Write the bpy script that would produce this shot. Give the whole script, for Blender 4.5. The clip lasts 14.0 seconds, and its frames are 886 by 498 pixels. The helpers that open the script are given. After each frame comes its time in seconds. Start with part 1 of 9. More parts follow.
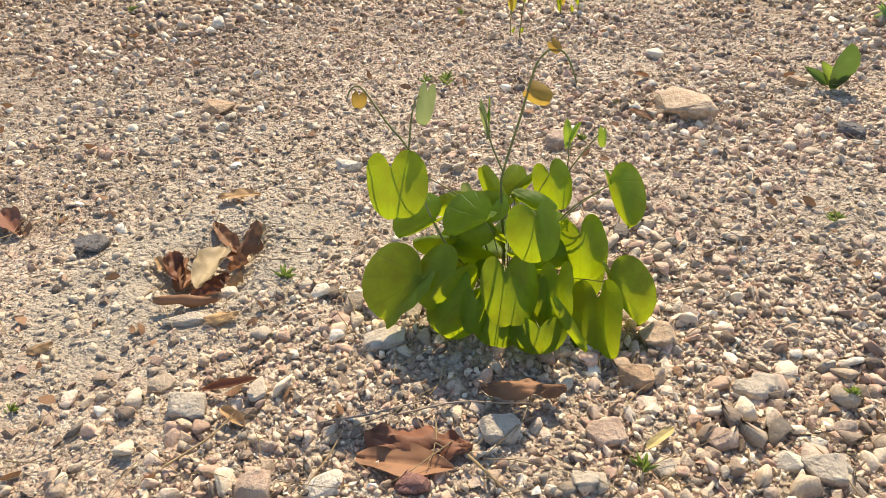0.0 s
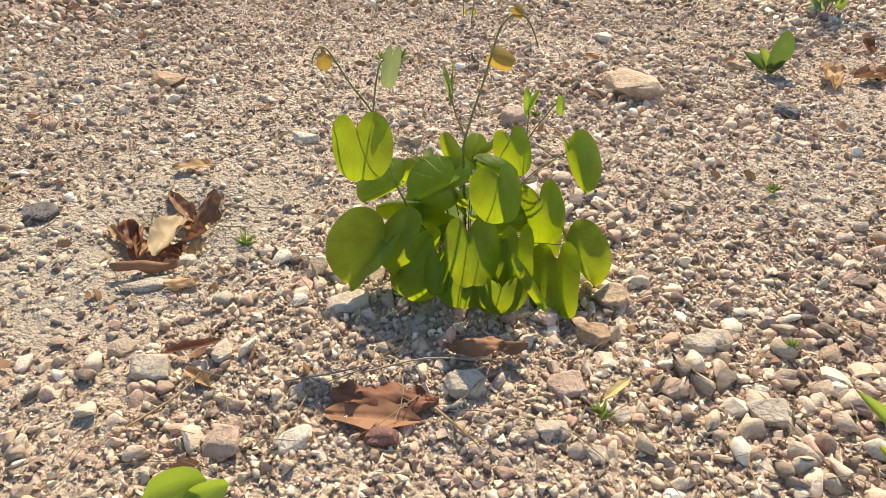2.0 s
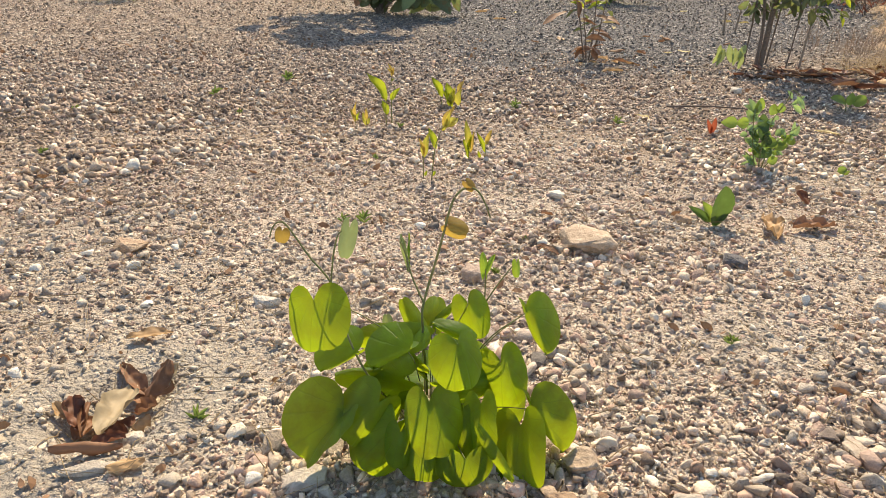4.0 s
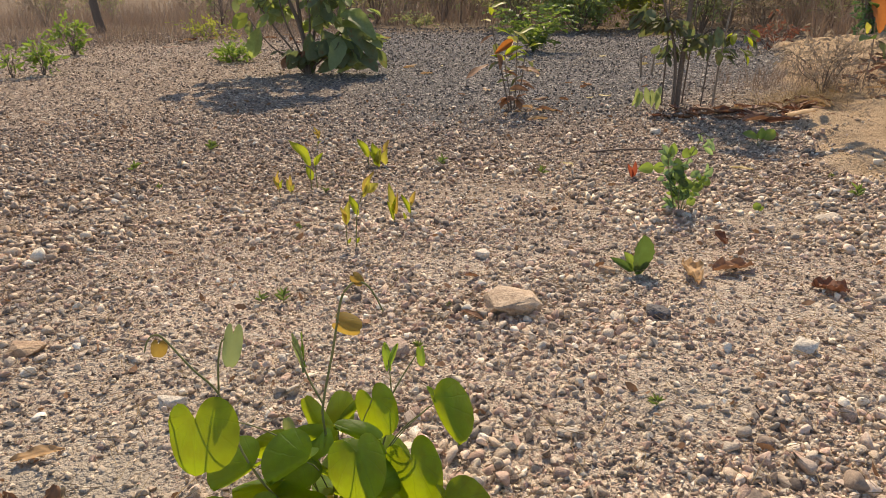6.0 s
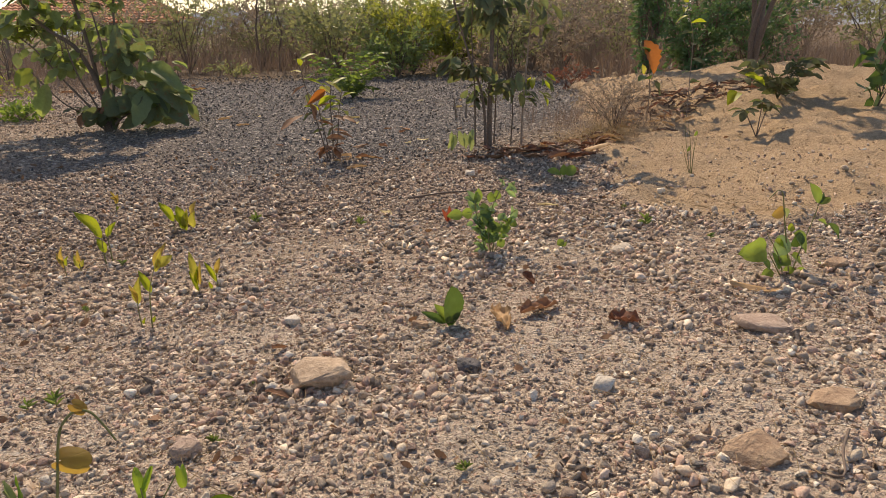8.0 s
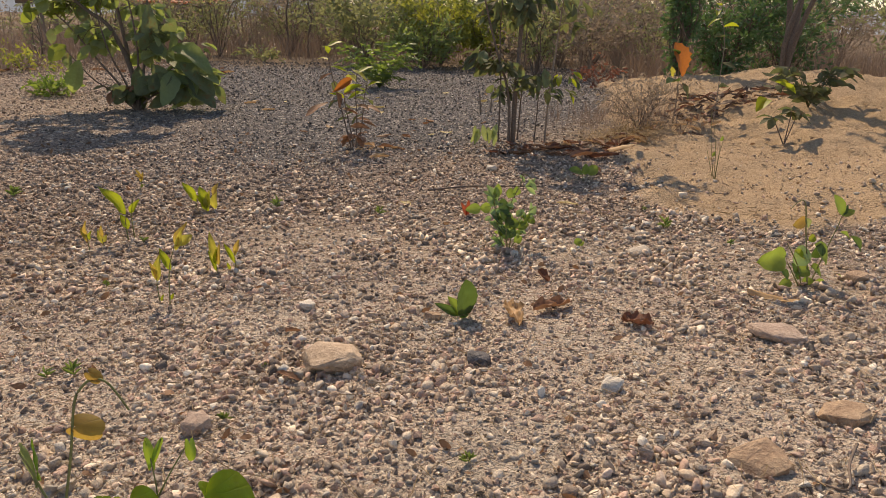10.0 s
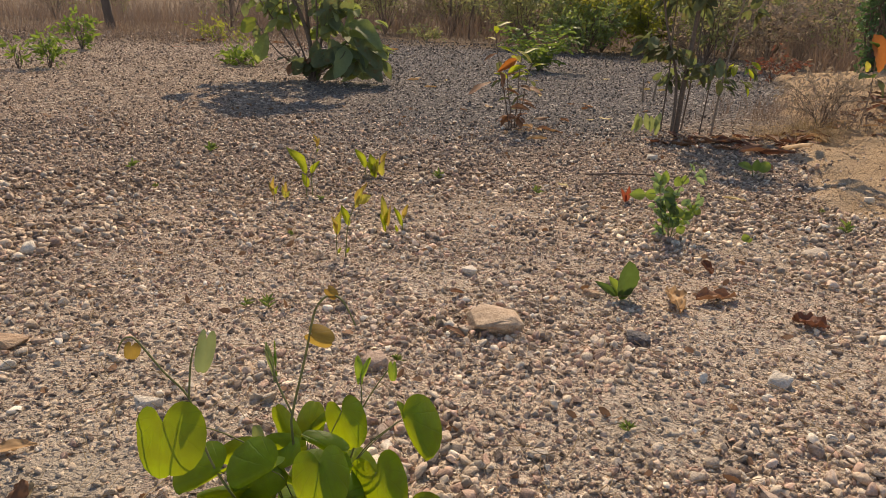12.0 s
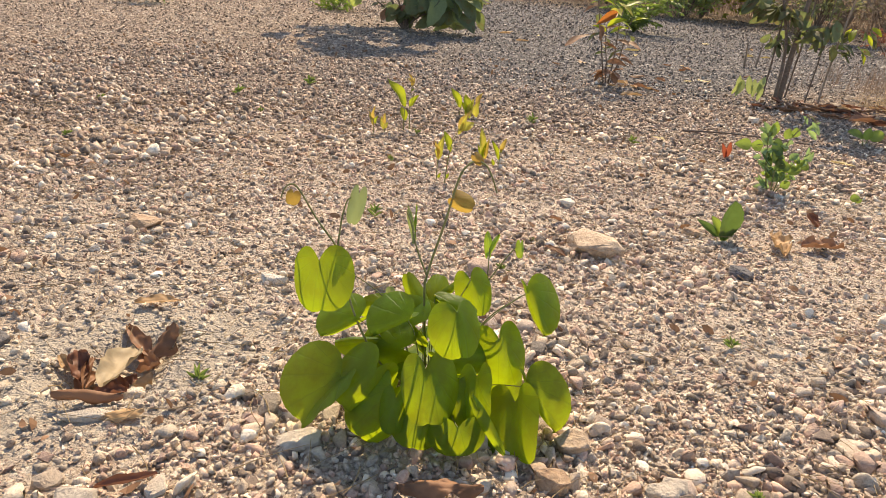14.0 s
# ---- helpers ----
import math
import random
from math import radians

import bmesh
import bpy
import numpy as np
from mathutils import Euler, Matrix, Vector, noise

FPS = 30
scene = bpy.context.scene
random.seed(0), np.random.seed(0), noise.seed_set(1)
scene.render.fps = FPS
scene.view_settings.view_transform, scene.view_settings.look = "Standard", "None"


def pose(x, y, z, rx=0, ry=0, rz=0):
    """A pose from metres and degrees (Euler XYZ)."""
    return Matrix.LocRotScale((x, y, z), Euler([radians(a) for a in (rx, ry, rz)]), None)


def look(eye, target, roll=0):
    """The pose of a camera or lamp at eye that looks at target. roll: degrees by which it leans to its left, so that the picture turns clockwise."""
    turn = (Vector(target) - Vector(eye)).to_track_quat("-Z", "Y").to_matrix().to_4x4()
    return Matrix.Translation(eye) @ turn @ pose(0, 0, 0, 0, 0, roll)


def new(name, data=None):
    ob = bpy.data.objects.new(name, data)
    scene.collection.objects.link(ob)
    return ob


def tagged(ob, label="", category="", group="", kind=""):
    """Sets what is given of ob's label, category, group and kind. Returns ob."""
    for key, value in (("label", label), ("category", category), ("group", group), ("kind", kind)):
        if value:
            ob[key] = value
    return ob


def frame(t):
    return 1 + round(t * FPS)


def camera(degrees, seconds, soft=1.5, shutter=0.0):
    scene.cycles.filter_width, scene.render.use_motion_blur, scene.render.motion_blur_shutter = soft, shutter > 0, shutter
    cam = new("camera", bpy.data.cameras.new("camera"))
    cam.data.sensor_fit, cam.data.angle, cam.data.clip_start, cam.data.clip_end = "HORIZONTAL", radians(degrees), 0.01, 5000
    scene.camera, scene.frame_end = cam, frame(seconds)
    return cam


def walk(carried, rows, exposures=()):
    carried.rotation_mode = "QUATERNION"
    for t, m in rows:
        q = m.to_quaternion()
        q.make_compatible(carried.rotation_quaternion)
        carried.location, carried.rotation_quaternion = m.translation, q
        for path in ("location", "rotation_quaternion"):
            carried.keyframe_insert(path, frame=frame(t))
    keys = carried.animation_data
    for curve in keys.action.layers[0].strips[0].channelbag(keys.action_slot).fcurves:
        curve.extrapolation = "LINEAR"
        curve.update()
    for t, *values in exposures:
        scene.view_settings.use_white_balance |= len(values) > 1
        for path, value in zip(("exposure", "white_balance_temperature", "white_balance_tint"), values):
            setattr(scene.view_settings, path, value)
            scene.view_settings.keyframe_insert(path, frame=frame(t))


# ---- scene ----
cam = camera(67.7, 14.0, soft=0.5)
# seconds, eye x y z, yaw, pitch, roll
ROWS = [
    (0, 0.0137, 0.0566, 0.5942, 0.87, -38.20, -1.12),
    (0.5, 0.0381, 0.0532, 0.5944, -6.96, -33.16, 2.59),
    (1, 0.0304, 0.0388, 0.5749, -7.35, -34.06, 3.93),
    (1.5, 0.0181, 0.0312, 0.5751, -7.38, -36.81, 3.32),
    (2, -0.0100, 0.0211, 0.5753, -5.11, -38.89, 2.53),
    (2.5, -0.0058, 0.0347, 0.5964, -5.60, -33.76, -1.22),
    (3, 0.0033, 0.0360, 0.5967, -6.75, -31.53, -0.13),
    (3.5, -0.0008, 0.0346, 0.5890, -8.18, -28.24, 1.45),
    (4, 0.0032, 0.0368, 0.5959, -7.71, -26.19, 2.23),
    (4.2, 0.0264, 0.0613, 0.6175, -10.12, -24.17, 0.25),
    (6.3, 0.0931, 0.0882, 0.6372, -13.46, -22.06, -0.53),
    (6.5, 0.1048, 0.0936, 0.6463, -15.30, -22.47, -0.79),
    (7, 0.1460, 0.1054, 0.6512, -20.87, -20.49, -0.88),
    (7.5, 0.1845, 0.1171, 0.6568, -24.90, -19.00, -1.10),
    (7.7, 0.1936, 0.1213, 0.6590, -26.18, -18.70, -1.46),
    (9.8, 0.2159, 0.1144, 0.6551, -26.74, -19.26, 1.96),
    (10, 0.2031, 0.1108, 0.6595, -25.09, -19.21, 1.51),
    (10.5, 0.1687, 0.0957, 0.6654, -21.37, -19.03, 1.57),
    (11, 0.1584, 0.0947, 0.6637, -19.26, -19.23, 0.66),
    (11.5, 0.1383, 0.0922, 0.6580, -16.58, -19.24, 1.16),
    (12, 0.1055, 0.0669, 0.6447, -12.62, -20.97, 2.84),
    (12.5, 0.0787, 0.0391, 0.6179, -8.21, -24.43, 2.71),
    (13, 0.0553, 0.0188, 0.5970, -6.92, -27.95, 1.52),
    (13.5, 0.0139, -0.0036, 0.5464, -6.11, -26.12, 5.68),
    (14, 0.0096, -0.0066, 0.5466, -6.54, -24.43, 5.24),
]
walk(cam, [(t, pose(x, y, z, 0, 0, yaw) @ pose(0, 0, 0, 90 + pitch) @ pose(0, 0, 0, 0, 0, roll)) for t, x, y, z, yaw, pitch, roll in ROWS],
     exposures=[(0.0, 0.59, 6950, 10), (4.2, 0.60, 6950, 10), (6.5, 0.04, 7150, 16), (7.5, -0.08, 7200, 17), (11.5, -0.12, 7400, 18), (12.5, -0.02, 7500, 17), (13.0, 0.50, 7650, 18), (14.0, 0.60, 7300, 15)])

# ---------------------------------------------------------------- light
SUN_TURN, SUN_HIGH = 11.0, 43.0      # degrees to the right of +y, degrees above the horizon
world = bpy.data.worlds.new("sky_world")
scene.world = world
world.use_nodes = True
wn = world.node_tree.nodes
sky = wn.new("ShaderNodeTexSky")
sky.sky_type, sky.sun_disc = "NISHITA", False
sky.sun_elevation, sky.sun_rotation = radians(SUN_HIGH), radians(SUN_TURN)
sky.dust_density, sky.air_density = 0.5, 1.0
wn["Background"].inputs[1].default_value = 0.15
world.node_tree.links.new(sky.outputs[0], wn["Background"].inputs[0])
sun_data = bpy.data.lights.new("sun", "SUN")
sun_data.energy, sun_data.angle, sun_data.color = 4.9, radians(0.6), (1.0, 0.85, 0.63)
sun = new("sun", sun_data)
a, e = radians(SUN_TURN), radians(SUN_HIGH)
sun.matrix_world = look((30 * math.sin(a) * math.cos(e), 30 * math.cos(a) * math.cos(e), 30 * math.sin(e)), (0, 0, 0))

# ---------------------------------------------------------------- small helpers
rng = np.random.default_rng(7)


def soft_ramp(v, k):
    return k * np.logaddexp(0, np.asarray(v, float) / k)


def value_noise(x, y, seed=0):
    """Smooth noise in -1..1 over the plan."""
    x, y = np.asarray(x, float), np.asarray(y, float)
    xi, yi = np.floor(x), np.floor(y)
    fx, fy = x - xi, y - yi
    fx, fy = fx * fx * (3 - 2 * fx), fy * fy * (3 - 2 * fy)

    def h(a, b):
        s = np.sin(a * 127.1 + b * 311.7 + seed * 74.7) * 43758.5453
        return (s - np.floor(s)) * 2 - 1
    return (h(xi, yi) * (1 - fx) + h(xi + 1, yi) * fx) * (1 - fy) + (h(xi, yi + 1) * (1 - fx) + h(xi + 1, yi + 1) * fx) * fy


def sand_mask(x, y):
    """How far the yellow sand covers the gravel, 0 to 1."""
    x, y = np.asarray(x, float), np.asarray(y, float)
    edge = np.minimum((x - 2.45) - 0.72 * np.maximum(y - 2.6, 0) + 0.25 * (y - 2.6) * (y < 2.6), (y - 1.8 + 0.5 * value_noise(x * 0.7 + 3, y * 0.4, 19) * np.clip(x - 3.6, 0, 1)) * 1.2)
    edge = edge + 0.10 * value_noise(x * 3, y * 3, 3) + 0.05 * value_noise(x * 9, y * 9, 4)
    return np.clip(edge / 0.14 + 0.5, 0, 1) * np.clip((9.0 - np.hypot(x - 5, y - 5) * 1.4) / 2, 0, 1)


def grey_mask(x, y):
    """How far the finer, grey gravel beyond takes over, 0 to 1."""
    x, y = np.asarray(x, float), np.asarray(y, float)
    e = (y - 3.9) - 0.25 * x + 0.3 * value_noise(x * 1.3, y * 1.3, 5)
    return np.clip(e / 1.2 + 0.5, 0, 1) * np.clip((x - 0.1 - 0.03 * (y - 5)) / 1.5 + 0.4, 0, 1)


def bare_mask(x, y):
    """Trodden earth with few stones."""
    x, y = np.asarray(x, float), np.asarray(y, float)
    b = np.exp(-((x + 0.37) / 0.15) ** 2 - ((y - 0.87) / 0.17) ** 2) * 1.2 + np.exp(-((x + 0.50) / 0.09) ** 2 - ((y - 0.78) / 0.14) ** 2) + 0.8 * np.exp(-((x + 0.25) / 0.07) ** 2 - ((y - 0.98) / 0.08) ** 2)
    b = b + 0.75 * np.exp(-((x - 0.58) / 0.30) ** 2 - ((y - 0.98) / 0.14) ** 2) + 0.5 * np.exp(-((x + 0.5) / 0.15) ** 2 - ((y - 0.55) / 0.15) ** 2) + 0.45 * np.exp(-((x + 0.7) / 0.3) ** 2 - ((y - 1.7) / 0.2) ** 2)
    return np.clip(b + (0.55 * value_noise(x * 2.3, y * 2.3, 8) + 0.15 * value_noise(x * 7, y * 7, 9) - 0.05) * np.clip(2.6 - y, 0.25, 1), 0, 1)


def ground_z(x, y):
    x, y = np.asarray(x, float), np.asarray(y, float)
    z = -0.0787 * (y - soft_ramp(y - 3.6, 0.5)) - 0.07 * (soft_ramp(y - 20, 2) - soft_ramp(y - 38, 2)) - 0.0787 * soft_ramp(-y - 1.5, 0.3)
    z = z + 0.45 * np.exp(-((x - 7.4) / 2.4) ** 2 - ((y - 5.4) / 2.2) ** 2)
    pit = np.hypot((x + 0.372) / 0.088, (y - 0.868) / 0.125) + 0.14 * value_noise(x * 22, y * 22, 23)
    z = z - 0.034 * (1 - np.clip((pit - 0.45) / 0.6, 0, 1) ** 2 * (3 - 2 * np.clip((pit - 0.45) / 0.6, 0, 1)))
    z = z + 0.008 * np.exp(-((pit - 1.35) / 0.3) ** 2)
    close = np.clip(2.2 - np.hypot(x, y - 1), 0, 1)
    z = z + close * (0.0028 * value_noise(x * 31, y * 31, 24) + 0.0018 * value_noise(x * 63, y * 63, 25))
    near = np.clip(3.0 - np.hypot(x, y - 2) / 4, 0, 1)
    z = z + near * (0.010 * value_noise(x * 1.7, y * 1.7, 11) + 0.005 * value_noise(x * 5, y * 5, 12) + 0.0025 * value_noise(x * 17, y * 17, 13))
    s = sand_mask(x, y)
    return z + s * (0.03 + 0.035 * value_noise(x * 2.2, y * 2.2, 14) + 0.030 * value_noise(x * 5, y * 5, 15) + 0.022 * value_noise(x * 11, y * 11, 16) + 0.010 * value_noise(x * 23, y * 23, 17))


def gz(x, y):
    return float(ground_z(x, y))

# ---------------------------------------------------------------- materials
def material(name):
    m = bpy.data.materials.new(name)
    m.use_nodes = True
    nt = m.node_tree
    return m, nt, nt.nodes["Principled BSDF"]


def node(nt, kind, **sockets):
    n = nt.nodes.new(kind)
    for k, v in sockets.items():
        n.inputs[k.replace("_", " ")].default_value = v
    return n


def ramp(nt, fac, stops, step=False):
    r = nt.nodes.new("ShaderNodeValToRGB")
    if step:
        r.color_ramp.interpolation = "CONSTANT"
    els = r.color_ramp.elements
    while len(els) < len(stops):
        els.new(0.5)
    for el, (p, c) in zip(els, stops):
        el.position, el.color = p, (*c, 1)
    nt.links.new(fac, r.inputs[0])
    return r.outputs[0]


def mix(nt, fac, a, b, how="MIX"):
    m = nt.nodes.new("ShaderNodeMix")
    m.data_type, m.blend_type = "RGBA", how
    for sock, v in ((m.inputs[0], fac), (m.inputs[6], a), (m.inputs[7], b)):
        if isinstance(v, (int, float)):
            sock.default_value = v
        elif isinstance(v, tuple):
            sock.default_value = (*v, 1)
        else:
            nt.links.new(v, sock)
    return m.outputs[2]


def noise_tex(nt, scale, detail=4.0, rough=0.6, coord=None):
    n = node(nt, "ShaderNodeTexNoise", Scale=scale, Detail=detail, Roughness=rough)
    if coord is None:
        coord = nt.nodes.new("ShaderNodeTexCoord").outputs["Object"]
    nt.links.new(coord, n.inputs["Vector"])
    return n.outputs[0]


def bump(nt, bsdf, height, strength, distance):
    b = node(nt, "ShaderNodeBump", Strength=strength, Distance=distance)
    nt.links.new(height, b.inputs["Height"])
    nt.links.new(b.outputs[0], bsdf.inputs["Normal"])


def where(nt):
    return nt.nodes.new("ShaderNodeNewGeometry").outputs["Position"]


STONE_TONES = [(0.0, (0.60, 0.49, 0.37)), (0.20, (0.80, 0.69, 0.54)), (0.34, (0.53, 0.37, 0.285)), (0.48, (0.37, 0.285, 0.215)), (0.57, (0.75, 0.61, 0.49)),
               (0.71, (0.20, 0.16, 0.13)), (0.77, (0.49, 0.43, 0.35)), (0.86, (0.63, 0.455, 0.36)), (0.915, (0.90, 0.84, 0.71)), (0.98, (0.17, 0.148, 0.127))]
BROWN_TONES = [(0.0, (0.38, 0.285, 0.21)), (0.3, (0.26, 0.19, 0.143)), (0.55, (0.50, 0.385, 0.29)), (0.75, (0.15, 0.118, 0.096)), (0.88, (0.64, 0.545, 0.43))]
GREY_TONES = [(0.0, (0.139, 0.129, 0.126)), (0.25, (0.197, 0.179, 0.166)), (0.45, (0.088, 0.082, 0.083)), (0.62, (0.260, 0.235, 0.210)),
              (0.76, (0.109, 0.103, 0.100)), (0.87, (0.487, 0.441, 0.382))]


def stone_material(name, tones, islands=True):
    m, nt, bsdf = material(name)
    if islands:
        rnd = nt.nodes.new("ShaderNodeNewGeometry").outputs["Random Per Island"]
    else:
        rnd = nt.nodes.new("ShaderNodeObjectInfo").outputs["Random"]
    base = ramp(nt, rnd, tones, step=True)
    shuffle = nt.nodes.new("ShaderNodeMath")
    shuffle.operation = "MULTIPLY"
    nt.links.new(rnd, shuffle.inputs[0])
    shuffle.inputs[1].default_value = 97.3
    own = nt.nodes.new("ShaderNodeMath")
    own.operation = "FRACT"
    nt.links.new(shuffle.outputs[0], own.inputs[0])
    base = mix(nt, 1.0, base, ramp(nt, own.outputs[0], [(0.0, (0.62, 0.60, 0.60)), (0.5, (0.98, 0.96, 0.94)), (1.0, (1.28, 1.24, 1.20))]), "MULTIPLY")
    at = where(nt)
    grain = noise_tex(nt, 260, 5, 0.7, at)
    blotch = noise_tex(nt, 60, 3, 0.6, at)
    c = mix(nt, 0.55, base, ramp(nt, grain, [(0.3, (0.25, 0.22, 0.2)), (0.5, (0.5, 0.5, 0.5)), (0.72, (0.75, 0.72, 0.66))]), "OVERLAY")
    c = mix(nt, ramp(nt, blotch, [(0.45, (0, 0, 0)), (0.7, (0.4, 0.4, 0.4))]), c, (0.46, 0.37, 0.275))
    nt.links.new(c, bsdf.inputs["Base Color"])
    bsdf.inputs["Roughness"].default_value = 0.75
    bsdf.inputs["Specular IOR Level"].default_value = 0.35
    bump(nt, bsdf, mix(nt, 0.45, grain, blotch), 0.9, 0.006)
    return m


def ground_material():
    m, nt, bsdf = material("earth")
    at = where(nt)
    fine, mid, wide = noise_tex(nt, 420, 6, 0.75, at), noise_tex(nt, 45, 5, 0.65, at), noise_tex(nt, 2.2, 4, 0.6, at)
    soil = ramp(nt, fine, [(0.28, (0.40, 0.305, 0.225)), (0.5, (0.66, 0.53, 0.405)), (0.7, (0.80, 0.69, 0.55))])
    soil = mix(nt, ramp(nt, mid, [(0.42, (0, 0, 0)), (0.62, (0.5, 0.5, 0.5))]), soil, (0.60, 0.48, 0.37))
    soil = mix(nt, ramp(nt, wide, [(0.4, (0, 0, 0)), (0.7, (0.5, 0.5, 0.5))]), soil, (0.57, 0.44, 0.33))
    # grey gravel bed, darkened further in place of the missing shade between chips
    grey = ramp(nt, fine, [(0.3, (0.043, 0.040, 0.040)), (0.5, (0.085, 0.080, 0.076)), (0.72, (0.162, 0.149, 0.136))])
    sand = ramp(nt, fine, [(0.25, (0.37, 0.26, 0.155)), (0.5, (0.55, 0.40, 0.25)), (0.75, (0.67, 0.51, 0.34))])
    sand = mix(nt, ramp(nt, mid, [(0.42, (0, 0, 0)), (0.62, (0.75, 0.75, 0.75))]), sand, (0.40, 0.28, 0.17))
    far = ramp(nt, mid, [(0.3, (0.13, 0.09, 0.06)), (0.6, (0.23, 0.165, 0.105)), (0.8, (0.31, 0.235, 0.15))])
    away = nt.nodes.new("ShaderNodeAttribute")
    away.attribute_name = "coarse"
    # brown dirt further off; its tone also carries the shade between unmodelled stones
    soil = mix(nt, away.outputs["Fac"], soil, ramp(nt, fine, [(0.3, (0.065, 0.047, 0.034)), (0.5, (0.12, 0.09, 0.064)), (0.72, (0.22, 0.17, 0.125))]))
    heights = [fine]
    for scale, share, up in ((95, 0.7, -1.6), (240, 0.55, -0.8), (44, 1.0, -3.2)):
        vo = node(nt, "ShaderNodeTexVoronoi", Scale=scale, Randomness=1.0)
        nt.links.new(at, vo.inputs["Vector"])
        sep = nt.nodes.new("ShaderNodeSeparateColor")
        nt.links.new(vo.outputs["Color"], sep.inputs[0])
        if scale < 50:
            far_off = nt.nodes.new("ShaderNodeAttribute")
            far_off.attribute_name = "coarse"
            scaled = nt.nodes.new("ShaderNodeMath")
            scaled.operation = "MULTIPLY"
            nt.links.new(far_off.outputs["Fac"], scaled.inputs[0])
            scaled.inputs[1].default_value = up
            up = scaled.outputs[0]
        few = ramp(nt, sep.outputs[1], [(0.0, (share, share, share)), (0.5, (share, share, share)), (0.8 if scale < 50 else 0.61, (0, 0, 0))], step=True)
        if scale > 50:
            soil = mix(nt, few, soil, mix(nt, away.outputs["Fac"], ramp(nt, sep.outputs[0], STONE_TONES, step=True), ramp(nt, sep.outputs[0], BROWN_TONES, step=True)))
            grey = mix(nt, few, grey, ramp(nt, sep.outputs[0], GREY_TONES, step=True))
        lift = nt.nodes.new("ShaderNodeMath")
        lift.operation = "MULTIPLY_ADD"
        nt.links.new(vo.outputs["Distance"], lift.inputs[0])
        if isinstance(up, float):
            lift.inputs[1].default_value = up
        else:
            nt.links.new(up, lift.inputs[1])
            few = mix(nt, far_off.outputs["Fac"], (0, 0, 0), few)
            soil = mix(nt, few, soil, mix(nt, away.outputs["Fac"], ramp(nt, sep.outputs[0], STONE_TONES, step=True), ramp(nt, sep.outputs[0], BROWN_TONES, step=True)))
            grey = mix(nt, few, grey, ramp(nt, sep.outputs[0], GREY_TONES, step=True))
        nt.links.new(heights[-1], lift.inputs[2])
        heights.append(lift.outputs[0])
    c = soil
    dust = mix(nt, mid, (0.42, 0.36, 0.285), (0.58, 0.51, 0.415))
    for zone, tone in (("bare", dust), ("grey", grey), ("sand", sand), ("far", far)):
        att = nt.nodes.new("ShaderNodeAttribute")
        att.attribute_name = zone
        c = mix(nt, att.outputs["Fac"], c, tone)
    nt.links.new(c, bsdf.inputs["Base Color"])
    bsdf.inputs["Roughness"].default_value = 0.95
    bsdf.inputs["Specular IOR Level"].default_value = 0.15
    both = nt.nodes.new("ShaderNodeMath")
    both.operation = "MULTIPLY_ADD"
    nt.links.new(mid, both.inputs[0])
    both.inputs[1].default_value = 1.5
    nt.links.new(heights[-1], both.inputs[2])
    lumps = nt.nodes.new("ShaderNodeMath")
    lumps.operation = "MULTIPLY_ADD"
    nt.links.new(noise_tex(nt, 14, 4, 0.6, at), lumps.inputs[0])
    lumps.inputs[1].default_value = 5.0
    nt.links.new(both.outputs[0], lumps.inputs[2])
    bump(nt, bsdf, lumps.outputs[0], 1.0, 0.0055)
    return m


EARTH = ground_material()
STONE = stone_material("stone", STONE_TONES)
STONE_LOOSE = stone_material("loose_stone", STONE_TONES, islands=False)
BROWN_STONE = stone_material("brown_stone", BROWN_TONES)
GREY_STONE = stone_material("grey_stone", GREY_TONES)
EARTH_CLOD = stone_material("earth_clod", [(0.0, (0.54, 0.465, 0.37)), (0.3, (0.61, 0.535, 0.43)), (0.6, (0.48, 0.41, 0.32)), (0.85, (0.66, 0.59, 0.485))])
SAND_CLOD = stone_material("sand_clod", [(0.0, (0.58, 0.42, 0.26)), (0.4, (0.66, 0.49, 0.31)), (0.75, (0.50, 0.355, 0.22)), (0.93, (0.72, 0.60, 0.47))])

# ---------------------------------------------------------------- ground: one sheet out to the horizon
def graded(lo, hi, fine, far, grow):
    """Lines close together from lo to hi, then ever wider out to far on both sides."""
    mid = list(np.arange(lo, hi, fine))
    out, step, at = [], fine, hi
    while at < far:
        out.append(at)
        step *= grow
        at += step
    back, step, at = [], fine, lo
    while at > -far:
        step *= grow
        at -= step
        back.append(at)
    return np.array(back[::-1] + mid + out)


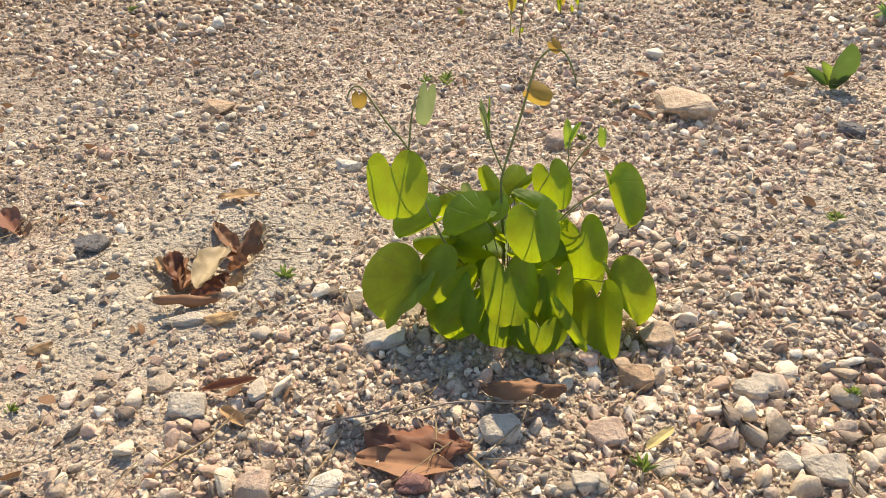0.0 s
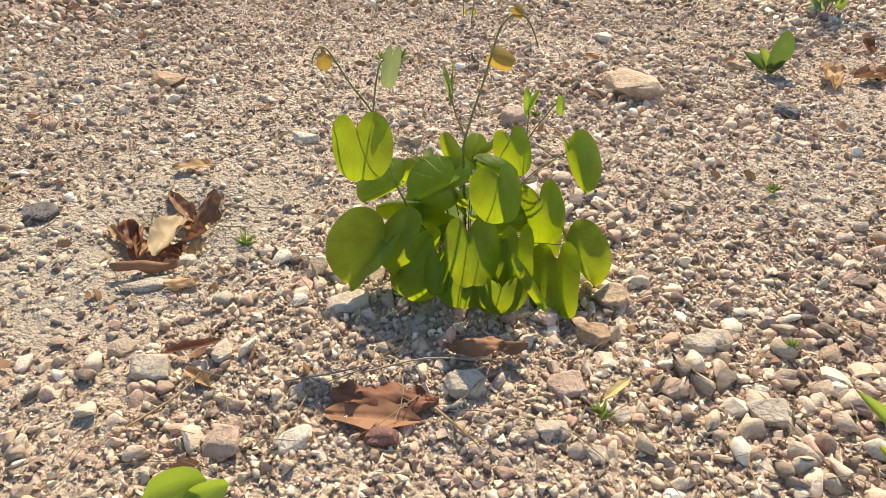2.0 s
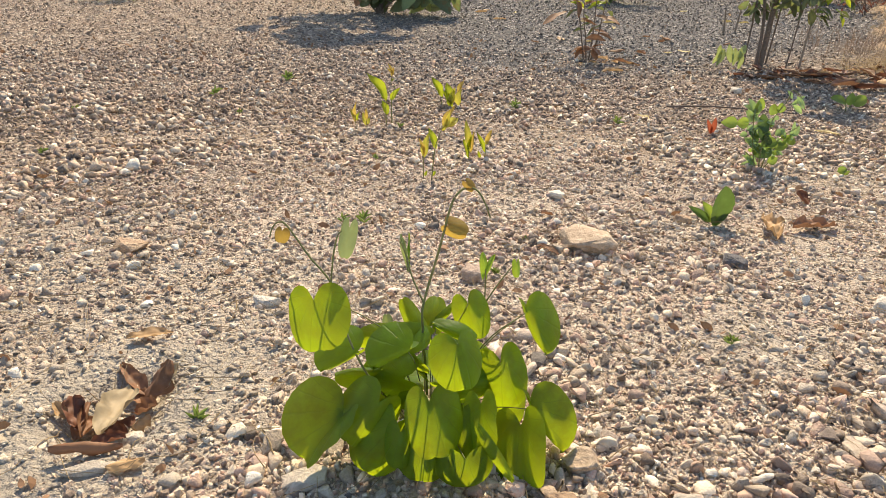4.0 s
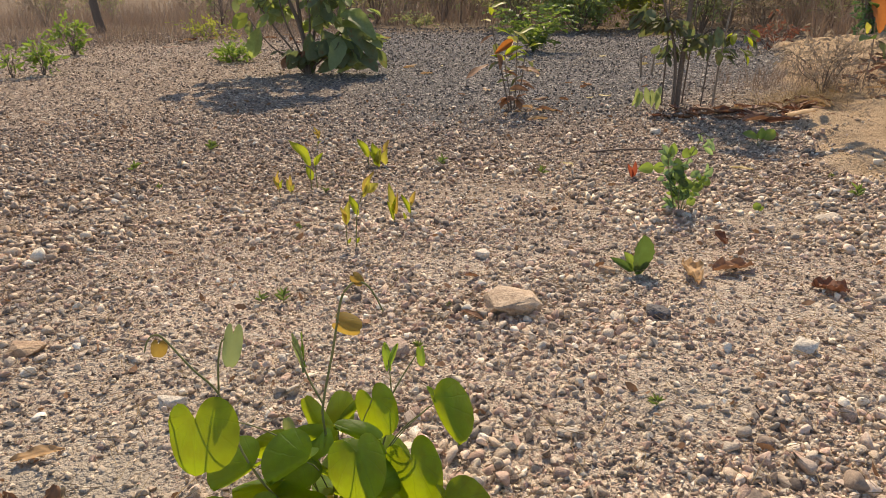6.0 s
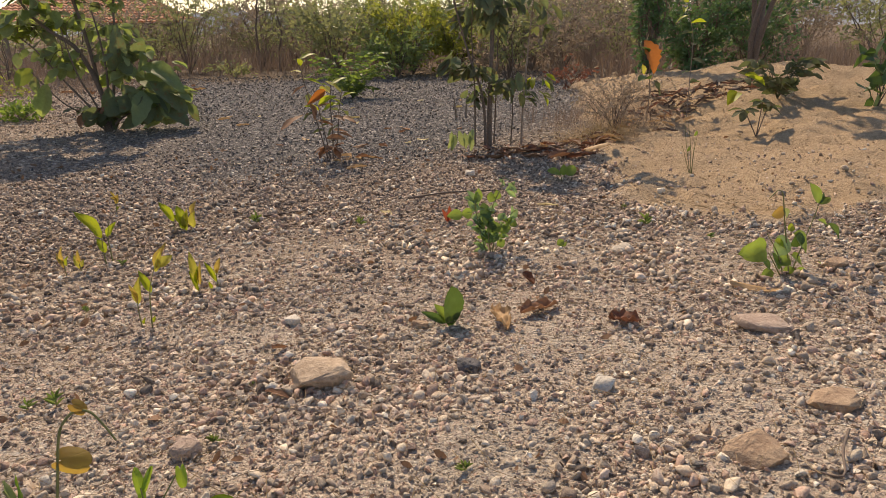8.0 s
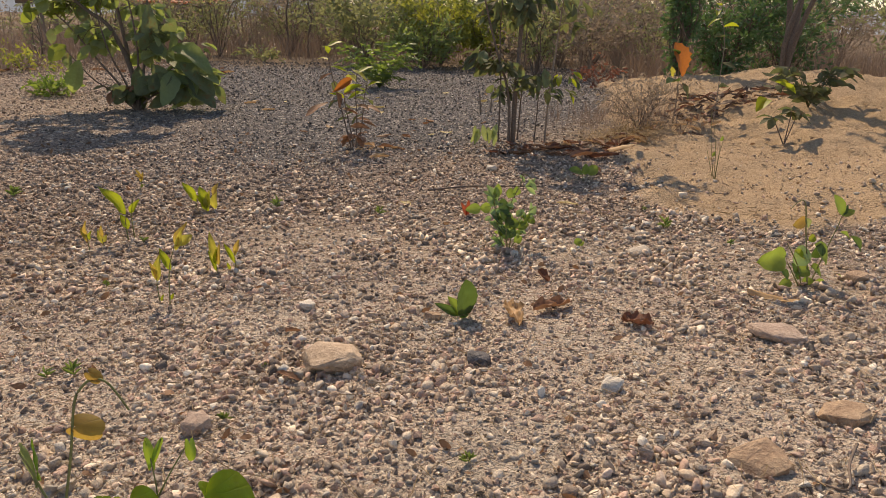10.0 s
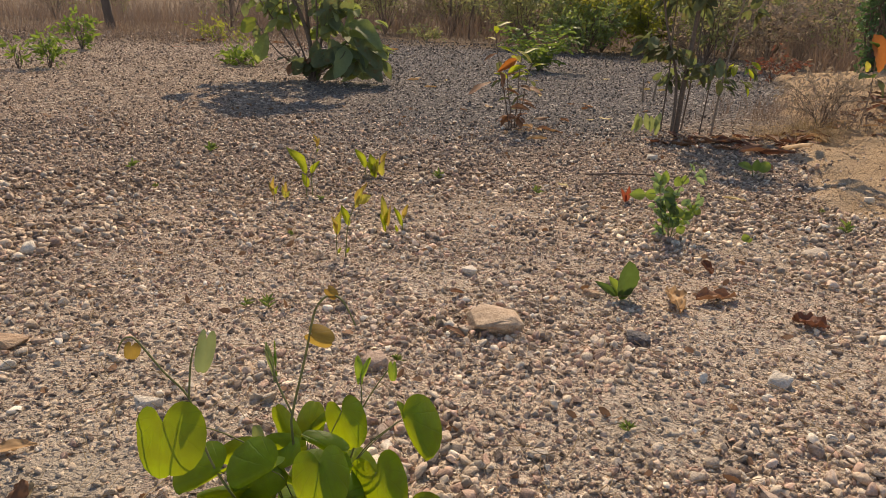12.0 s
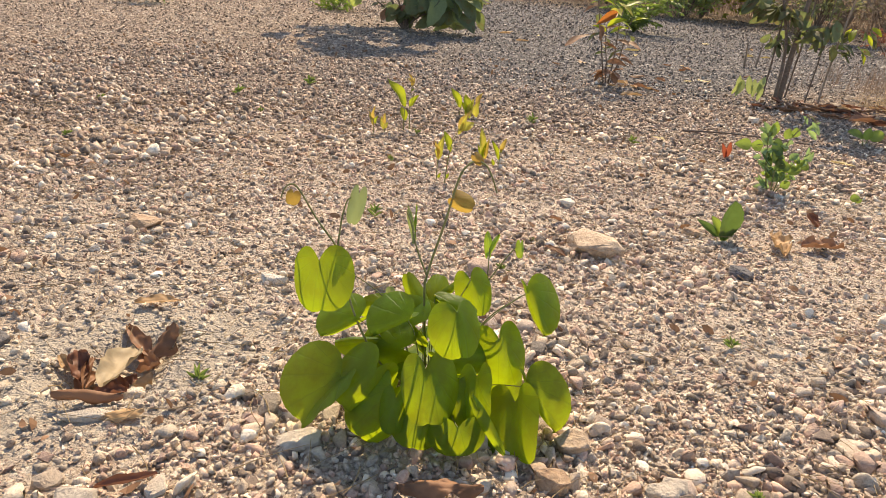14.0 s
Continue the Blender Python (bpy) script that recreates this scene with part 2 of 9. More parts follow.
def make_ground():
    xs, ys = graded(-1.2, 6.6, 0.048, 900, 1.09), graded(0.3, 5.6, 0.048, 900, 1.08)
    xs = np.sort(np.concatenate([xs[(xs < -0.7) | (xs > 1.0)], np.arange(-0.69, 0.99, 0.02)]))
    ys = np.sort(np.concatenate([ys[(ys < 0.35) | (ys > 1.7)], np.arange(0.36, 1.69, 0.02)]))
    gx, gy = np.meshgrid(xs, ys)
    verts = np.stack([gx, gy, ground_z(gx, gy)], -1).reshape(-1, 3)
    n = len(xs)
    i = (np.arange(len(ys) - 1)[:, None] * n + np.arange(n - 1)[None, :]).reshape(-1)
    faces = np.stack([i, i + 1, i + n + 1, i + n], -1)
    me = quick_mesh("ground", verts, faces)
    fx, fy = verts[:, 0], verts[:, 1]
    for key, v in (("bare", 0.95 * bare_mask(fx, fy)), ("coarse", np.clip(np.maximum.reduce([(np.hypot(fx, fy) - 1.8) / 1.5, (0.32 - fy) / 0.2, (-fx - 0.9 * fy - 0.2) / 0.4, (fx - 2.1 * fy - 0.1) / 0.4, 0.55 * np.clip((-fx - 0.25) / 0.5, 0, 1) * (fy > 0.95)]), 0, 1) * (1 - 0.92 * sand_mask(fx, fy))), ("sand", sand_mask(fx, fy)), ("grey", grey_mask(fx, fy)),
                   ("far", np.clip((np.hypot(fx - 1, fy - 3) - 9.5 + 2 * value_noise(fx * 0.5, fy * 0.5, 21)) / 3, 0, 1))):
        me.attributes.new(key, "FLOAT", "POINT").data.foreach_set("value", v.astype(np.float32))
    me.materials.append(EARTH)
    me.polygons.foreach_set("use_smooth", np.ones(len(me.polygons), bool))
    return tagged(new("ground", me), "dry pale earth strewn with gravel and sand", "ground", kind="structure")


def quick_mesh(name, verts, faces):
    """A mesh from arrays: verts (n, 3), faces (m, 3) or (m, 4)."""
    me = bpy.data.meshes.new(name)
    verts, faces = np.asarray(verts, np.float32), np.asarray(faces, np.int32)
    k = faces.shape[1]
    me.vertices.add(len(verts))
    me.vertices.foreach_set("co", verts.reshape(-1))
    me.loops.add(faces.size)
    me.loops.foreach_set("vertex_index", faces.reshape(-1))
    me.polygons.add(len(faces))
    me.polygons.foreach_set("loop_start", np.arange(0, faces.size, k, dtype=np.int32))
    me.update(calc_edges=True)
    me.validate()
    me.polygons.foreach_set("use_smooth", np.zeros(len(me.polygons), bool))
    return me


ground = make_ground()


# ---------------------------------------------------------------- stones
def ball(level):
    bm = bmesh.new()
    bmesh.ops.create_icosphere(bm, subdivisions=level, radius=1)
    v = np.array([p.co[:] for p in bm.verts])
    f = np.array([[p.index for p in q.verts] for q in bm.faces])
    bm.free()
    return v, f


def stone_shapes(count, points, squash=(0.5, 0.9), rough=0.48, worn=0.0):
    """Broken angular stones: hulls round points dealt over a squashed ball, their edges worn off, turned to (verts, triangles)."""
    shapes = []
    for _ in range(count):
        p = rng.normal(size=(points, 3))
        p /= np.linalg.norm(p, axis=1)[:, None]
        p = np.sign(p) * np.abs(p) ** 0.8 * rng.uniform(1.1 - rough, 1.1, (points, 1)) * np.array([rng.uniform(0.95, 1.35), rng.uniform(0.75, 1.1), rng.uniform(*squash)])
        bm = bmesh.new()
        for q in p:
            bm.verts.new(q)
        hull = bmesh.ops.convex_hull(bm, input=bm.verts[:])
        bmesh.ops.delete(bm, geom=list({g for g in hull["geom_unused"] + hull["geom_interior"] if isinstance(g, bmesh.types.BMVert)}), context="VERTS")
        if worn:
            bmesh.ops.bevel(bm, geom=bm.edges[:], offset=worn, segments=1, affect="EDGES")
            bmesh.ops.triangulate(bm, faces=bm.faces[:])
        bmesh.ops.recalc_face_normals(bm, faces=bm.faces[:])
        bm.verts.index_update()
        v = np.array([q.co[:] for q in bm.verts])
        shapes.append((v / np.abs(v).max() * 1.3, np.array([[q.index for q in f.verts] for f in bm.faces])))
        bm.free()
    return shapes


def turns(n, tip):
    """Random turns: any heading, tipped a little."""
    a, b, c = rng.uniform(0, 2 * np.pi, n), rng.normal(0, tip, n), rng.normal(0, tip, n)
    ca, sa, cb, sb, cc, sc = np.cos(a), np.sin(a), np.cos(b), np.sin(b), np.cos(c), np.sin(c)
    z, o = np.zeros(n), np.ones(n)
    rz = np.stack([np.stack([ca, -sa, z], -1), np.stack([sa, ca, z], -1), np.stack([z, z, o], -1)], -2)
    rx = np.stack([np.stack([o, z, z], -1), np.stack([z, cb, -sb], -1), np.stack([z, sb, cb], -1)], -2)
    ry = np.stack([np.stack([cc, z, sc], -1), np.stack([z, o, z], -1), np.stack([-sc, z, cc], -1)], -2)
    return rz @ rx @ ry


def scatter(shapes, xy, size, sink, tip=0.35, uneven=0.0):
    """Verts and faces of stones of those shapes laid at xy, some deeper in the earth than others."""
    pick = rng.integers(0, len(shapes), len(xy))
    high = ground_z(xy[:, 0], xy[:, 1]) + (sink + uneven * rng.uniform(-1, 1, len(xy))) * size
    vs, fs, at = [], [], 0
    for k, (v0, f0) in enumerate(shapes):
        i = np.nonzero(pick == k)[0]
        if len(i) == 0:
            continue
        v = np.einsum("nij,nkj->nki", turns(len(i), tip), v0[None] * size[i, None, None])
        v = v + np.concatenate([xy[i], high[i][:, None]], 1)[:, None, :]
        vs.append(v.reshape(-1, 3))
        fs.append((f0[None] + (np.arange(len(i)) * len(v0))[:, None, None]).reshape(-1, 3) + at)
        at += len(i) * len(v0)
    return np.concatenate(vs), np.concatenate(fs)


def fan(n, near, far, power=2.0):
    """Places dealt over the fan of ground ahead, between two distances."""
    r = rng.uniform(near ** power, far ** power, n) ** (1 / power)
    a = np.radians(np.where(r < 1.2, rng.uniform(-66, 66, n), rng.uniform(-42, 66, n)))
    return 0.06 + r * np.sin(a), r * np.cos(a) + 0.02


def spread(n, lo_y, hi_y, sizes, keep, gap=0.8, cell=0.03, power=2.0):
    """Places in the wedge ahead, dealt at random but not on top of one another, largest first."""
    got, grid = [], {}
    x, y = fan(n, lo_y, hi_y, power)
    ok = rng.uniform(0, 1, n) < keep(x, y)
    x, y, s = x[ok], y[ok], np.sort(sizes(int(ok.sum())))[::-1]
    s = s * (1 + 0.18 * np.clip((x + 0.2) * 1.3, 0, 1) * np.clip((1.15 - y) / 0.5, 0, 1) * (y < 1.2) - 0.12 * np.clip(-x * 2.2, 0, 1) * (y < 1.7) + 0.4 * value_noise(x * 4, y * 4, 61))
    for px, py, r in zip(x, y, s):
        cx, cy = int(px // cell), int(py // cell)
        reach = 1 if r < cell else 2
        clash = False
        for i in range(cx - reach, cx + reach + 1):
            for j in range(cy - reach, cy + reach + 1):
                for qx, qy, qr in grid.get((i, j), ()):
                    if (px - qx) ** 2 + (py - qy) ** 2 < (gap * (r + qr)) ** 2:
                        clash = True
                        break
                if clash:
                    break
            if clash:
                break
        if not clash:
            grid.setdefault((cx, cy), []).append((px, py, r))
            got.append((px, py, r))
    got = np.array(got)
    return got[:, :2], got[:, 2]


def stuff(name, v, f, mat, label, category, parent=None, worn=False):
    me = quick_mesh(name, v, f)
    if worn:
        me.polygons.foreach_set("use_smooth", np.ones(len(me.polygons), bool))
    me.materials.append(mat)
    ob = new(name, me)
    if parent:
        ob.parent = parent
        return tagged(ob, kind="stuff", label=label)
    return tagged(ob, label, category, kind="stuff")


def pebble_sizes(lo, hi, power):
    def deal(n):
        u = rng.uniform(0, 1, n)
        return lo * (hi / lo) ** (u ** power)
    return deal


def stony(x, y):
    return (0.88 + 0.12 * np.clip((y - 0.6) / 0.7, 0, 1)) * (1 - 0.93 * bare_mask(x, y)) * (1 - 0.9 * sand_mask(x, y)) * (1 - 0.6 * grey_mask(x, y)) * np.clip(1.25 - 0.12 * y, 0.5, 1) * (1 - 0.5 * np.clip(-x * 2.2, 0, 1) * (y < 1.7)) * np.clip(0.85 + 0.4 * value_noise(x * 1.9, y * 1.9, 71) + 0.4 * value_noise(x * 5.3, y * 5.3, 72), 0.25, 1)


SHAPES_FINE, SHAPES_MID, SHAPES_FAR = stone_shapes(90, 10, (0.5, 1.0), 0.46, 0.13), stone_shapes(60, 9, (0.5, 1.0), 0.42), stone_shapes(40, 6, (0.6, 1.0), 0.5)
SHAPES_GRIT = stone_shapes(40, 4, (0.8, 1.0), 0.3)


def lay_gravel():
    xy, s = spread(118000, 0.28, 2.3, pebble_sizes(0.0019, 0.0118, 2.9), stony, 0.36, 0.02, 1.6)
    big = np.argsort(-s * ((np.abs(xy[:, 0] - 0.25) < 0.75) & (xy[:, 1] > 0.5) & (xy[:, 1] < 1.5)))[:290]
    rest = np.setdiff1d(np.arange(len(s)), big)
    fine = s[rest] > 0.0073
    for worn, label in ((True, "rounded tan, cream and pinkish gravel on dry earth"), (False, "broken tan, cream and pinkish gravel on dry earth")):
        part = rest[fine][(np.arange(int(fine.sum())) % 5 < 4) == worn]
        v, f = scatter(SHAPES_FINE, xy[part], s[part], 0.18, 0.7, 0.35)
        stuff("gravel", v, f, STONE, label, "gravel", worn=worn)
    tiny = rest[s[rest] < 0.0034]
    small = np.setdiff1d(rest[~fine], tiny)
    brown = rng.uniform(0, 1, len(s)) < np.clip((-xy[:, 0] - 0.1 + 0.3 * value_noise(xy[:, 0] * 3, xy[:, 1] * 3, 74)) / 0.5, 0.08, 0.65) * (xy[:, 1] > 0.3)
    for shapes, part, mat, label in ((SHAPES_MID, small[~brown[small]], STONE, "small pale gravel on dry earth"), (SHAPES_MID, small[brown[small]], BROWN_STONE, "small brown gravel on dry earth"),
                                     (SHAPES_GRIT, tiny[~brown[tiny]], STONE, "very small gravel on dry earth"), (SHAPES_GRIT, tiny[brown[tiny]], BROWN_STONE, "very small brown gravel on dry earth")):
        v, f = scatter(shapes, xy[part], s[part], 0.14, 0.9, 0.4)
        stuff("gravel", v, f, mat, label, "gravel")
    meshes = []
    for shape in SHAPES_FINE[:16]:
        me = quick_mesh("stone", *shape)
        me.polygons.foreach_set("use_smooth", np.full(len(me.polygons), len(meshes) % 5 < 4))
        me.materials.append(STONE_LOOSE)
        meshes.append(me)
    for k in big:
        ob = new("stone", meshes[k % 16])
        ob.parent = ground
        x, y = xy[k]
        ob.matrix_basis = pose(x, y, gz(x, y) + 0.25 * s[k], rng.normal(0, 18), rng.normal(0, 18), rng.uniform(0, 360)) @ Matrix.Diagonal((s[k], s[k], s[k], 1))
    xy, s = spread(100000, 2.25, 5.4, pebble_sizes(0.0034, 0.0155, 2.6), stony, 0.22, 0.04, 1.4)
    brown = rng.uniform(0, 1, len(s)) < np.clip((xy[:, 1] - 2.5 + 0.4 * value_noise(xy[:, 0] * 2, xy[:, 1] * 2, 73)) / 2.2 + np.clip(0.1 - 0.45 * xy[:, 0], 0, 0.6), 0, 0.65)
    for shapes, part, mat, label in ((SHAPES_MID, (s > 0.0065) & ~brown, STONE, "tan and pinkish gravel on dry earth"), (SHAPES_FAR, (s <= 0.0065) & ~brown, STONE, "fine tan gravel on dry earth"),
                                     (SHAPES_MID, (s > 0.0065) & brown, BROWN_STONE, "brown gravel on dry earth"), (SHAPES_FAR, (s <= 0.0065) & brown, BROWN_STONE, "fine brown gravel on dry earth")):
        v, f = scatter(shapes, xy[part], s[part], 0.3, 0.8, 0.35)
        stuff("gravel", v, f, mat, label, "gravel", worn=shapes is SHAPES_MID)
    x, y = rng.uniform(-0.32, 0.95, 6500), rng.uniform(0.36, 0.86, 6500)
    ok = rng.uniform(0, 1, len(x)) < 1 - bare_mask(x, y)
    v, f = scatter(SHAPES_MID, np.stack([x, y], -1)[ok], 0.0028 + 0.0036 * rng.uniform(0, 1, int(ok.sum())) ** 1.6, 0.2, 0.9, 0.4)
    stuff("gravel", v, f, STONE, "small tan and cream gravel around the leafy plant", "gravel", worn=True)
    x, y = fan(70000, 0.28, 2.4, 1.5)
    ok = rng.uniform(0, 1, len(x)) < (1 - 0.95 * sand_mask(x, y)) * (1 - 0.75 * bare_mask(x, y))
    v, f = scatter(SHAPES_GRIT, np.stack([x, y], -1)[ok], 0.0013 + 0.0028 * rng.uniform(0, 1, int(ok.sum())) ** 1.5, 0.1, 0.8)
    stuff("grit", v, f, STONE, "fine grit between the larger stones", "grit")
    x, y = fan(112000, 3.0, 15, 0.7)
    x, y = x[sand_mask(x, y) < 0.5], y[sand_mask(x, y) < 0.5]
    size = (0.0042 + 0.008 * rng.uniform(0, 1, len(x)) ** 3) * (1 + 0.10 * np.maximum(y - 4, 0))
    grey = rng.uniform(0, 1, len(x)) < 0.9 * grey_mask(x, y)
    close = y < 6.0
    for part, shapes, name, mat, label in ((grey & close, SHAPES_FAR, "grey_gravel", GREY_STONE, "fine grey gravel spread under the shrubs"), (grey & ~close, SHAPES_GRIT, "grey_gravel", GREY_STONE, "fine grey gravel behind the shrubs"),
                                           (~grey & close, SHAPES_FAR, "gravel", BROWN_STONE, "brown gravel around the shrubs"), (~grey & ~close, SHAPES_GRIT, "gravel", BROWN_STONE, "brown gravel in the distance")):
        v, f = scatter(shapes, np.stack([x, y], -1)[part], size[part], 0.3, 0.6)
        stuff(name, v, f, mat, label, "gravel")
    x, y = rng.uniform(-1.0, 1.0, 26000), rng.uniform(0.4, 1.8, 26000)
    ok = rng.uniform(0, 1, len(x)) < 0.12 + 0.75 * bare_mask(x, y)
    x, y = x[ok], y[ok]
    v, f = scatter(SHAPES_MID, np.stack([x, y], -1), 0.0016 + 0.0075 * rng.uniform(0, 1, len(x)) ** 3, -0.1, 0.5, 0.3)
    stuff("earth_clods", v, f, EARTH_CLOD, "pale dusty clods of dry earth", "clods", worn=True)
    x, y = rng.uniform(2.0, 8.0, 30000), rng.uniform(1.6, 7.5, 30000)
    ok = sand_mask(x, y) > 0.3
    v, f = scatter(SHAPES_GRIT, np.stack([x[ok], y[ok]], -1), 0.0022 + 0.007 * rng.uniform(0, 1, int(ok.sum())) ** 3, 0.15, 0.6)
    stuff("sand_clods", v, f, SAND_CLOD, "small clods and pebbles lying on sand", "clods")



# ---------------------------------------------------------------- leaf, bark and straw materials
def leaf_material(name, tone, glow, through_light=0.5, rough=0.5, veins=False, islands=False, spots=None):
    m, nt, bsdf = material(name)
    at = where(nt)
    if islands:
        rnd = nt.nodes.new("ShaderNodeNewGeometry").outputs["Random Per Island"]
    else:
        rnd = nt.nodes.new("ShaderNodeObjectInfo").outputs["Random"]
    patch = noise_tex(nt, 35, 4, 0.6, at)
    dark = tuple(c * 0.55 for c in tone)
    c = mix(nt, ramp(nt, patch, [(0.35, (0, 0, 0)), (0.7, (1, 1, 1))]), dark, tone)
    c = mix(nt, ramp(nt, rnd, [(0.0, (0, 0, 0)), (1.0, (0.45, 0.45, 0.45))]), c, tuple(min(1, q * 1.5) for q in tone))
    g = mix(nt, ramp(nt, rnd, [(0.0, (0, 0, 0)), (1.0, (0.5, 0.5, 0.5))]), glow, tuple(q * 0.6 for q in glow))
    if spots:
        dry = ramp(nt, noise_tex(nt, 18, 3, 0.6, at), [(0.55, (0, 0, 0)), (0.68, (1, 1, 1))])
        c, g = mix(nt, dry, c, spots), mix(nt, dry, g, spots)
    if veins:
        att = nt.nodes.new("ShaderNodeAttribute")
        att.attribute_name = "vein"
        w = nt.nodes.new("ShaderNodeMath")
        w.operation = "PINGPONG"
        nt.links.new(att.outputs["Fac"], w.inputs[0])
        w.inputs[1].default_value = 0.5
        line = ramp(nt, w.outputs[0], [(0.0, (1, 1, 1)), (0.09, (0, 0, 0))])
        soft = ramp(nt, w.outputs[0], [(0.0, (0.5, 0.5, 0.5)), (0.06, (0, 0, 0))])
        c = mix(nt, soft, c, tuple(q * 1.25 for q in tone))
        g = mix(nt, soft, g, tuple(q * 0.55 for q in glow))
        g = mix(nt, ramp(nt, patch, [(0.4, (0.55, 0.55, 0.55)), (0.62, (0, 0, 0))]), g, (glow[0] * 0.72, glow[1] * 0.6, glow[2]))
        swell = nt.nodes.new("ShaderNodeMath")
        swell.operation = "MULTIPLY_ADD"
        nt.links.new(patch, swell.inputs[0])
        swell.inputs[1].default_value = 3.0
        nt.links.new(line, swell.inputs[2])
        bump(nt, bsdf, swell.outputs[0], 0.3, 0.003)
    else:
        bump(nt, bsdf, patch, 0.3, 0.004)
    nt.links.new(c, bsdf.inputs["Base Color"])
    bsdf.inputs["Roughness"].default_value = rough
    bsdf.inputs["Specular IOR Level"].default_value = 0.3
    tr = nt.nodes.new("ShaderNodeBsdfTranslucent")
    nt.links.new(g, tr.inputs["Color"])
    ms = nt.nodes.new("ShaderNodeMixShader")
    ms.inputs[0].default_value = through_light
    nt.links.new(bsdf.outputs[0], ms.inputs[1])
    nt.links.new(tr.outputs[0], ms.inputs[2])
    nt.links.new(ms.outputs[0], nt.nodes["Material Output"].inputs["Surface"])
    return m


def bark_material(name, lo, hi):
    m, nt, bsdf = material(name)
    n = noise_tex(nt, 70, 5, 0.7)
    nt.links.new(ramp(nt, n, [(0.3, lo), (0.7, hi)]), bsdf.inputs["Base Color"])
    bsdf.inputs["Roughness"].default_value = 0.85
    bump(nt, bsdf, n, 0.6, 0.004)
    return m


LEAF_BAUHINIA = leaf_material("bauhinia_leaf", (0.065, 0.145, 0.016), (0.53, 0.68, 0.016), 0.52, 0.45, veins=True)
LEAF_GOLD = leaf_material("withered_gold_leaf", (0.312, 0.228, 0.072), (0.528, 0.360, 0.060), 0.6, 0.6, veins=True)
LEAF_GREY = leaf_material("downy_grey_leaf", (0.28, 0.34, 0.17), (0.42, 0.48, 0.14), 0.45, 0.7)
LEAF_YOUNG = leaf_material("young_leaf", (0.20, 0.34, 0.06), (0.50, 0.65, 0.05), 0.5, 0.5)
LEAF_LIME = leaf_material("lime_leaf", (0.22, 0.30, 0.04), (0.46, 0.52, 0.03), 0.55, 0.45)
LEAF_YELLOW = leaf_material("yellow_leaf", (0.42, 0.40, 0.10), (0.66, 0.60, 0.08), 0.5, 0.5)
LEAF_ORANGE = leaf_material("orange_leaf", (0.36, 0.14, 0.045), (0.52, 0.18, 0.035), 0.5, 0.5)
LEAF_TIP = leaf_material("ochre_tip_leaf", (0.42, 0.31, 0.10), (0.64, 0.46, 0.09), 0.5, 0.5)
LEAF_RED = leaf_material("red_leaf", (0.27, 0.075, 0.045), (0.40, 0.10, 0.045), 0.5, 0.5)
LEAF_GREEN = leaf_material("green_leaf", (0.081, 0.138, 0.050), (0.138, 0.225, 0.037), 0.35, 0.45)
LEAF_BRIGHT = leaf_material("bright_green_leaf", (0.17, 0.25, 0.07), (0.32, 0.43, 0.06), 0.5, 0.45)
LEAF_WEED = leaf_material("weed_leaf", (0.16, 0.23, 0.07), (0.28, 0.38, 0.07), 0.4, 0.5)
LEAF_SILVER = leaf_material("silvery_leaf", (0.260, 0.364, 0.195), (0.390, 0.546, 0.156), 0.4, 0.6)
# bush leaf tones are raised to imitate the haze over them
LEAF_BIG = leaf_material("large_bush_leaf", (0.168, 0.202, 0.118), (0.246, 0.302, 0.090), 0.42, 0.7, spots=(0.22, 0.17, 0.07))
LEAF_BIG_MID = leaf_material("large_mid_green_leaf", (0.230, 0.282, 0.138), (0.437, 0.529, 0.115), 0.42, 0.6)
# lime copy of the bush leaf, with sunlight put into its colour
LEAF_BIG_LIT = leaf_material("large_lit_leaf", (0.13, 0.18, 0.055), (0.36, 0.43, 0.05), 0.5, 0.65)
LEAF_DULL = leaf_material("dull_sapling_leaf", (0.123, 0.139, 0.085), (0.193, 0.224, 0.069), 0.42, 0.7, spots=(0.18, 0.13, 0.07))
CROWN_WEED = leaf_material("weed_crown", (0.16, 0.25, 0.065), (0.34, 0.46, 0.07), 0.45, 0.5, islands=True)
# olive, dark, mid green and dry crowns are lightened in place of haze
CROWN_OLIVE = leaf_material("olive_crown", (0.240, 0.265, 0.145), (0.430, 0.442, 0.164), 0.4, 0.6, islands=True)
CROWN_YELLOW = leaf_material("yellow_green_crown", (0.21, 0.25, 0.07), (0.46, 0.48, 0.07), 0.45, 0.6, islands=True)
CROWN_DARK = leaf_material("dark_green_crown", (0.113, 0.200, 0.101), (0.192, 0.330, 0.086), 0.3, 0.55, islands=True)
CROWN_GREEN = leaf_material("mid_green_crown", (0.193, 0.258, 0.115), (0.386, 0.489, 0.115), 0.42, 0.6, islands=True)
CROWN_BROWN = leaf_material("dry_crown", (0.335, 0.272, 0.208), (0.427, 0.335, 0.231), 0.4, 0.7, islands=True)
CROWN_RED = leaf_material("reddish_crown", (0.19, 0.095, 0.07), (0.28, 0.11, 0.065), 0.45, 0.6, islands=True)
CROWN_FERN = leaf_material("leaflet_crown", (0.13, 0.18, 0.08), (0.26, 0.37, 0.06), 0.5, 0.5, islands=True)
DRY_GRASS = leaf_material("dry_grass", (0.270, 0.201, 0.155), (0.322, 0.230, 0.167), 0.3, 0.8, islands=True)
STRAW = leaf_material("straw", (0.42, 0.31, 0.17), (0.45, 0.30, 0.12), 0.25, 0.8, islands=True)

DRY_CRUMB = leaf_material("dry_leaf_crumb", (0.30, 0.17, 0.095), (0.34, 0.19, 0.10), 0.2, 0.7, islands=True)


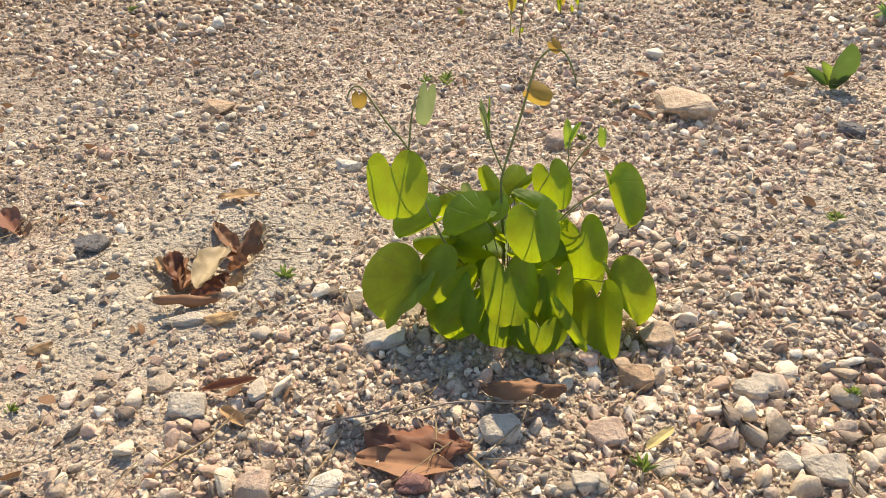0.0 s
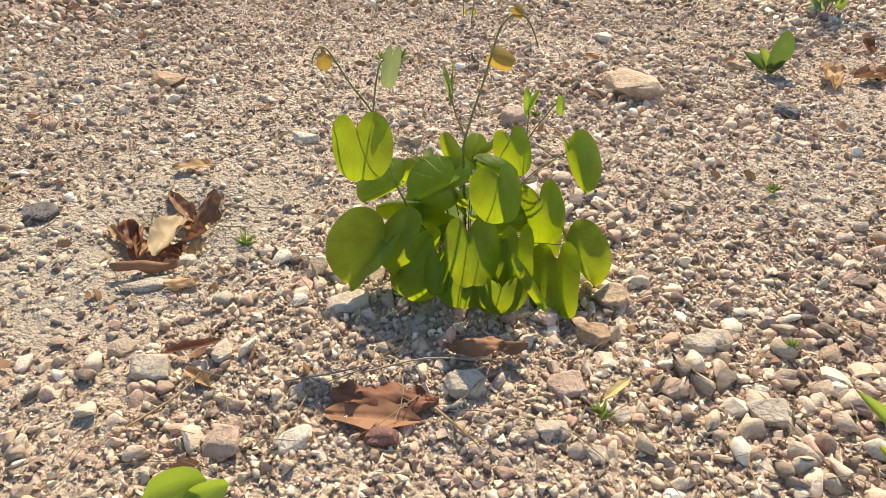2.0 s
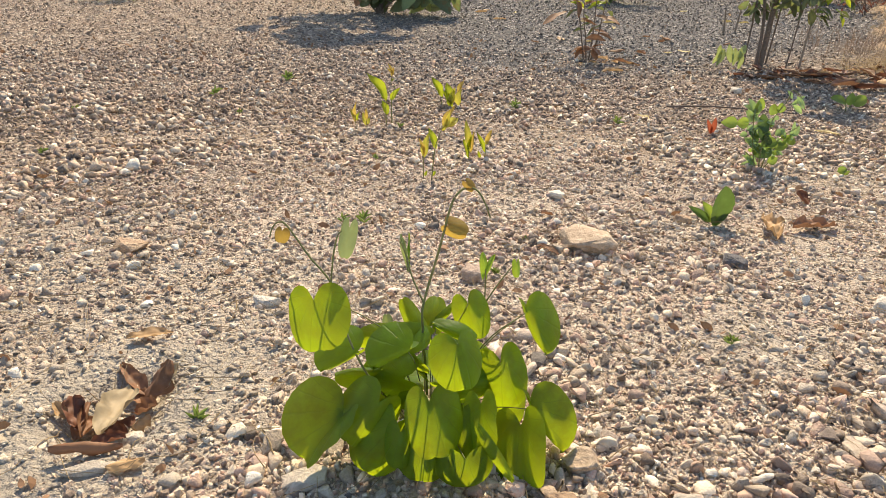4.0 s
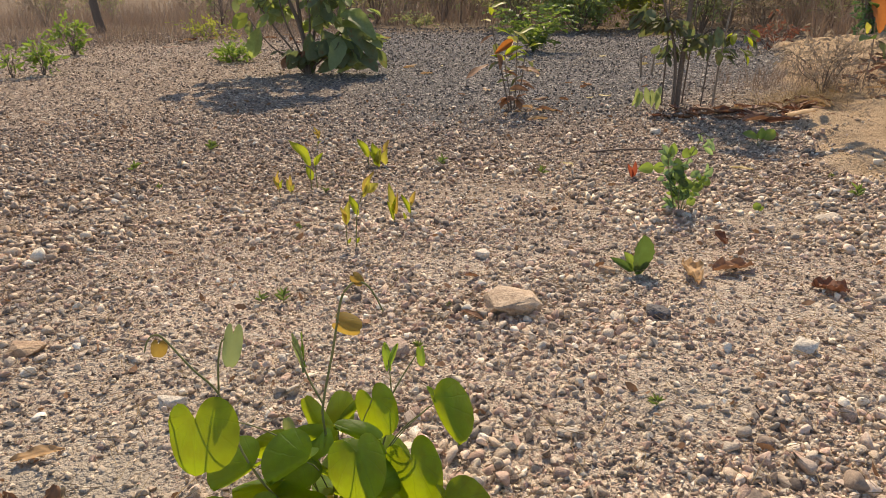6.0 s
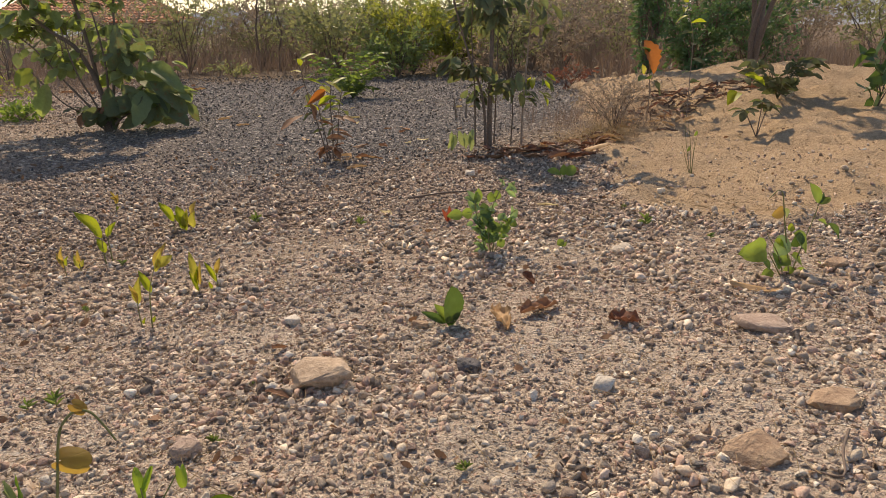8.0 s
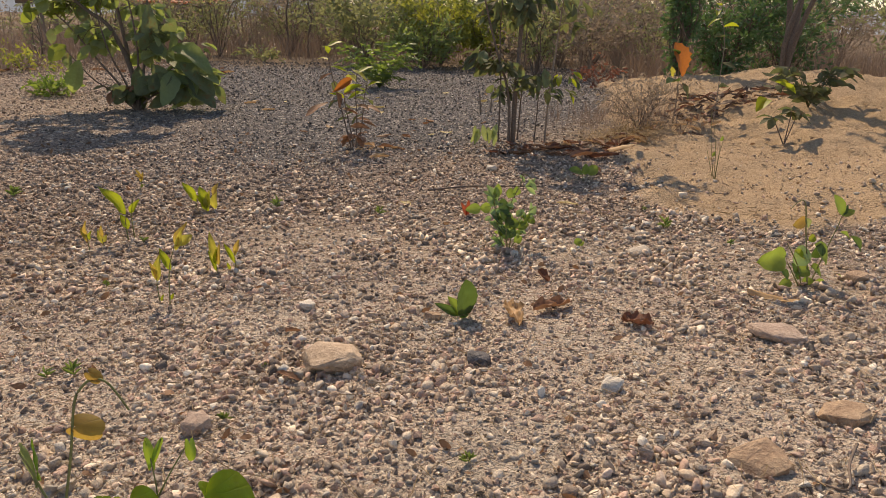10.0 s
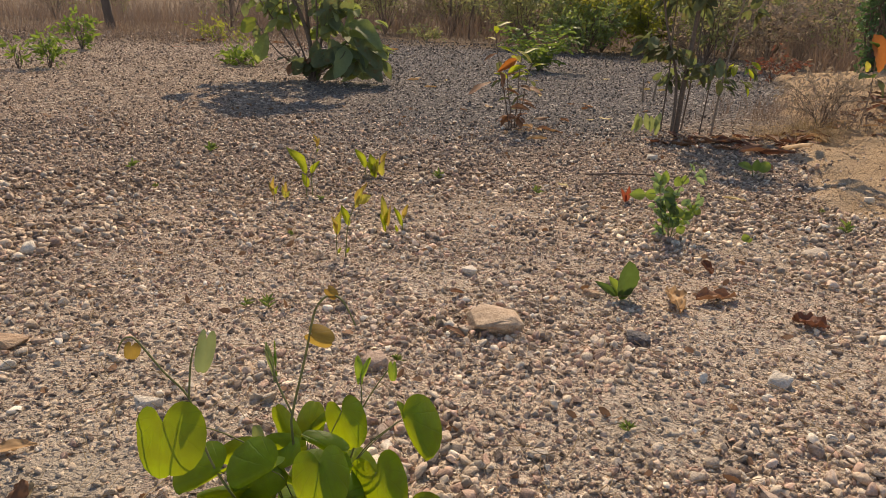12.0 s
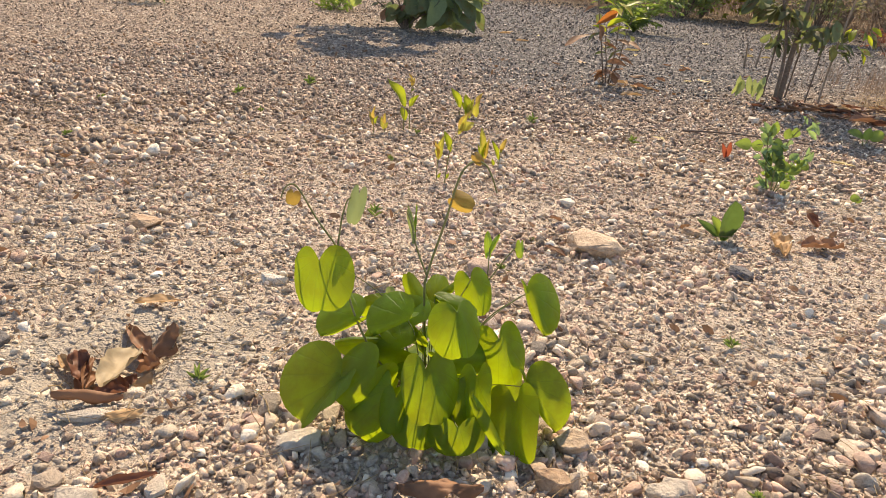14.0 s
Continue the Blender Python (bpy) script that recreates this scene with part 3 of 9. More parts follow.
def dry_material(name, tone):
    return leaf_material(name, tone, tuple(min(1, q * 1.2) for q in tone), 0.22, 0.6, spots=tuple(q * 0.55 for q in tone))


DRY_PALE = dry_material("pale_dry_leaf", (0.42, 0.33, 0.20))
DRY_TAN = dry_material("tan_dry_leaf", (0.56, 0.36, 0.18))
DRY_BROWN = dry_material("brown_dry_leaf", (0.31, 0.16, 0.085))
DRY_RUST = dry_material("rust_dry_leaf", (0.22, 0.095, 0.055))
DRY_STRAW = dry_material("straw_dry_leaf", (0.58, 0.46, 0.20))
DRY_DARK = dry_material("dark_dry_leaf", (0.13, 0.085, 0.06))
DRY_NAMES = {DRY_DARK: "dark brown", DRY_PALE: "pale tan", DRY_TAN: "orange-tan", DRY_BROWN: "brown", DRY_RUST: "rust-brown", DRY_STRAW: "straw-yellow"}
STEM_GREEN = bark_material("green_stem", (0.16, 0.17, 0.06), (0.26, 0.25, 0.10))
BARK = bark_material("bark", (0.10, 0.075, 0.06), (0.22, 0.165, 0.125))
BARK_PALE = bark_material("dry_twig", (0.22, 0.165, 0.12), (0.36, 0.28, 0.21))


def rock_material(name, lo, hi):
    m, nt, bsdf = material(name)
    n, n2 = noise_tex(nt, 90, 6, 0.7), noise_tex(nt, 22, 4, 0.6)
    c = mix(nt, 0.5, ramp(nt, n2, [(0.35, lo), (0.65, hi)]), ramp(nt, n, [(0.3, lo), (0.7, hi)]))
    nt.links.new(c, bsdf.inputs["Base Color"])
    bsdf.inputs["Roughness"].default_value = 0.8
    bump(nt, bsdf, mix(nt, 0.5, n, n2), 1.0, 0.012)
    return m


ROCK_TAN = rock_material("tan_rock", (0.27, 0.165, 0.10), (0.56, 0.40, 0.255))
ROCK_PALE = rock_material("pale_rock", (0.52, 0.45, 0.36), (0.80, 0.73, 0.61))
ROCK_CREAM = rock_material("cream_rock", (0.33, 0.225, 0.14), (0.64, 0.49, 0.345))
ROCK_GREY = rock_material("grey_rock", (0.36, 0.305, 0.24), (0.60, 0.52, 0.42))
ROCK_DARK = rock_material("dark_rock", (0.09, 0.085, 0.085), (0.20, 0.18, 0.17))
ROCK_PINK = rock_material("pink_rock", (0.37, 0.255, 0.19), (0.58, 0.445, 0.34))
ROCK_RED = rock_material("red_rock", (0.18, 0.08, 0.065), (0.34, 0.18, 0.15))


# ---------------------------------------------------------------- building blocks for plants
def thing(name, x, y, label, category, group="", z=None):
    ob = tagged(new(name), label, category, group)
    ob.empty_display_size = 0.05
    ob.location = (x, y, gz(x, y) if z is None else z)
    return ob


def child(name, me, mat, parent, label=""):
    me.materials.append(mat)
    ob = new(name, me)
    ob.parent = parent
    return tagged(ob, label)


def smooth_line(points, per=5):
    """A soft curve through the points."""
    p = [Vector(q) for q in points]
    if len(p) < 3:
        return [p[0].lerp(p[-1], k / per) for k in range(per + 1)]
    p = [p[0] * 2 - p[1]] + p + [p[-1] * 2 - p[-2]]
    out = []
    for a, b, c, d in zip(p, p[1:], p[2:], p[3:]):
        for k in range(per):
            t = k / per
            out.append(0.5 * (2 * b + (c - a) * t + (2 * a - 5 * b + 4 * c - d) * t * t + (3 * b - a - 3 * c + d) * t ** 3))
    return out + [p[-2]]


def tube_arrays(points, r0, r1, sides=6):
    pts = np.array([q[:] for q in points])
    d = np.gradient(pts, axis=0)
    d /= np.linalg.norm(d, axis=1)[:, None] + 1e-9
    ref = np.where(np.abs(d[:, 2:3]) > 0.9, np.array([[1.0, 0, 0]]), np.array([[0, 0, 1.0]]))
    u = np.cross(d, ref)
    u /= np.linalg.norm(u, axis=1)[:, None] + 1e-9
    w = np.cross(d, u)
    n = len(pts)
    r = np.linspace(r0, r1, n)[:, None, None]
    a = np.linspace(0, 2 * np.pi, sides, endpoint=False)
    v = pts[:, None] + r * (np.cos(a)[None, :, None] * u[:, None] + np.sin(a)[None, :, None] * w[:, None])
    i, j = np.meshgrid(np.arange(n - 1), np.arange(sides), indexing="ij")
    j2 = (j + 1) % sides
    f = np.stack([i * sides + j, i * sides + j2, (i + 1) * sides + j2, (i + 1) * sides + j], -1).reshape(-1, 4)
    return v.reshape(-1, 3), f


def stem(parent, points, r0, r1, mat, name="stem", sides=6, per=5):
    v, f = tube_arrays(smooth_line(points, per), r0, r1, sides)
    me = quick_mesh(name, v - np.array(parent.location), f)
    me.polygons.foreach_set("use_smooth", np.ones(len(f), bool))
    return child(name, me, mat, parent)


VIEWWARD = Vector((-0.10, -0.80, 0.55)).normalized()
HANGING = Vector((-0.08, -0.91, 0.40)).normalized()


def leaf_frame(base, tip, turn, toward=VIEWWARD):
    """Side, length and face directions of a leaf whose face looks back along the slope, turned about its midrib."""
    u = (tip - base).normalized()
    n = (toward - u * toward.dot(u)).normalized()
    n = Matrix.Rotation(radians(turn), 3, u) @ n
    return u.cross(n), u, n


LOBE = [(0.0, 0.0), (0.05, -0.10), (0.12, -0.20), (0.22, -0.28), (0.34, -0.30), (0.46, -0.26), (0.57, -0.16), (0.65, -0.02), (0.69, 0.16), (0.70, 0.36),
        (0.66, 0.58), (0.57, 0.78), (0.43, 0.93), (0.25, 1.0), (0.09, 0.99), (0.0, 0.95)]


def bauhinia_leaf(base, tip, left, left_fold, right, right_fold, mat=None, petiole=True):
    """A two-lobed leaf, hinged on its midrib; base is where the leaf stalk joins, in the notch. Each lobe has its width, in leaf
    lengths, and the angle by which it folds back."""
    parent = bauhinia
    base, tip = Vector(base), Vector(tip)
    side, along, face = leaf_frame(base, tip, 0, HANGING)
    size = (tip - base).length
    rows, verts, vein, faces = 6, [], [], []
    bend, wob = rng.uniform(0.10, 0.30), rng.uniform(0, 6)
    for sgn, wide, fold in ((1, left, left_fold), (-1, right, right_fold)):
        grid = []
        f, cup = radians(fold), rng.uniform(0.25, 0.65)
        for i, (s, u) in enumerate(LOBE):
            mid = min(max(u, 0.0), 0.95)
            line = []
            for j in range(rows):
                if sgn < 0 and (j == 0 or s == 0):
                    line.append(spine[i])
                    continue
                t = j / (rows - 1)
                ss, uu = s / 0.62 * t * wide, mid + (u - mid) * t
                z = -cup * ss * ss / max(wide, 0.2) - bend * (uu - 0.3) ** 2 + 0.026 * math.sin(7 * uu + wob) * t + 0.014 * math.sin(17 * uu + 3 * wob) * t * t
                q = base + size * (side * sgn * (ss * math.cos(f) + z * math.sin(f)) + along * uu + face * (z * math.cos(f) - ss * math.sin(f)))
                line.append(len(verts))
                verts.append(q - parent.location)
                vein.append(math.atan2(s * t, uu + 0.12) / 0.42 + 0.5)
            grid.append(line)
        if sgn > 0:
            spine = [line[0] for line in grid]
        for i in range(len(LOBE) - 1):
            for j in range(rows - 1):
                quad = (grid[i][j], grid[i][j + 1], grid[i + 1][j + 1], grid[i + 1][j])
                faces.append(quad if sgn < 0 else quad[::-1])
    me = quick_mesh("leaf", [q[:] for q in verts], faces)
    me.attributes.new("vein", "FLOAT", "POINT").data.foreach_set("value", np.array(vein, np.float32)[:len(me.vertices)])
    me.polygons.foreach_set("use_smooth", np.ones(len(me.polygons), bool))
    mat = mat or LEAF_BAUHINIA
    label = {LEAF_GOLD: "withered golden leaf", LEAF_GREY: "downy grey-green folded leaf", LEAF_YOUNG: "young lime-green leaf"}.get(mat, "")
    if petiole:
        hub = Vector((0.09 + 0.35 * (base.x - 0.09), 0.785, max(-0.05, base.z - 0.085)))
        sag = (hub + base) / 2 - face * 0.006 + Vector((0, 0, 0.008))
        bauhinia_stem(parent, [hub, sag, base - face * 0.0012], 0.0009, 0.0006)
    return child("leaf", me, mat, parent, label)


def bauhinia_stem(parent, points, r0, r1):
    return stem(parent, points, r0, r1, STEM_GREEN)


def blade_arrays(rows=9, cols=5, blunt=0.8, peak=0.45, fold=0.35, bend=0.25, wave=0.0, teeth=0.0, curl=0.0):
    """A simple leaf 1 long and 1 wide, from (0, 0, 0) along +y, facing +z."""
    v = []
    for i in range(rows):
        u = i / (rows - 1)
        w = (math.sin(math.pi * min(1, max(0, u ** (math.log(0.5) / math.log(peak))))) ** blunt) * 0.5
        w = max(w, 0.012)
        w *= 1 + teeth * (1 if i % 2 else -1)
        for j in range(cols):
            t = 2 * j / (cols - 1) - 1
            x = t * w
            z = fold * abs(x) - bend * u * u + wave * math.sin(9 * u + 2.5 * t) * abs(t)
            if curl:
                a = curl * math.pi * t * w * 2
                x, z = w * math.sin(a) / (curl * math.pi + 0.01) * 1.2 if curl > 0.3 else x, z + 0.35 * curl * (1 - math.cos(a))
            v.append((x, u, z))
    i, j = np.meshgrid(np.arange(rows - 1), np.arange(cols - 1), indexing="ij")
    a = (i * cols + j).reshape(-1)
    return np.array(v), np.stack([a, a + 1, a + cols + 1, a + cols], -1)


def blade(parent, base, tip, width, mat, turn=0, fold=0.35, bend=0.15, blunt=0.8, peak=0.45, teeth=0.0, label="", wave=0.02):
    """One plain leaf of a seedling, laid from base to tip."""
    base, tip = Vector(base), Vector(tip)
    side, along, face = leaf_frame(base, tip, turn)
    size = (tip - base).length
    v, f = blade_arrays(13 if teeth else 9, 5, blunt, peak, fold, bend, wave, teeth)
    m = np.array([side[:], along[:], face[:]])
    w = (v * np.array([width, size, max(width, size * 0.5)])) @ m + np.array(base[:]) - np.array(parent.location)
    me = quick_mesh("leaf", w, f)
    me.polygons.foreach_set("use_smooth", np.ones(len(f), bool))
    return child("leaf", me, mat, parent, label)


def dry_leaf(a, ha, b, hb, width, curl, mat, ragged):
    """A fallen leaf lying from a to b, curled across."""
    pa, pb = Vector((*a, gz(*a) + ha)), Vector((*b, gz(*b) + hb))
    rows, cols = (23, 11) if a[1] < 2.5 else (11, 7)
    along = (pb - pa).normalized()
    side = along.cross(Vector((0, 0, 1))).normalized()
    up = side.cross(along)
    size, verts = (pb - pa).length, []
    ph = rng.uniform(0, 6, 4)
    flip = 1 if rng.uniform() < 0.7 else -1
    for i in range(rows):
        u = i / (rows - 1)
        w = 0.5 * max(0.04, math.sin(math.pi * min(0.985, 0.03 + u * 0.97)) ** 0.6) * (1 + 0.12 * math.sin(9 * u + ph[0]))
        if ragged > 0.3:
            w *= 1 + 0.14 * math.sin(31 * u + ph[1]) + 0.10 * math.sin(13 * u + ph[3])
        for j in range(cols):
            t = 2 * j / (cols - 1) - 1
            a_ = t * (0.25 + curl * 2.3)
            r = w * width / (0.25 + curl * 2.3)
            x = r * math.sin(a_)
            z = flip * r * (1 - math.cos(a_))
            z -= flip * 0.09 * width * math.exp(-(t / 0.16) ** 2)
            z += ragged * width * 0.20 * (math.sin(11 * u + 3 * t + ph[2]) + math.sin(17 * u - 4 * t + ph[3]) + 0.7 * math.sin(29 * u + 9 * t)) * (0.3 + abs(t))
            z += 0.10 * size * curl * math.sin(math.pi * u + ph[1])
            q = pa + along * (u * size) + side * x + up * z
            floor = gz(q.x, q.y) + 0.003
            verts.append((q.x, q.y, max(q.z, floor)))
    i, j = np.meshgrid(np.arange(rows - 1), np.arange(cols - 1), indexing="ij")
    k = (i * cols + j).reshape(-1)
    origin = np.array([pa.x, pa.y, gz(pa.x, pa.y)])
    me = quick_mesh("dry_leaf", np.array(verts) - origin, np.stack([k, k + 1, k + cols + 1, k + cols], -1))
    me.polygons.foreach_set("use_smooth", np.ones(len(me.polygons), bool))
    me.materials.append(mat)
    ob = new("dry_leaf", me)
    ob.location = origin
    how = "tightly rolled" if curl > 0.75 else "curled" if curl > 0.35 else "flat"
    return tagged(ob, "%s %s dry leaf fallen on the gravel" % (how, DRY_NAMES[mat]), "dry leaf", "fallen dry leaves")


def rock(x, y, lx, ly, flat, mat, label):
    deal = np.random.default_rng(int(abs(x) * 1000) * 7 + int(abs(y) * 1000))
    p = deal.normal(size=(22, 3))
    p /= np.linalg.norm(p, axis=1)[:, None]
    p = np.sign(p) * np.abs(p) ** 0.62
    p[:, 2] = np.minimum(p[:, 2], 0.72 + 0.12 * p[:, 0])
    bm = bmesh.new()
    for q in p * deal.uniform(0.8, 1.0, (22, 1)):
        bm.verts.new(q)
    hull = bmesh.ops.convex_hull(bm, input=bm.verts[:])
    bmesh.ops.delete(bm, geom=list({g for g in hull["geom_unused"] + hull["geom_interior"] if isinstance(g, bmesh.types.BMVert)}), context="VERTS")
    bmesh.ops.bevel(bm, geom=bm.edges[:], offset=0.035, segments=1, affect="EDGES")
    bmesh.ops.subdivide_edges(bm, edges=bm.edges[:], cuts=1, use_grid_fill=True)
    bmesh.ops.triangulate(bm, faces=bm.faces[:])
    bm.verts.index_update()
    v = np.array([q.co[:] for q in bm.verts])
    faces = np.array([[q.index for q in f.verts] for f in bm.faces])
    bm.free()
    rough = 0.05 * value_noise(v[:, 0] * 4 + 9 * x, v[:, 1] * 4 + v[:, 2] * 3, 31) + 0.03 * value_noise(v[:, 0] * 9, v[:, 1] * 9 + v[:, 2] * 7 + y, 32)
    v = v * (1 + rough)[:, None]
    v = v / np.abs(v).max(0) * np.array([lx, ly, lx * flat]) * 0.5
    me = quick_mesh("rock", v, faces)
    me.polygons.foreach_set("use_smooth", np.full(len(me.polygons), mat not in (ROCK_TAN, ROCK_CREAM)))
    me.materials.append(mat)
    ob = new("rock", me)
    ob.matrix_basis = pose(x, y, gz(x, y) + 0.26 * lx * flat, deal.uniform(-8, 8), deal.uniform(-8, 8), deal.uniform(-25, 25))
    return tagged(ob, label, "rock", "larger rocks on the gravel")

# ---------------------------------------------------------------- shrubs, saplings and the thicket behind
LEAF_V = np.array([(0, 0, 0), (-0.42, 0.3, 0.06), (0.42, 0.3, 0.06), (-0.40, 0.65, -0.03), (0.40, 0.65, -0.03), (0, 1, -0.2)])
LEAF_F = np.array([(0, 2, 1), (1, 2, 4), (1, 4, 3), (3, 4, 5)])


def leaf_cloud(at, way, length, width):
    """Verts and faces of many small leaves at those places, pointing those ways."""
    n = len(at)
    way = way / (np.linalg.norm(way, axis=1)[:, None] + 1e-9)
    side = np.cross(way, rng.normal(size=(n, 3)))
    side /= np.linalg.norm(side, axis=1)[:, None] + 1e-9
    up = np.cross(side, way)
    v = (LEAF_V[None, :, 0, None] * (width[:, None, None] * side[:, None]) + LEAF_V[None, :, 1, None] * (length[:, None, None] * way[:, None])
         + LEAF_V[None, :, 2, None] * (length[:, None, None] * up[:, None])) + at[:, None]
    f = (LEAF_F[None] + (np.arange(n) * 6)[:, None, None]).reshape(-1, 3)
    return v.reshape(-1, 3), f


def branch_line(foot, tip, sag=0.0, wob=0.06, steps=5):
    foot, tip = np.array(foot, float), np.array(tip, float)
    size = np.linalg.norm(tip - foot)
    pts = [foot]
    for k in range(1, steps + 1):
        t = k / steps
        q = foot + (tip - foot) * t + rng.normal(0, wob * size * 0.5, 3) * (k < steps)
        q[2] += sag * size * math.sin(math.pi * t)
        pts.append(q)
    return pts


def shrub(name, label, category, x, y, height, spread_, stems, leaves, leaf_len, mat, bark=None, thick=0.012, bare=0.25,
          droop=0.0, slim=0.4, group="", twigs=5, lean=(0, 0), flat=0.0):
    """A bush: stems from one foot, twigs off them, and a crown of single leaves along the twigs."""
    bark = bark or BARK
    ob = thing(name, x, y, label, category, group)
    foot = np.array([x, y, gz(x, y) - 0.02])
    at, way, tv, tf, base = [], [], [], [], 0
    for k in range(stems):
        a = 2 * math.pi * (k + rng.uniform(0, 0.8)) / stems
        r = spread_ * rng.uniform(0.35, 1.0)
        h = height * rng.uniform(0.7, 1.0) * (1 - flat * r / max(spread_, 1e-6))
        tip = foot + np.array([r * math.cos(a) + lean[0], r * math.sin(a) + lean[1], h])
        line = smooth_line(branch_line(foot, tip, 0.10), 3)
        stem(ob, line[::2] + [line[-1]], thick, thick * 0.3, bark, "trunk" if stems == 1 else "stem", 5, 2)
        line = np.array([q[:] for q in line])
        for _ in range(twigs):
            t = rng.uniform(bare, 1.0)
            q = line[int(t * (len(line) - 1))]
            out = rng.normal(size=3) * np.array([1, 1, 0.5]) + np.array([math.cos(a), math.sin(a), 0.35])
            out /= np.linalg.norm(out)
            size = spread_ * rng.uniform(0.3, 0.75)
            tw = branch_line(q, q + out * size + np.array([0, 0, -droop * size]), 0.05, 0.08, 3)
            v, f = tube_arrays([Vector(p) for p in tw], thick * 0.3, thick * 0.12, 3)
            tv.append(v), tf.append(f + base)
            base += len(v)
            m = max(1, int(leaves / (stems * twigs)))
            s = rng.uniform(0.1, 1.0, m)
            tw = np.array(tw)
            for si in s:
                p = tw[0] + (tw[-1] - tw[0]) * si
                at.append(p + rng.normal(0, leaf_len * 0.25, 3))
                way.append(out + rng.normal(0, 0.8, 3) + np.array([0, 0, -droop * 1.5]))
    if tv:
        tagged(child("twig_spray", quick_mesh("twig_spray", np.concatenate(tv) - foot - np.array([0, 0, 0.02]), np.concatenate(tf)), bark, ob), kind="stuff")
    at, way = np.array(at), np.array(way)
    at[:, 2] = np.maximum(at[:, 2], ground_z(at[:, 0], at[:, 1]) + 0.02)
    ln = leaf_len * rng.uniform(0.6, 1.25, len(at))
    v, f = leaf_cloud(at, way, ln, ln * slim)
    me = quick_mesh("crown", v - np.array(ob.location), f)
    tagged(child("crown", me, mat, ob), kind="stuff")
    return ob


LEAF_FORMS = [blade_arrays(13, 7, b, p, fo, be, wv, 0.045) for b, p, fo, be, wv in
              ((0.7, 0.5, 0.3, 0.25, 0.03), (0.6, 0.55, 0.2, 0.45, 0.05), (0.8, 0.45, 0.45, 0.15, 0.02), (0.65, 0.5, 0.15, 0.6, 0.06))]
SHARED = {}


def hung_leaf(parent, at, way, length, width, mat, form=None, label=""):
    """A large leaf as an object of its own; alike leaves share one mesh."""
    k = int(rng.integers(0, 4)) if form is None else form
    if (k, mat.name) not in SHARED:
        me = quick_mesh("leaf", *LEAF_FORMS[k])
        me.polygons.foreach_set("use_smooth", np.ones(len(me.polygons), bool))
        me.materials.append(mat)
        SHARED[(k, mat.name)] = me
    ob = new("leaf", SHARED[(k, mat.name)])
    ob.parent = parent
    u = Vector(way).normalized()
    n = Vector((rng.normal(0, 0.4), rng.normal(-0.3, 0.4), 1.0))
    if abs(u.z) > 0.7:
        n = Vector((rng.normal(0, 0.5), -1.0, 0.2))
    side = u.cross(n).normalized()
    face = side.cross(u)
    m = Matrix((side, u, face)).transposed().to_4x4()
    ob.matrix_basis = Matrix.Translation(Vector(at) - parent.location) @ m @ Matrix.Diagonal((width, length, length * rng.uniform(0.3, 0.9), 1))
    return tagged(ob, label)


def along_line(line, t):
    p = np.array([q[:] for q in line])
    i = min(len(p) - 2, int(t * (len(p) - 1)))
    return p[i] + (p[i + 1] - p[i]) * (t * (len(p) - 1) - i)


def leaf_cluster(parent, centre, radii, n, size, mats, roots, thick=0.004, droop=0.5, slim=0.62, bark=None):
    """A spray of single leaves filling an uneven clump, on twigs that leave the given stem lines."""
    centre = Vector(centre)
    tips = []
    for k in range(max(3, n // 9)):
        d = Vector((rng.normal(0, 0.5) * radii[0], rng.normal(0, 0.5) * radii[1], rng.normal(0, 0.5) * radii[2]))
        tip = centre + d
        line = roots[int(rng.integers(0, len(roots)))]
        near = min(line, key=lambda q: (Vector(q) - tip).length + max(0, Vector(q).z - tip.z) * 2)
        twig = [Vector(near), Vector(near).lerp(tip, 0.5) + Vector((rng.normal(0, 0.03), rng.normal(0, 0.03), 0.04)), tip]
        stem(parent, twig, thick, thick * 0.4, bark or BARK, "twig", 4, 3)
        tips.append(smooth_line(twig, 4))
    for k in range(n):
        line = tips[k % len(tips)]
        at = Vector(along_line(line, min(0.99, 0.45 + 0.55 * rng.uniform())))
        a = rng.uniform(0, 2 * math.pi)
        ln = size * rng.uniform(0.6, 1.3)
        at += Vector((math.cos(a), math.sin(a), rng.normal(0, 0.5))) * ln * 0.35
        way = Vector((math.cos(a), math.sin(a), rng.uniform(-1.2, 0.4) - droop * 0.4))
        low = gz(at.x, at.y) + 0.03
        at.z = max(at.z, low + 0.05)
        if at.z + way.normalized().z * ln < low:
            way.z = 0.0
        hung_leaf(parent, at, way, ln, ln * slim * rng.uniform(0.85, 1.2), mats[int(rng.integers(0, len(mats)))])


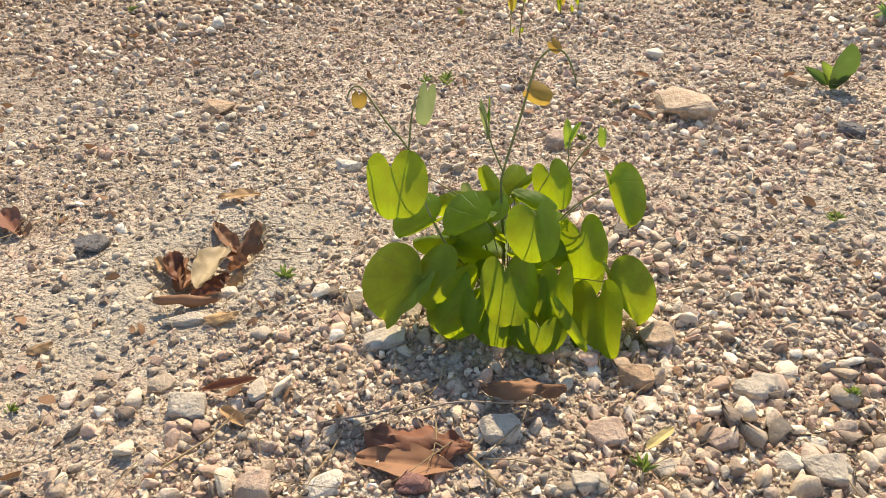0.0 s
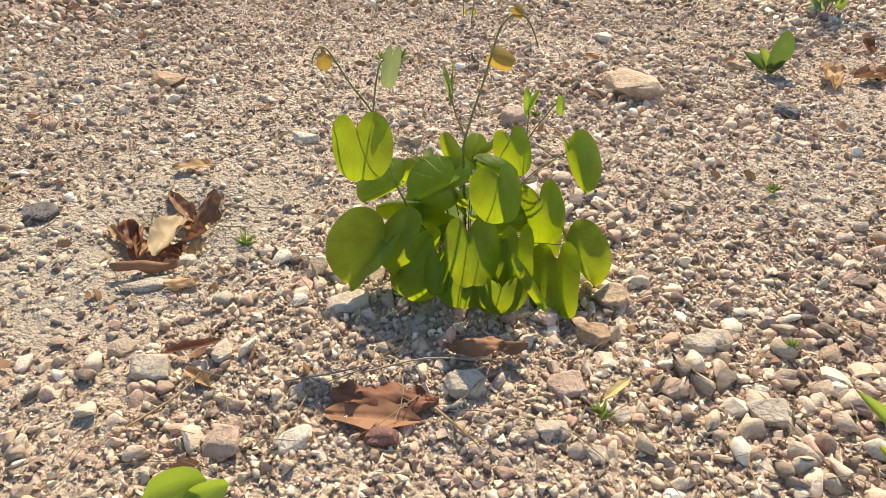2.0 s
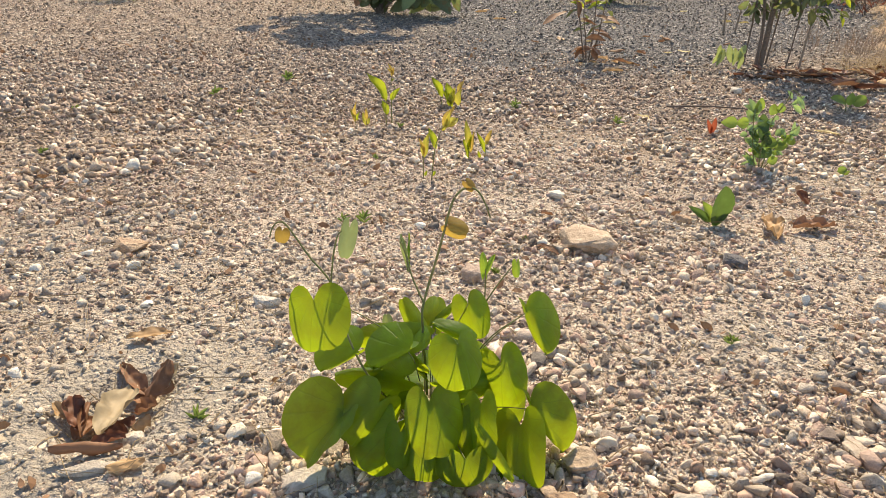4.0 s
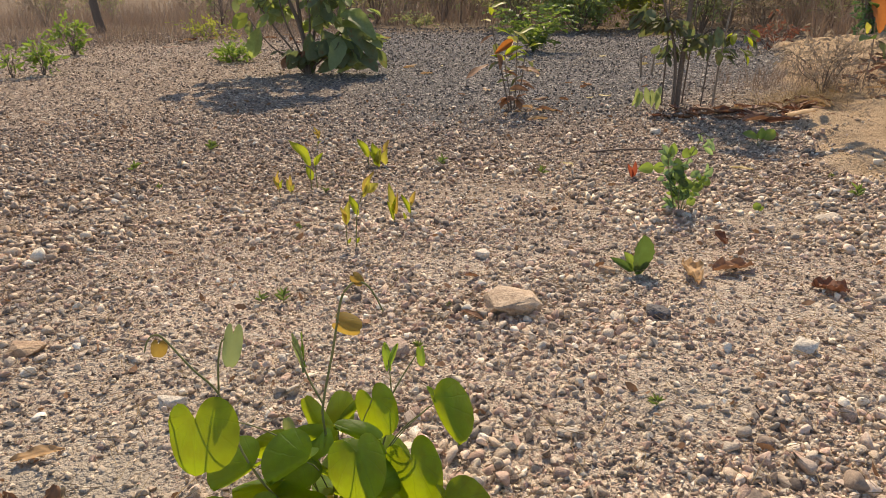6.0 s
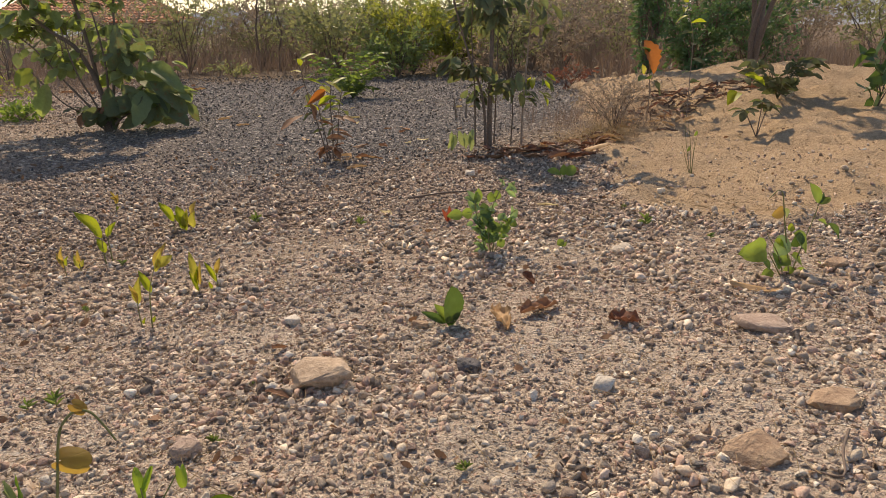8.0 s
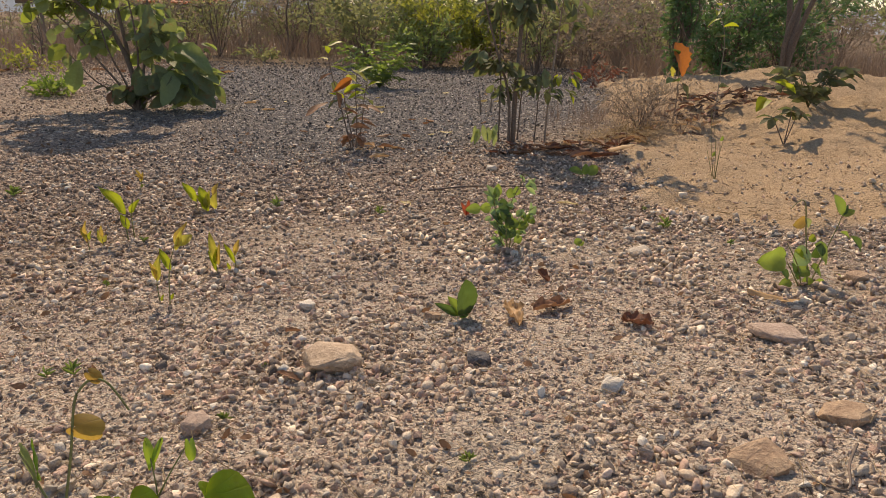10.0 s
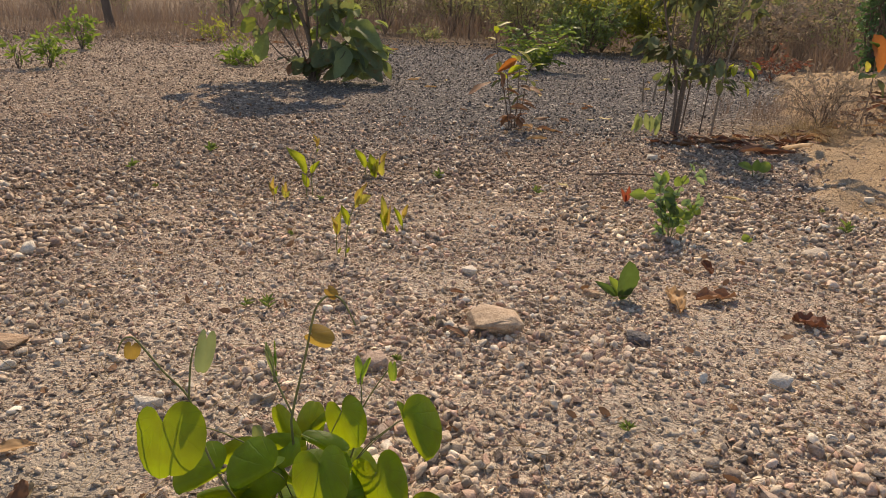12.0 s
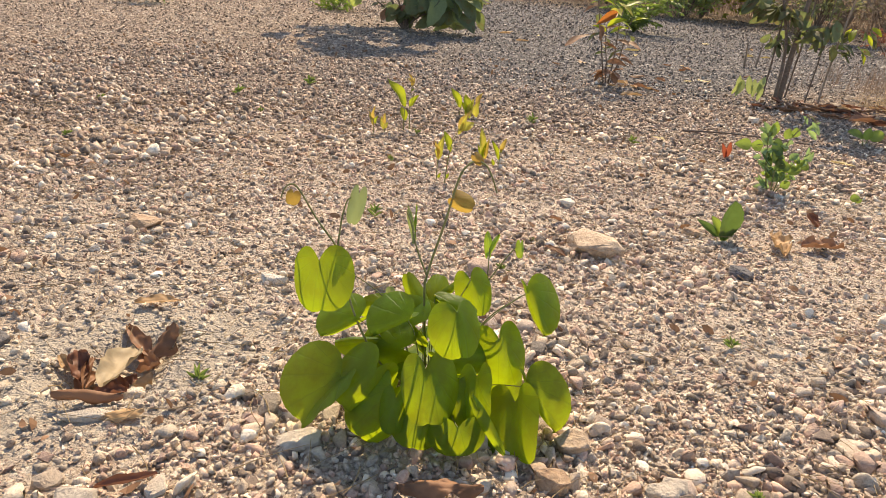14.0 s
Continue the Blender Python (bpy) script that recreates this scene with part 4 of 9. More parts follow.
def big_bush():
    x, y = 0.24, 7.57
    z = gz(x, y)
    ob = thing("large_leaved_bush", x, y, "large-leaved bush with drooping green leaves over grey gravel", "bush")
    foot = Vector((x, y, z - 0.03))
    lines = []
    for pts, r in (([(0.0, 0, 0.25), (-0.04, 0.05, 0.5), (-0.18, 0.1, 0.85), (-0.48, 0.2, 1.10), (-0.68, 0.3, 1.6)], 0.030),
                   ([(-0.12, 0.03, 0.25), (-0.30, 0.1, 0.5), (-0.50, 0.2, 0.8), (-0.64, 0.25, 0.95)], 0.014),
                   ([(0.08, 0.0, 0.35), (0.16, -0.03, 0.8), (0.22, -0.05, 1.3), (0.26, -0.05, 1.9)], 0.018),
                   ([(-0.05, 0.1, 0.8), (-0.18, 0.05, 1.6), (-0.28, 0, 2.2), (-0.28, 0, 2.7)], 0.02),
                   ([(0.15, -0.05, 0.25), (0.42, -0.12, 0.50), (0.70, -0.2, 0.62)], 0.015),
                   ([(0.1, -0.1, 0.15), (0.35, -0.2, 0.28), (0.60, -0.25, 0.34)], 0.013),
                   ([(-0.08, -0.06, 0.3), (-0.20, -0.12, 0.62), (-0.26, -0.14, 1.0)], 0.012),
                   ([(0.03, -0.08, 0.3), (0.06, -0.14, 0.7), (0.02, -0.14, 1.15)], 0.014),
                   ([(-0.16, -0.02, 0.18), (-0.38, -0.05, 0.36), (-0.56, -0.05, 0.62)], 0.010)):
        line = smooth_line([foot] + [foot + Vector(p) for p in pts], 5)
        stem(ob, line[::3] + [line[-1]], r, r * 0.35, BARK, "stem", 7, 3)
        lines.append(line)

    def spot(across, up, back=0.0):
        return foot + Vector((0.91 * across + 0.42 * back, -0.42 * across + 0.91 * back, up + 0.03))
    mixed, lit = (LEAF_BIG, LEAF_BIG_MID, LEAF_BIG_MID), (LEAF_BIG_LIT, LEAF_BIG_MID, LEAF_BIG_MID, LEAF_BIG)
    leaf_cluster(ob, spot(-0.62, 1.02), (0.24, 0.3, 0.32), 84, 0.15, lit, lines[:2])
    leaf_cluster(ob, spot(-0.22, 1.20, 0.1), (0.34, 0.3, 0.34), 74, 0.13, mixed, lines[:4])
    leaf_cluster(ob, spot(0.24, 1.00, 0.1), (0.24, 0.25, 0.36), 78, 0.12, mixed, lines[2:4])
    leaf_cluster(ob, spot(-0.34, 0.66, 0.15), (0.28, 0.25, 0.22), 46, 0.14, mixed, lines[:2])
    leaf_cluster(ob, spot(0.10, 0.62, 0.1), (0.20, 0.2, 0.20), 34, 0.13, mixed, lines[2:3])
    leaf_cluster(ob, spot(0.42, 0.68, 0.0), (0.26, 0.2, 0.15), 54, 0.15, (LEAF_BIG, LEAF_BIG_MID, LEAF_GREY), lines[2:5])
    leaf_cluster(ob, spot(0.30, 0.30, -0.05), (0.34, 0.25, 0.16), 62, 0.19, (LEAF_BIG, LEAF_BIG, LEAF_BIG_MID), lines[4:6])
    leaf_cluster(ob, spot(0.02, 0.24, 0.0), (0.22, 0.2, 0.12), 30, 0.15, (LEAF_BIG, DRY_BROWN, LEAF_DULL), lines[4:6])
    leaf_cluster(ob, spot(0.62, 0.34, 0.0), (0.16, 0.2, 0.16), 26, 0.20, (LEAF_BIG, LEAF_BIG_MID), lines[4:6])
    leaf_cluster(ob, spot(-0.20, 1.90), (0.42, 0.35, 0.40), 80, 0.22, mixed, lines[3:4])
    leaf_cluster(ob, spot(0.20, 1.65), (0.25, 0.25, 0.30), 40, 0.20, mixed, lines[2:3])
    for across, up, ln, wx, wz in ((0.32, 0.56, 0.60, 0.75, -0.55), (0.52, 0.50, 0.55, 0.62, -0.75), (0.24, 0.46, 0.50, 0.30, -0.75), (0.40, 0.66, 0.58, 0.95, -0.05), (0.62, 0.42, 0.42, 0.75, -0.5),
                                   (0.22, 0.60, 0.48, 0.12, 0.75), (0.34, 0.66, 0.42, 0.4, 0.55), (0.10, 0.44, 0.42, -0.2, -0.75), (0.46, 0.40, 0.46, 0.35, -0.6), (0.40, 0.34, 0.42, 0.95, -0.3),
                                   (-0.36, 0.50, 0.44, -0.10, -0.95), (-0.52, 0.56, 0.22, -0.3, -0.9), (0.30, 0.34, 0.40, 0.5, -0.45), (0.62, 0.24, 0.40, 0.95, -0.3)):
        hung_leaf(ob, spot(across, up, -0.12 + rng.normal(0, 0.07)), (0.91 * wx + rng.normal(0, 0.25), -0.42 * wx + rng.normal(-0.3, 0.35), wz + rng.normal(0, 0.2)), ln * 0.8, ln * rng.uniform(0.30, 0.44),
                  LEAF_BIG if rng.uniform() < 0.6 else LEAF_BIG_MID, label="very large drooping green leaf")
    for across, up, ln, wx, wz in ((-0.86, 1.02, 0.20, -0.1, -0.95), (-0.72, 1.22, 0.24, 0.5, 0.3), (-0.58, 0.62, 0.22, -0.7, -0.5), (-0.85, 1.35, 0.28, -0.4, 0.6), (-0.40, 1.30, 0.22, 0.6, 0.3)):
        hung_leaf(ob, spot(across, up, -0.1), (0.91 * wx, -0.42 * wx - 0.3, wz), ln, ln * 0.75, LEAF_BIG_LIT, label="lime-green leaf coloured as sunlit")
    return ob


def brown_green_shrub():
    x, y = 1.68, 4.86
    ob = thing("young_shrub", x, y, "thin young shrub with brown and yellow-green leaves", "shrub")
    foot = Vector((x, y, gz(x, y) - 0.02))
    for dx, top, n in ((-0.20, 0.74, 9), (0.02, 0.56, 9), (0.10, 0.50, 7), (-0.08, 0.42, 6)):
        line = smooth_line([foot + Vector((dx * 0.15, 0, 0)), foot + Vector((dx * 0.5, -0.01, top * 0.4)), foot + Vector((dx * 0.8, 0.02, top * 0.75)), foot + Vector((dx, 0, top))], 5)
        stem(ob, line[::2] + [line[-1]], 0.006, 0.0025, BARK, "stem", 5, 2)
        for k in range(n):
            t = 0.35 + 0.65 * k / (n - 1)
            a = k * 2.4 + rng.uniform(-0.4, 0.4)
            up = 0.5 if t > 0.8 else -0.25
            mat = (LEAF_LIME if k % 3 else LEAF_YELLOW) if t > 0.75 else (LEAF_DULL if k % 2 else DRY_BROWN)
            ln = rng.uniform(0.10, 0.16)
            hung_leaf(ob, along_line(line, t), (math.cos(a), math.sin(a) * 0.8, up + rng.uniform(-0.3, 0.3)), ln, ln * 0.34, mat)
    hung_leaf(ob, foot + Vector((-0.02, 0, 0.52)), (-0.75, -0.4, -0.35), 0.19, 0.06, LEAF_ORANGE, label="orange-brown dying leaf")
    hung_leaf(ob, foot + Vector((-0.20, 0, 0.36)), (-0.9, -0.2, -0.3), 0.20, 0.07, DRY_BROWN)
    for k in range(8):
        a = rng.uniform(0, 6.28)
        hung_leaf(ob, foot + Vector((0.03 * math.cos(a), 0.03 * math.sin(a) - 0.02, 0.12)), (math.cos(a) * 0.6, math.sin(a) * 0.6, rng.uniform(-0.7, 0.3)), 0.12, 0.05, DRY_BROWN)
    return ob


def hanging_sapling():
    x, y = 2.98, 4.76
    ob = thing("sapling", x, y, "dark slender sapling with drooping dull green leaves", "sapling")
    foot = Vector((x, y, gz(x, y) - 0.03))
    main = smooth_line([foot, foot + Vector((0.0, 0, 0.4)), foot + Vector((0.03, 0.02, 0.9)), foot + Vector((0.03, 0, 1.6)), foot + Vector((0.06, 0, 2.4))], 6)
    stem(ob, main[::3] + [main[-1]], 0.022, 0.008, BARK, "trunk", 8, 3)
    second = smooth_line([foot + Vector((-0.05, -0.02, 0)), foot + Vector((-0.06, 0, 0.4)), foot + Vector((-0.16, 0.05, 0.75)), foot + Vector((-0.30, 0.05, 1.2)), foot + Vector((-0.35, 0, 1.7))], 5)
    stem(ob, second[::3] + [second[-1]], 0.013, 0.004, BARK, "stem", 6, 3)
    third = smooth_line([foot + Vector((0.19, -0.18, 0)), foot + Vector((0.22, -0.15, 0.4)), foot + Vector((0.30, -0.1, 0.9)), foot + Vector((0.36, -0.1, 1.5))], 5)
    stem(ob, third[::3] + [third[-1]], 0.009, 0.004, BARK_PALE, "stem", 6, 3)
    def spot(across, up, back=0.0):
        return foot + Vector((0.91 * across + 0.42 * back, -0.42 * across + 0.91 * back, up + 0.03))
    dull = (LEAF_DULL, LEAF_DULL, LEAF_BIG)
    for pts, r in (([(-0.10, 0.06, 0), (-0.11, 0.05, 0.5), (-0.12, 0.08, 1.0), (-0.04, 0.1, 1.8)], 0.007), ([(0.09, 0.08, 0), (0.11, 0.08, 0.5), (0.14, 0.1, 1.1), (0.20, 0.1, 1.9)], 0.007), ([(0.14, -0.1, 0), (0.18, -0.06, 0.4), (0.20, 0, 0.9)], 0.006)):
        stem(ob, [foot + Vector(p) for p in pts], r, r * 0.4, BARK, "stem", 6, 4)
    leaf_cluster(ob, spot(-0.22, 0.62), (0.15, 0.15, 0.14), 46, 0.125, dull, [main, second], 0.003, 0.9, 0.5)
    leaf_cluster(ob, spot(-0.16, 0.40), (0.12, 0.12, 0.10), 24, 0.11, dull, [main, second], 0.003, 0.9, 0.45)
    leaf_cluster(ob, spot(0.16, 0.52), (0.10, 0.12, 0.18), 30, 0.12, dull, [main, third], 0.003, 0.9, 0.45)
    leaf_cluster(ob, spot(-0.18, 1.02), (0.22, 0.2, 0.2), 54, 0.12, dull, [main, second], 0.003, 0.6, 0.5)
    leaf_cluster(ob, spot(0.14, 1.02), (0.16, 0.2, 0.25), 46, 0.12, dull, [main], 0.003, 0.8, 0.5)
    leaf_cluster(ob, spot(-0.10, 1.45), (0.32, 0.25, 0.22), 60, 0.125, dull, [main, second], 0.003, 0.6, 0.5)
    leaf_cluster(ob, spot(0.06, 1.95), (0.30, 0.25, 0.28), 50, 0.18, dull, [main], 0.003, 0.6, 0.5)
    leaf_cluster(ob, spot(0.42, 0.45), (0.09, 0.08, 0.2), 16, 0.11, (LEAF_DULL, LEAF_LIME, CROWN_FERN), [third], 0.002, 0.6, 0.45)
    leaf_cluster(ob, spot(0.46, 1.05), (0.12, 0.1, 0.3), 20, 0.12, dull, [third], 0.002, 0.6, 0.45)
    for dx, dz in ((-0.50, 0.20), (-0.46, 0.17), (-0.42, 0.2), (-0.36, 0.18), (-0.30, 0.16), (-0.26, 0.2)):
        hung_leaf(ob, foot + Vector((dx * 0.8, -0.1, dz)), (rng.uniform(-0.6, 0.2), -0.3, -0.9), 0.13, 0.05, LEAF_GREY)
    return ob


def pinnate(parent, foot, tip, pairs, leaflet, width, mat, sag=0.18):
    """A feathered leaf: midrib with leaflets in pairs, in one part."""
    foot, tip = np.array(foot, float), np.array(tip, float)
    pts = [foot + (tip - foot) * t + np.array([0, 0, sag * np.linalg.norm(tip - foot) * math.sin(math.pi * min(1, t * 0.8))]) for t in np.linspace(0, 1, 7)]
    v0, f0 = tube_arrays([Vector(p) for p in pts], 0.006 * 0.8, 0.002, 4)
    along = (tip - foot) / np.linalg.norm(tip - foot)
    side = np.cross(along, (0, 0, 1.0))
    side /= np.linalg.norm(side)
    at, way = [], []
    for k in range(pairs):
        t = 0.2 + 0.8 * k / max(1, pairs - 1)
        i = min(5, int(t * 6))
        q = pts[i] + (pts[i + 1] - pts[i]) * (t * 6 - i)
        for s in (-1, 1):
            at.append(q)
            way.append(side * s + along * 0.45 + np.array([0, 0, -0.35]) + rng.normal(0, 0.12, 3))
    n = len(at)
    ln = leaflet * rng.uniform(0.8, 1.15, n)
    v1, f1 = leaf_cloud(np.array(at), np.array(way), ln, ln * width)
    f0 = np.concatenate([f0[:, [0, 1, 2]], f0[:, [0, 2, 3]]])
    me = quick_mesh("frond", np.concatenate([v0, v1]) - np.array(parent.location), np.concatenate([f0, f1 + len(v0)]))
    return child("frond", me, mat, parent)


def feather_plant():
    x, y = 3.36, 9.10
    ob = thing("feathery_plant", x, y, "low feathery plant with green drooping pinnate leaves", "plant")
    z = gz(x, y)
    for k in range(26):
        a = k * 2.4
        r = rng.uniform(0.3, 0.72)
        h = rng.uniform(0.03, 0.42)
        pinnate(ob, (x, y, z), (x + r * math.cos(a) + (0.1 if k % 3 else -0.2), y + r * 0.6 * math.sin(a), z + h + (0.28 if k < 5 else 0)), 11, 0.11, 0.34, CROWN_FERN, 0.4)
    return ob


def low_pinnate_plant():
    x, y = 5.75, 4.25
    ob = thing("pinnate_plant", x, y, "low plant with rows of grey-green leaflets over sand", "plant")
    z = gz(x, y)
    for k in range(11):
        a = -0.5 + 3.9 * k / 10
        r = rng.uniform(0.34, 0.56)
        pinnate(ob, (x, y, z), (x + r * math.cos(a), y - 0.25 * math.sin(a) * r, z + rng.uniform(0.02, 0.18)), 6, 0.125, 0.48, LEAF_DULL, 0.5)
    for k, (dx, dz) in enumerate(((-0.60, 0.24), (-0.66, 0.10))):
        hung_leaf(ob, (x + dx, y - 0.1, z + dz), (0.7 * (-1) ** k, -0.3, -0.25), 0.22, 0.11, LEAF_LIME)
    return ob


def sand_shrub():
    x, y = 4.72, 3.62
    ob = thing("sand_seedling", x, y, "small forked seedling with dull leaves on sand", "seedling")
    foot = Vector((x, y, gz(x, y) - 0.01))
    for dx, top in ((-0.17, 0.22), (0.09, 0.24), (0.02, 0.27)):
        line = smooth_line([foot, foot + Vector((dx * 0.5, 0, top * 0.5)), foot + Vector((dx, 0, top))], 4)
        stem(ob, line, 0.005, 0.003, BARK, "stem", 5, 1)
        for k in range(6):
            a = k * 1.05 + dx * 9
            hung_leaf(ob, along_line(line, 0.98), (math.cos(a), math.sin(a), rng.uniform(-0.5, 0.25)), rng.uniform(0.09, 0.15), 0.06, LEAF_DULL)
    return ob


def orange_plant():
    x, y = 4.50, 4.60
    ob = thing("orange_leaf_plant", x, y, "spindly plant with one large orange leaf", "plant")
    foot = Vector((x, y, gz(x, y) - 0.02))
    line = smooth_line([foot, foot + Vector((0.02, 0, 0.2)), foot + Vector((0.0, 0, 0.42)), foot + Vector((-0.04, 0, 0.62))], 5)
    stem(ob, line, 0.006, 0.003, BARK_PALE, "stem", 5, 1)
    blade(ob, foot + Vector((0.02, -0.03, 0.40)), foot + Vector((-0.05, -0.05, 0.68)), 0.21, LEAF_ORANGE, 12, 0.35, 0.35, 0.55, 0.6, 0.12, "large glowing orange leaf")
    hung_leaf(ob, foot + Vector((-0.04, 0, 0.58)), (-0.7, -0.3, 0.35), 0.15, 0.09, LEAF_GREEN)
    hung_leaf(ob, foot + Vector((0.0, -0.02, 0.36)), (-1.0, -0.3, 0.05), 0.20, 0.10, LEAF_GREEN)
    hung_leaf(ob, foot + Vector((0.03, -0.02, 0.35)), (0.5, -0.3, -0.6), 0.16, 0.09, LEAF_DULL)
    hung_leaf(ob, foot + Vector((-0.08, -0.02, 0.40)), (-0.2, -0.3, 0.7), 0.08, 0.05, LEAF_YELLOW)
    tall = smooth_line([foot + Vector((0.28, -0.2, 0)), foot + Vector((0.33, -0.15, 0.35)), foot + Vector((0.36, -0.1, 0.75)), foot + Vector((0.30, 0, 1.0))], 5)
    stem(ob, tall, 0.005, 0.002, BARK_PALE, "stem", 5, 1)
    for k in range(9):
        a = k * 2.4
        hung_leaf(ob, along_line(tall, 0.3 + 0.7 * k / 8), (math.cos(a), math.sin(a) * 0.5, rng.uniform(-0.2, 0.5)), rng.uniform(0.07, 0.14), 0.05, LEAF_LIME if k > 4 else LEAF_DULL)
    return ob


def grass_arrays(x, y, height, n_lean, thick, z=None):
    """Bent blades of grass at those places, three pieces each."""
    n = len(x)
    z = ground_z(x, y) if z is None else z
    a = rng.uniform(0, 2 * np.pi, n)
    lean = n_lean * rng.uniform(0.2, 1.0, n)
    d = np.stack([np.cos(a), np.sin(a), np.zeros(n)], -1)
    b = a + np.pi / 2 + rng.normal(0, 0.5, n)
    w = np.stack([np.cos(b), np.sin(b), np.zeros(n)], -1) * thick
    base = np.stack([x, y, z - 0.01], -1)
    rows = []
    for t, wide in ((0, 1.0), (0.4, 0.8), (0.75, 0.55), (1.0, 0.12)):
        c = base + d * (height * lean * t ** 1.8)[:, None] + np.stack([0 * x, 0 * x, height * t * (1 - 0.35 * lean * t)], -1)
        rows += [c - w * wide, c + w * wide]
    v = np.stack(rows, 1).reshape(-1, 3)
    f = np.array([(0, 1, 3, 2), (2, 3, 5, 4), (4, 5, 7, 6)])
    return v, (f[None] + (np.arange(n) * 8)[:, None, None]).reshape(-1, 4)


def in_ring(n, near, far, left, right):
    """Places ahead between two distances and two headings (degrees to the right of +y)."""
    r, a = rng.uniform(near, far, n), np.radians(rng.uniform(left, right, n))
    return 0.2 + r * np.sin(a), 0.1 + r * np.cos(a)


def thicket():
    x, y = in_ring(15000, 15.5, 27, -32, 42)
    keep = value_noise(x * 0.6, y * 0.6, 41) + 0.25 * (y > 18) > -0.25
    x, y = x[keep], y[keep]
    v, f = grass_arrays(x, y, rng.uniform(0.35, 1.1, len(x)) * np.where(x < -1.5, 0.8, 1.0), 0.7, 0.005)
    stuff("dry_grass", v, f, DRY_GRASS, "tall dry brown grass behind the gravel", "grass")
    x, y = in_ring(9000, 10.5, 20, 40, 78)
    v, f = grass_arrays(x, y, rng.uniform(0.25, 0.9, len(x)), 0.9, 0.0035)
    stuff("dry_grass", v, f, DRY_GRASS, "tall dry grass behind the sand", "grass")
    x, y = in_ring(2600, 12.0, 15.8, -34, 5)
    v, f = grass_arrays(x, y, rng.uniform(0.06, 0.35, len(x)), 0.9, 0.005)
    stuff("dry_grass", v, f, DRY_GRASS, "short withered grass at the edge of gravel", "grass")


def bare_tree(x, y, height, label, thick=0.03):
    ob = thing("bare_tree", x, y, label, "tree", "thin bare trees")
    foot = np.array([x, y, gz(x, y) - 0.05])
    top = foot + np.array([rng.normal(0, 0.15), rng.normal(0, 0.15), height])
    line = branch_line(foot, top, 0, 0.03, 6)
    stem(ob, line, thick, thick * 0.3, BARK, "trunk", 7, 2)
    tv, tf, n = [], [], 0
    for _ in range(14):
        t = rng.uniform(0.35, 1)
        q = along_line(line, t)
        out = rng.normal(size=3) * np.array([1, 1, 0.3]) + np.array([0, 0, 0.8])
        tw = branch_line(q, q + out / np.linalg.norm(out) * height * rng.uniform(0.15, 0.35), 0.05, 0.1, 4)
        v, f = tube_arrays([Vector(p) for p in tw], 0.010, 0.003, 4)
        tv.append(v), tf.append(f + n)
        n += len(v)
    tagged(child("branches", quick_mesh("branches", np.concatenate(tv) - np.array(ob.location), np.concatenate(tf)), BARK, ob), kind="stuff")


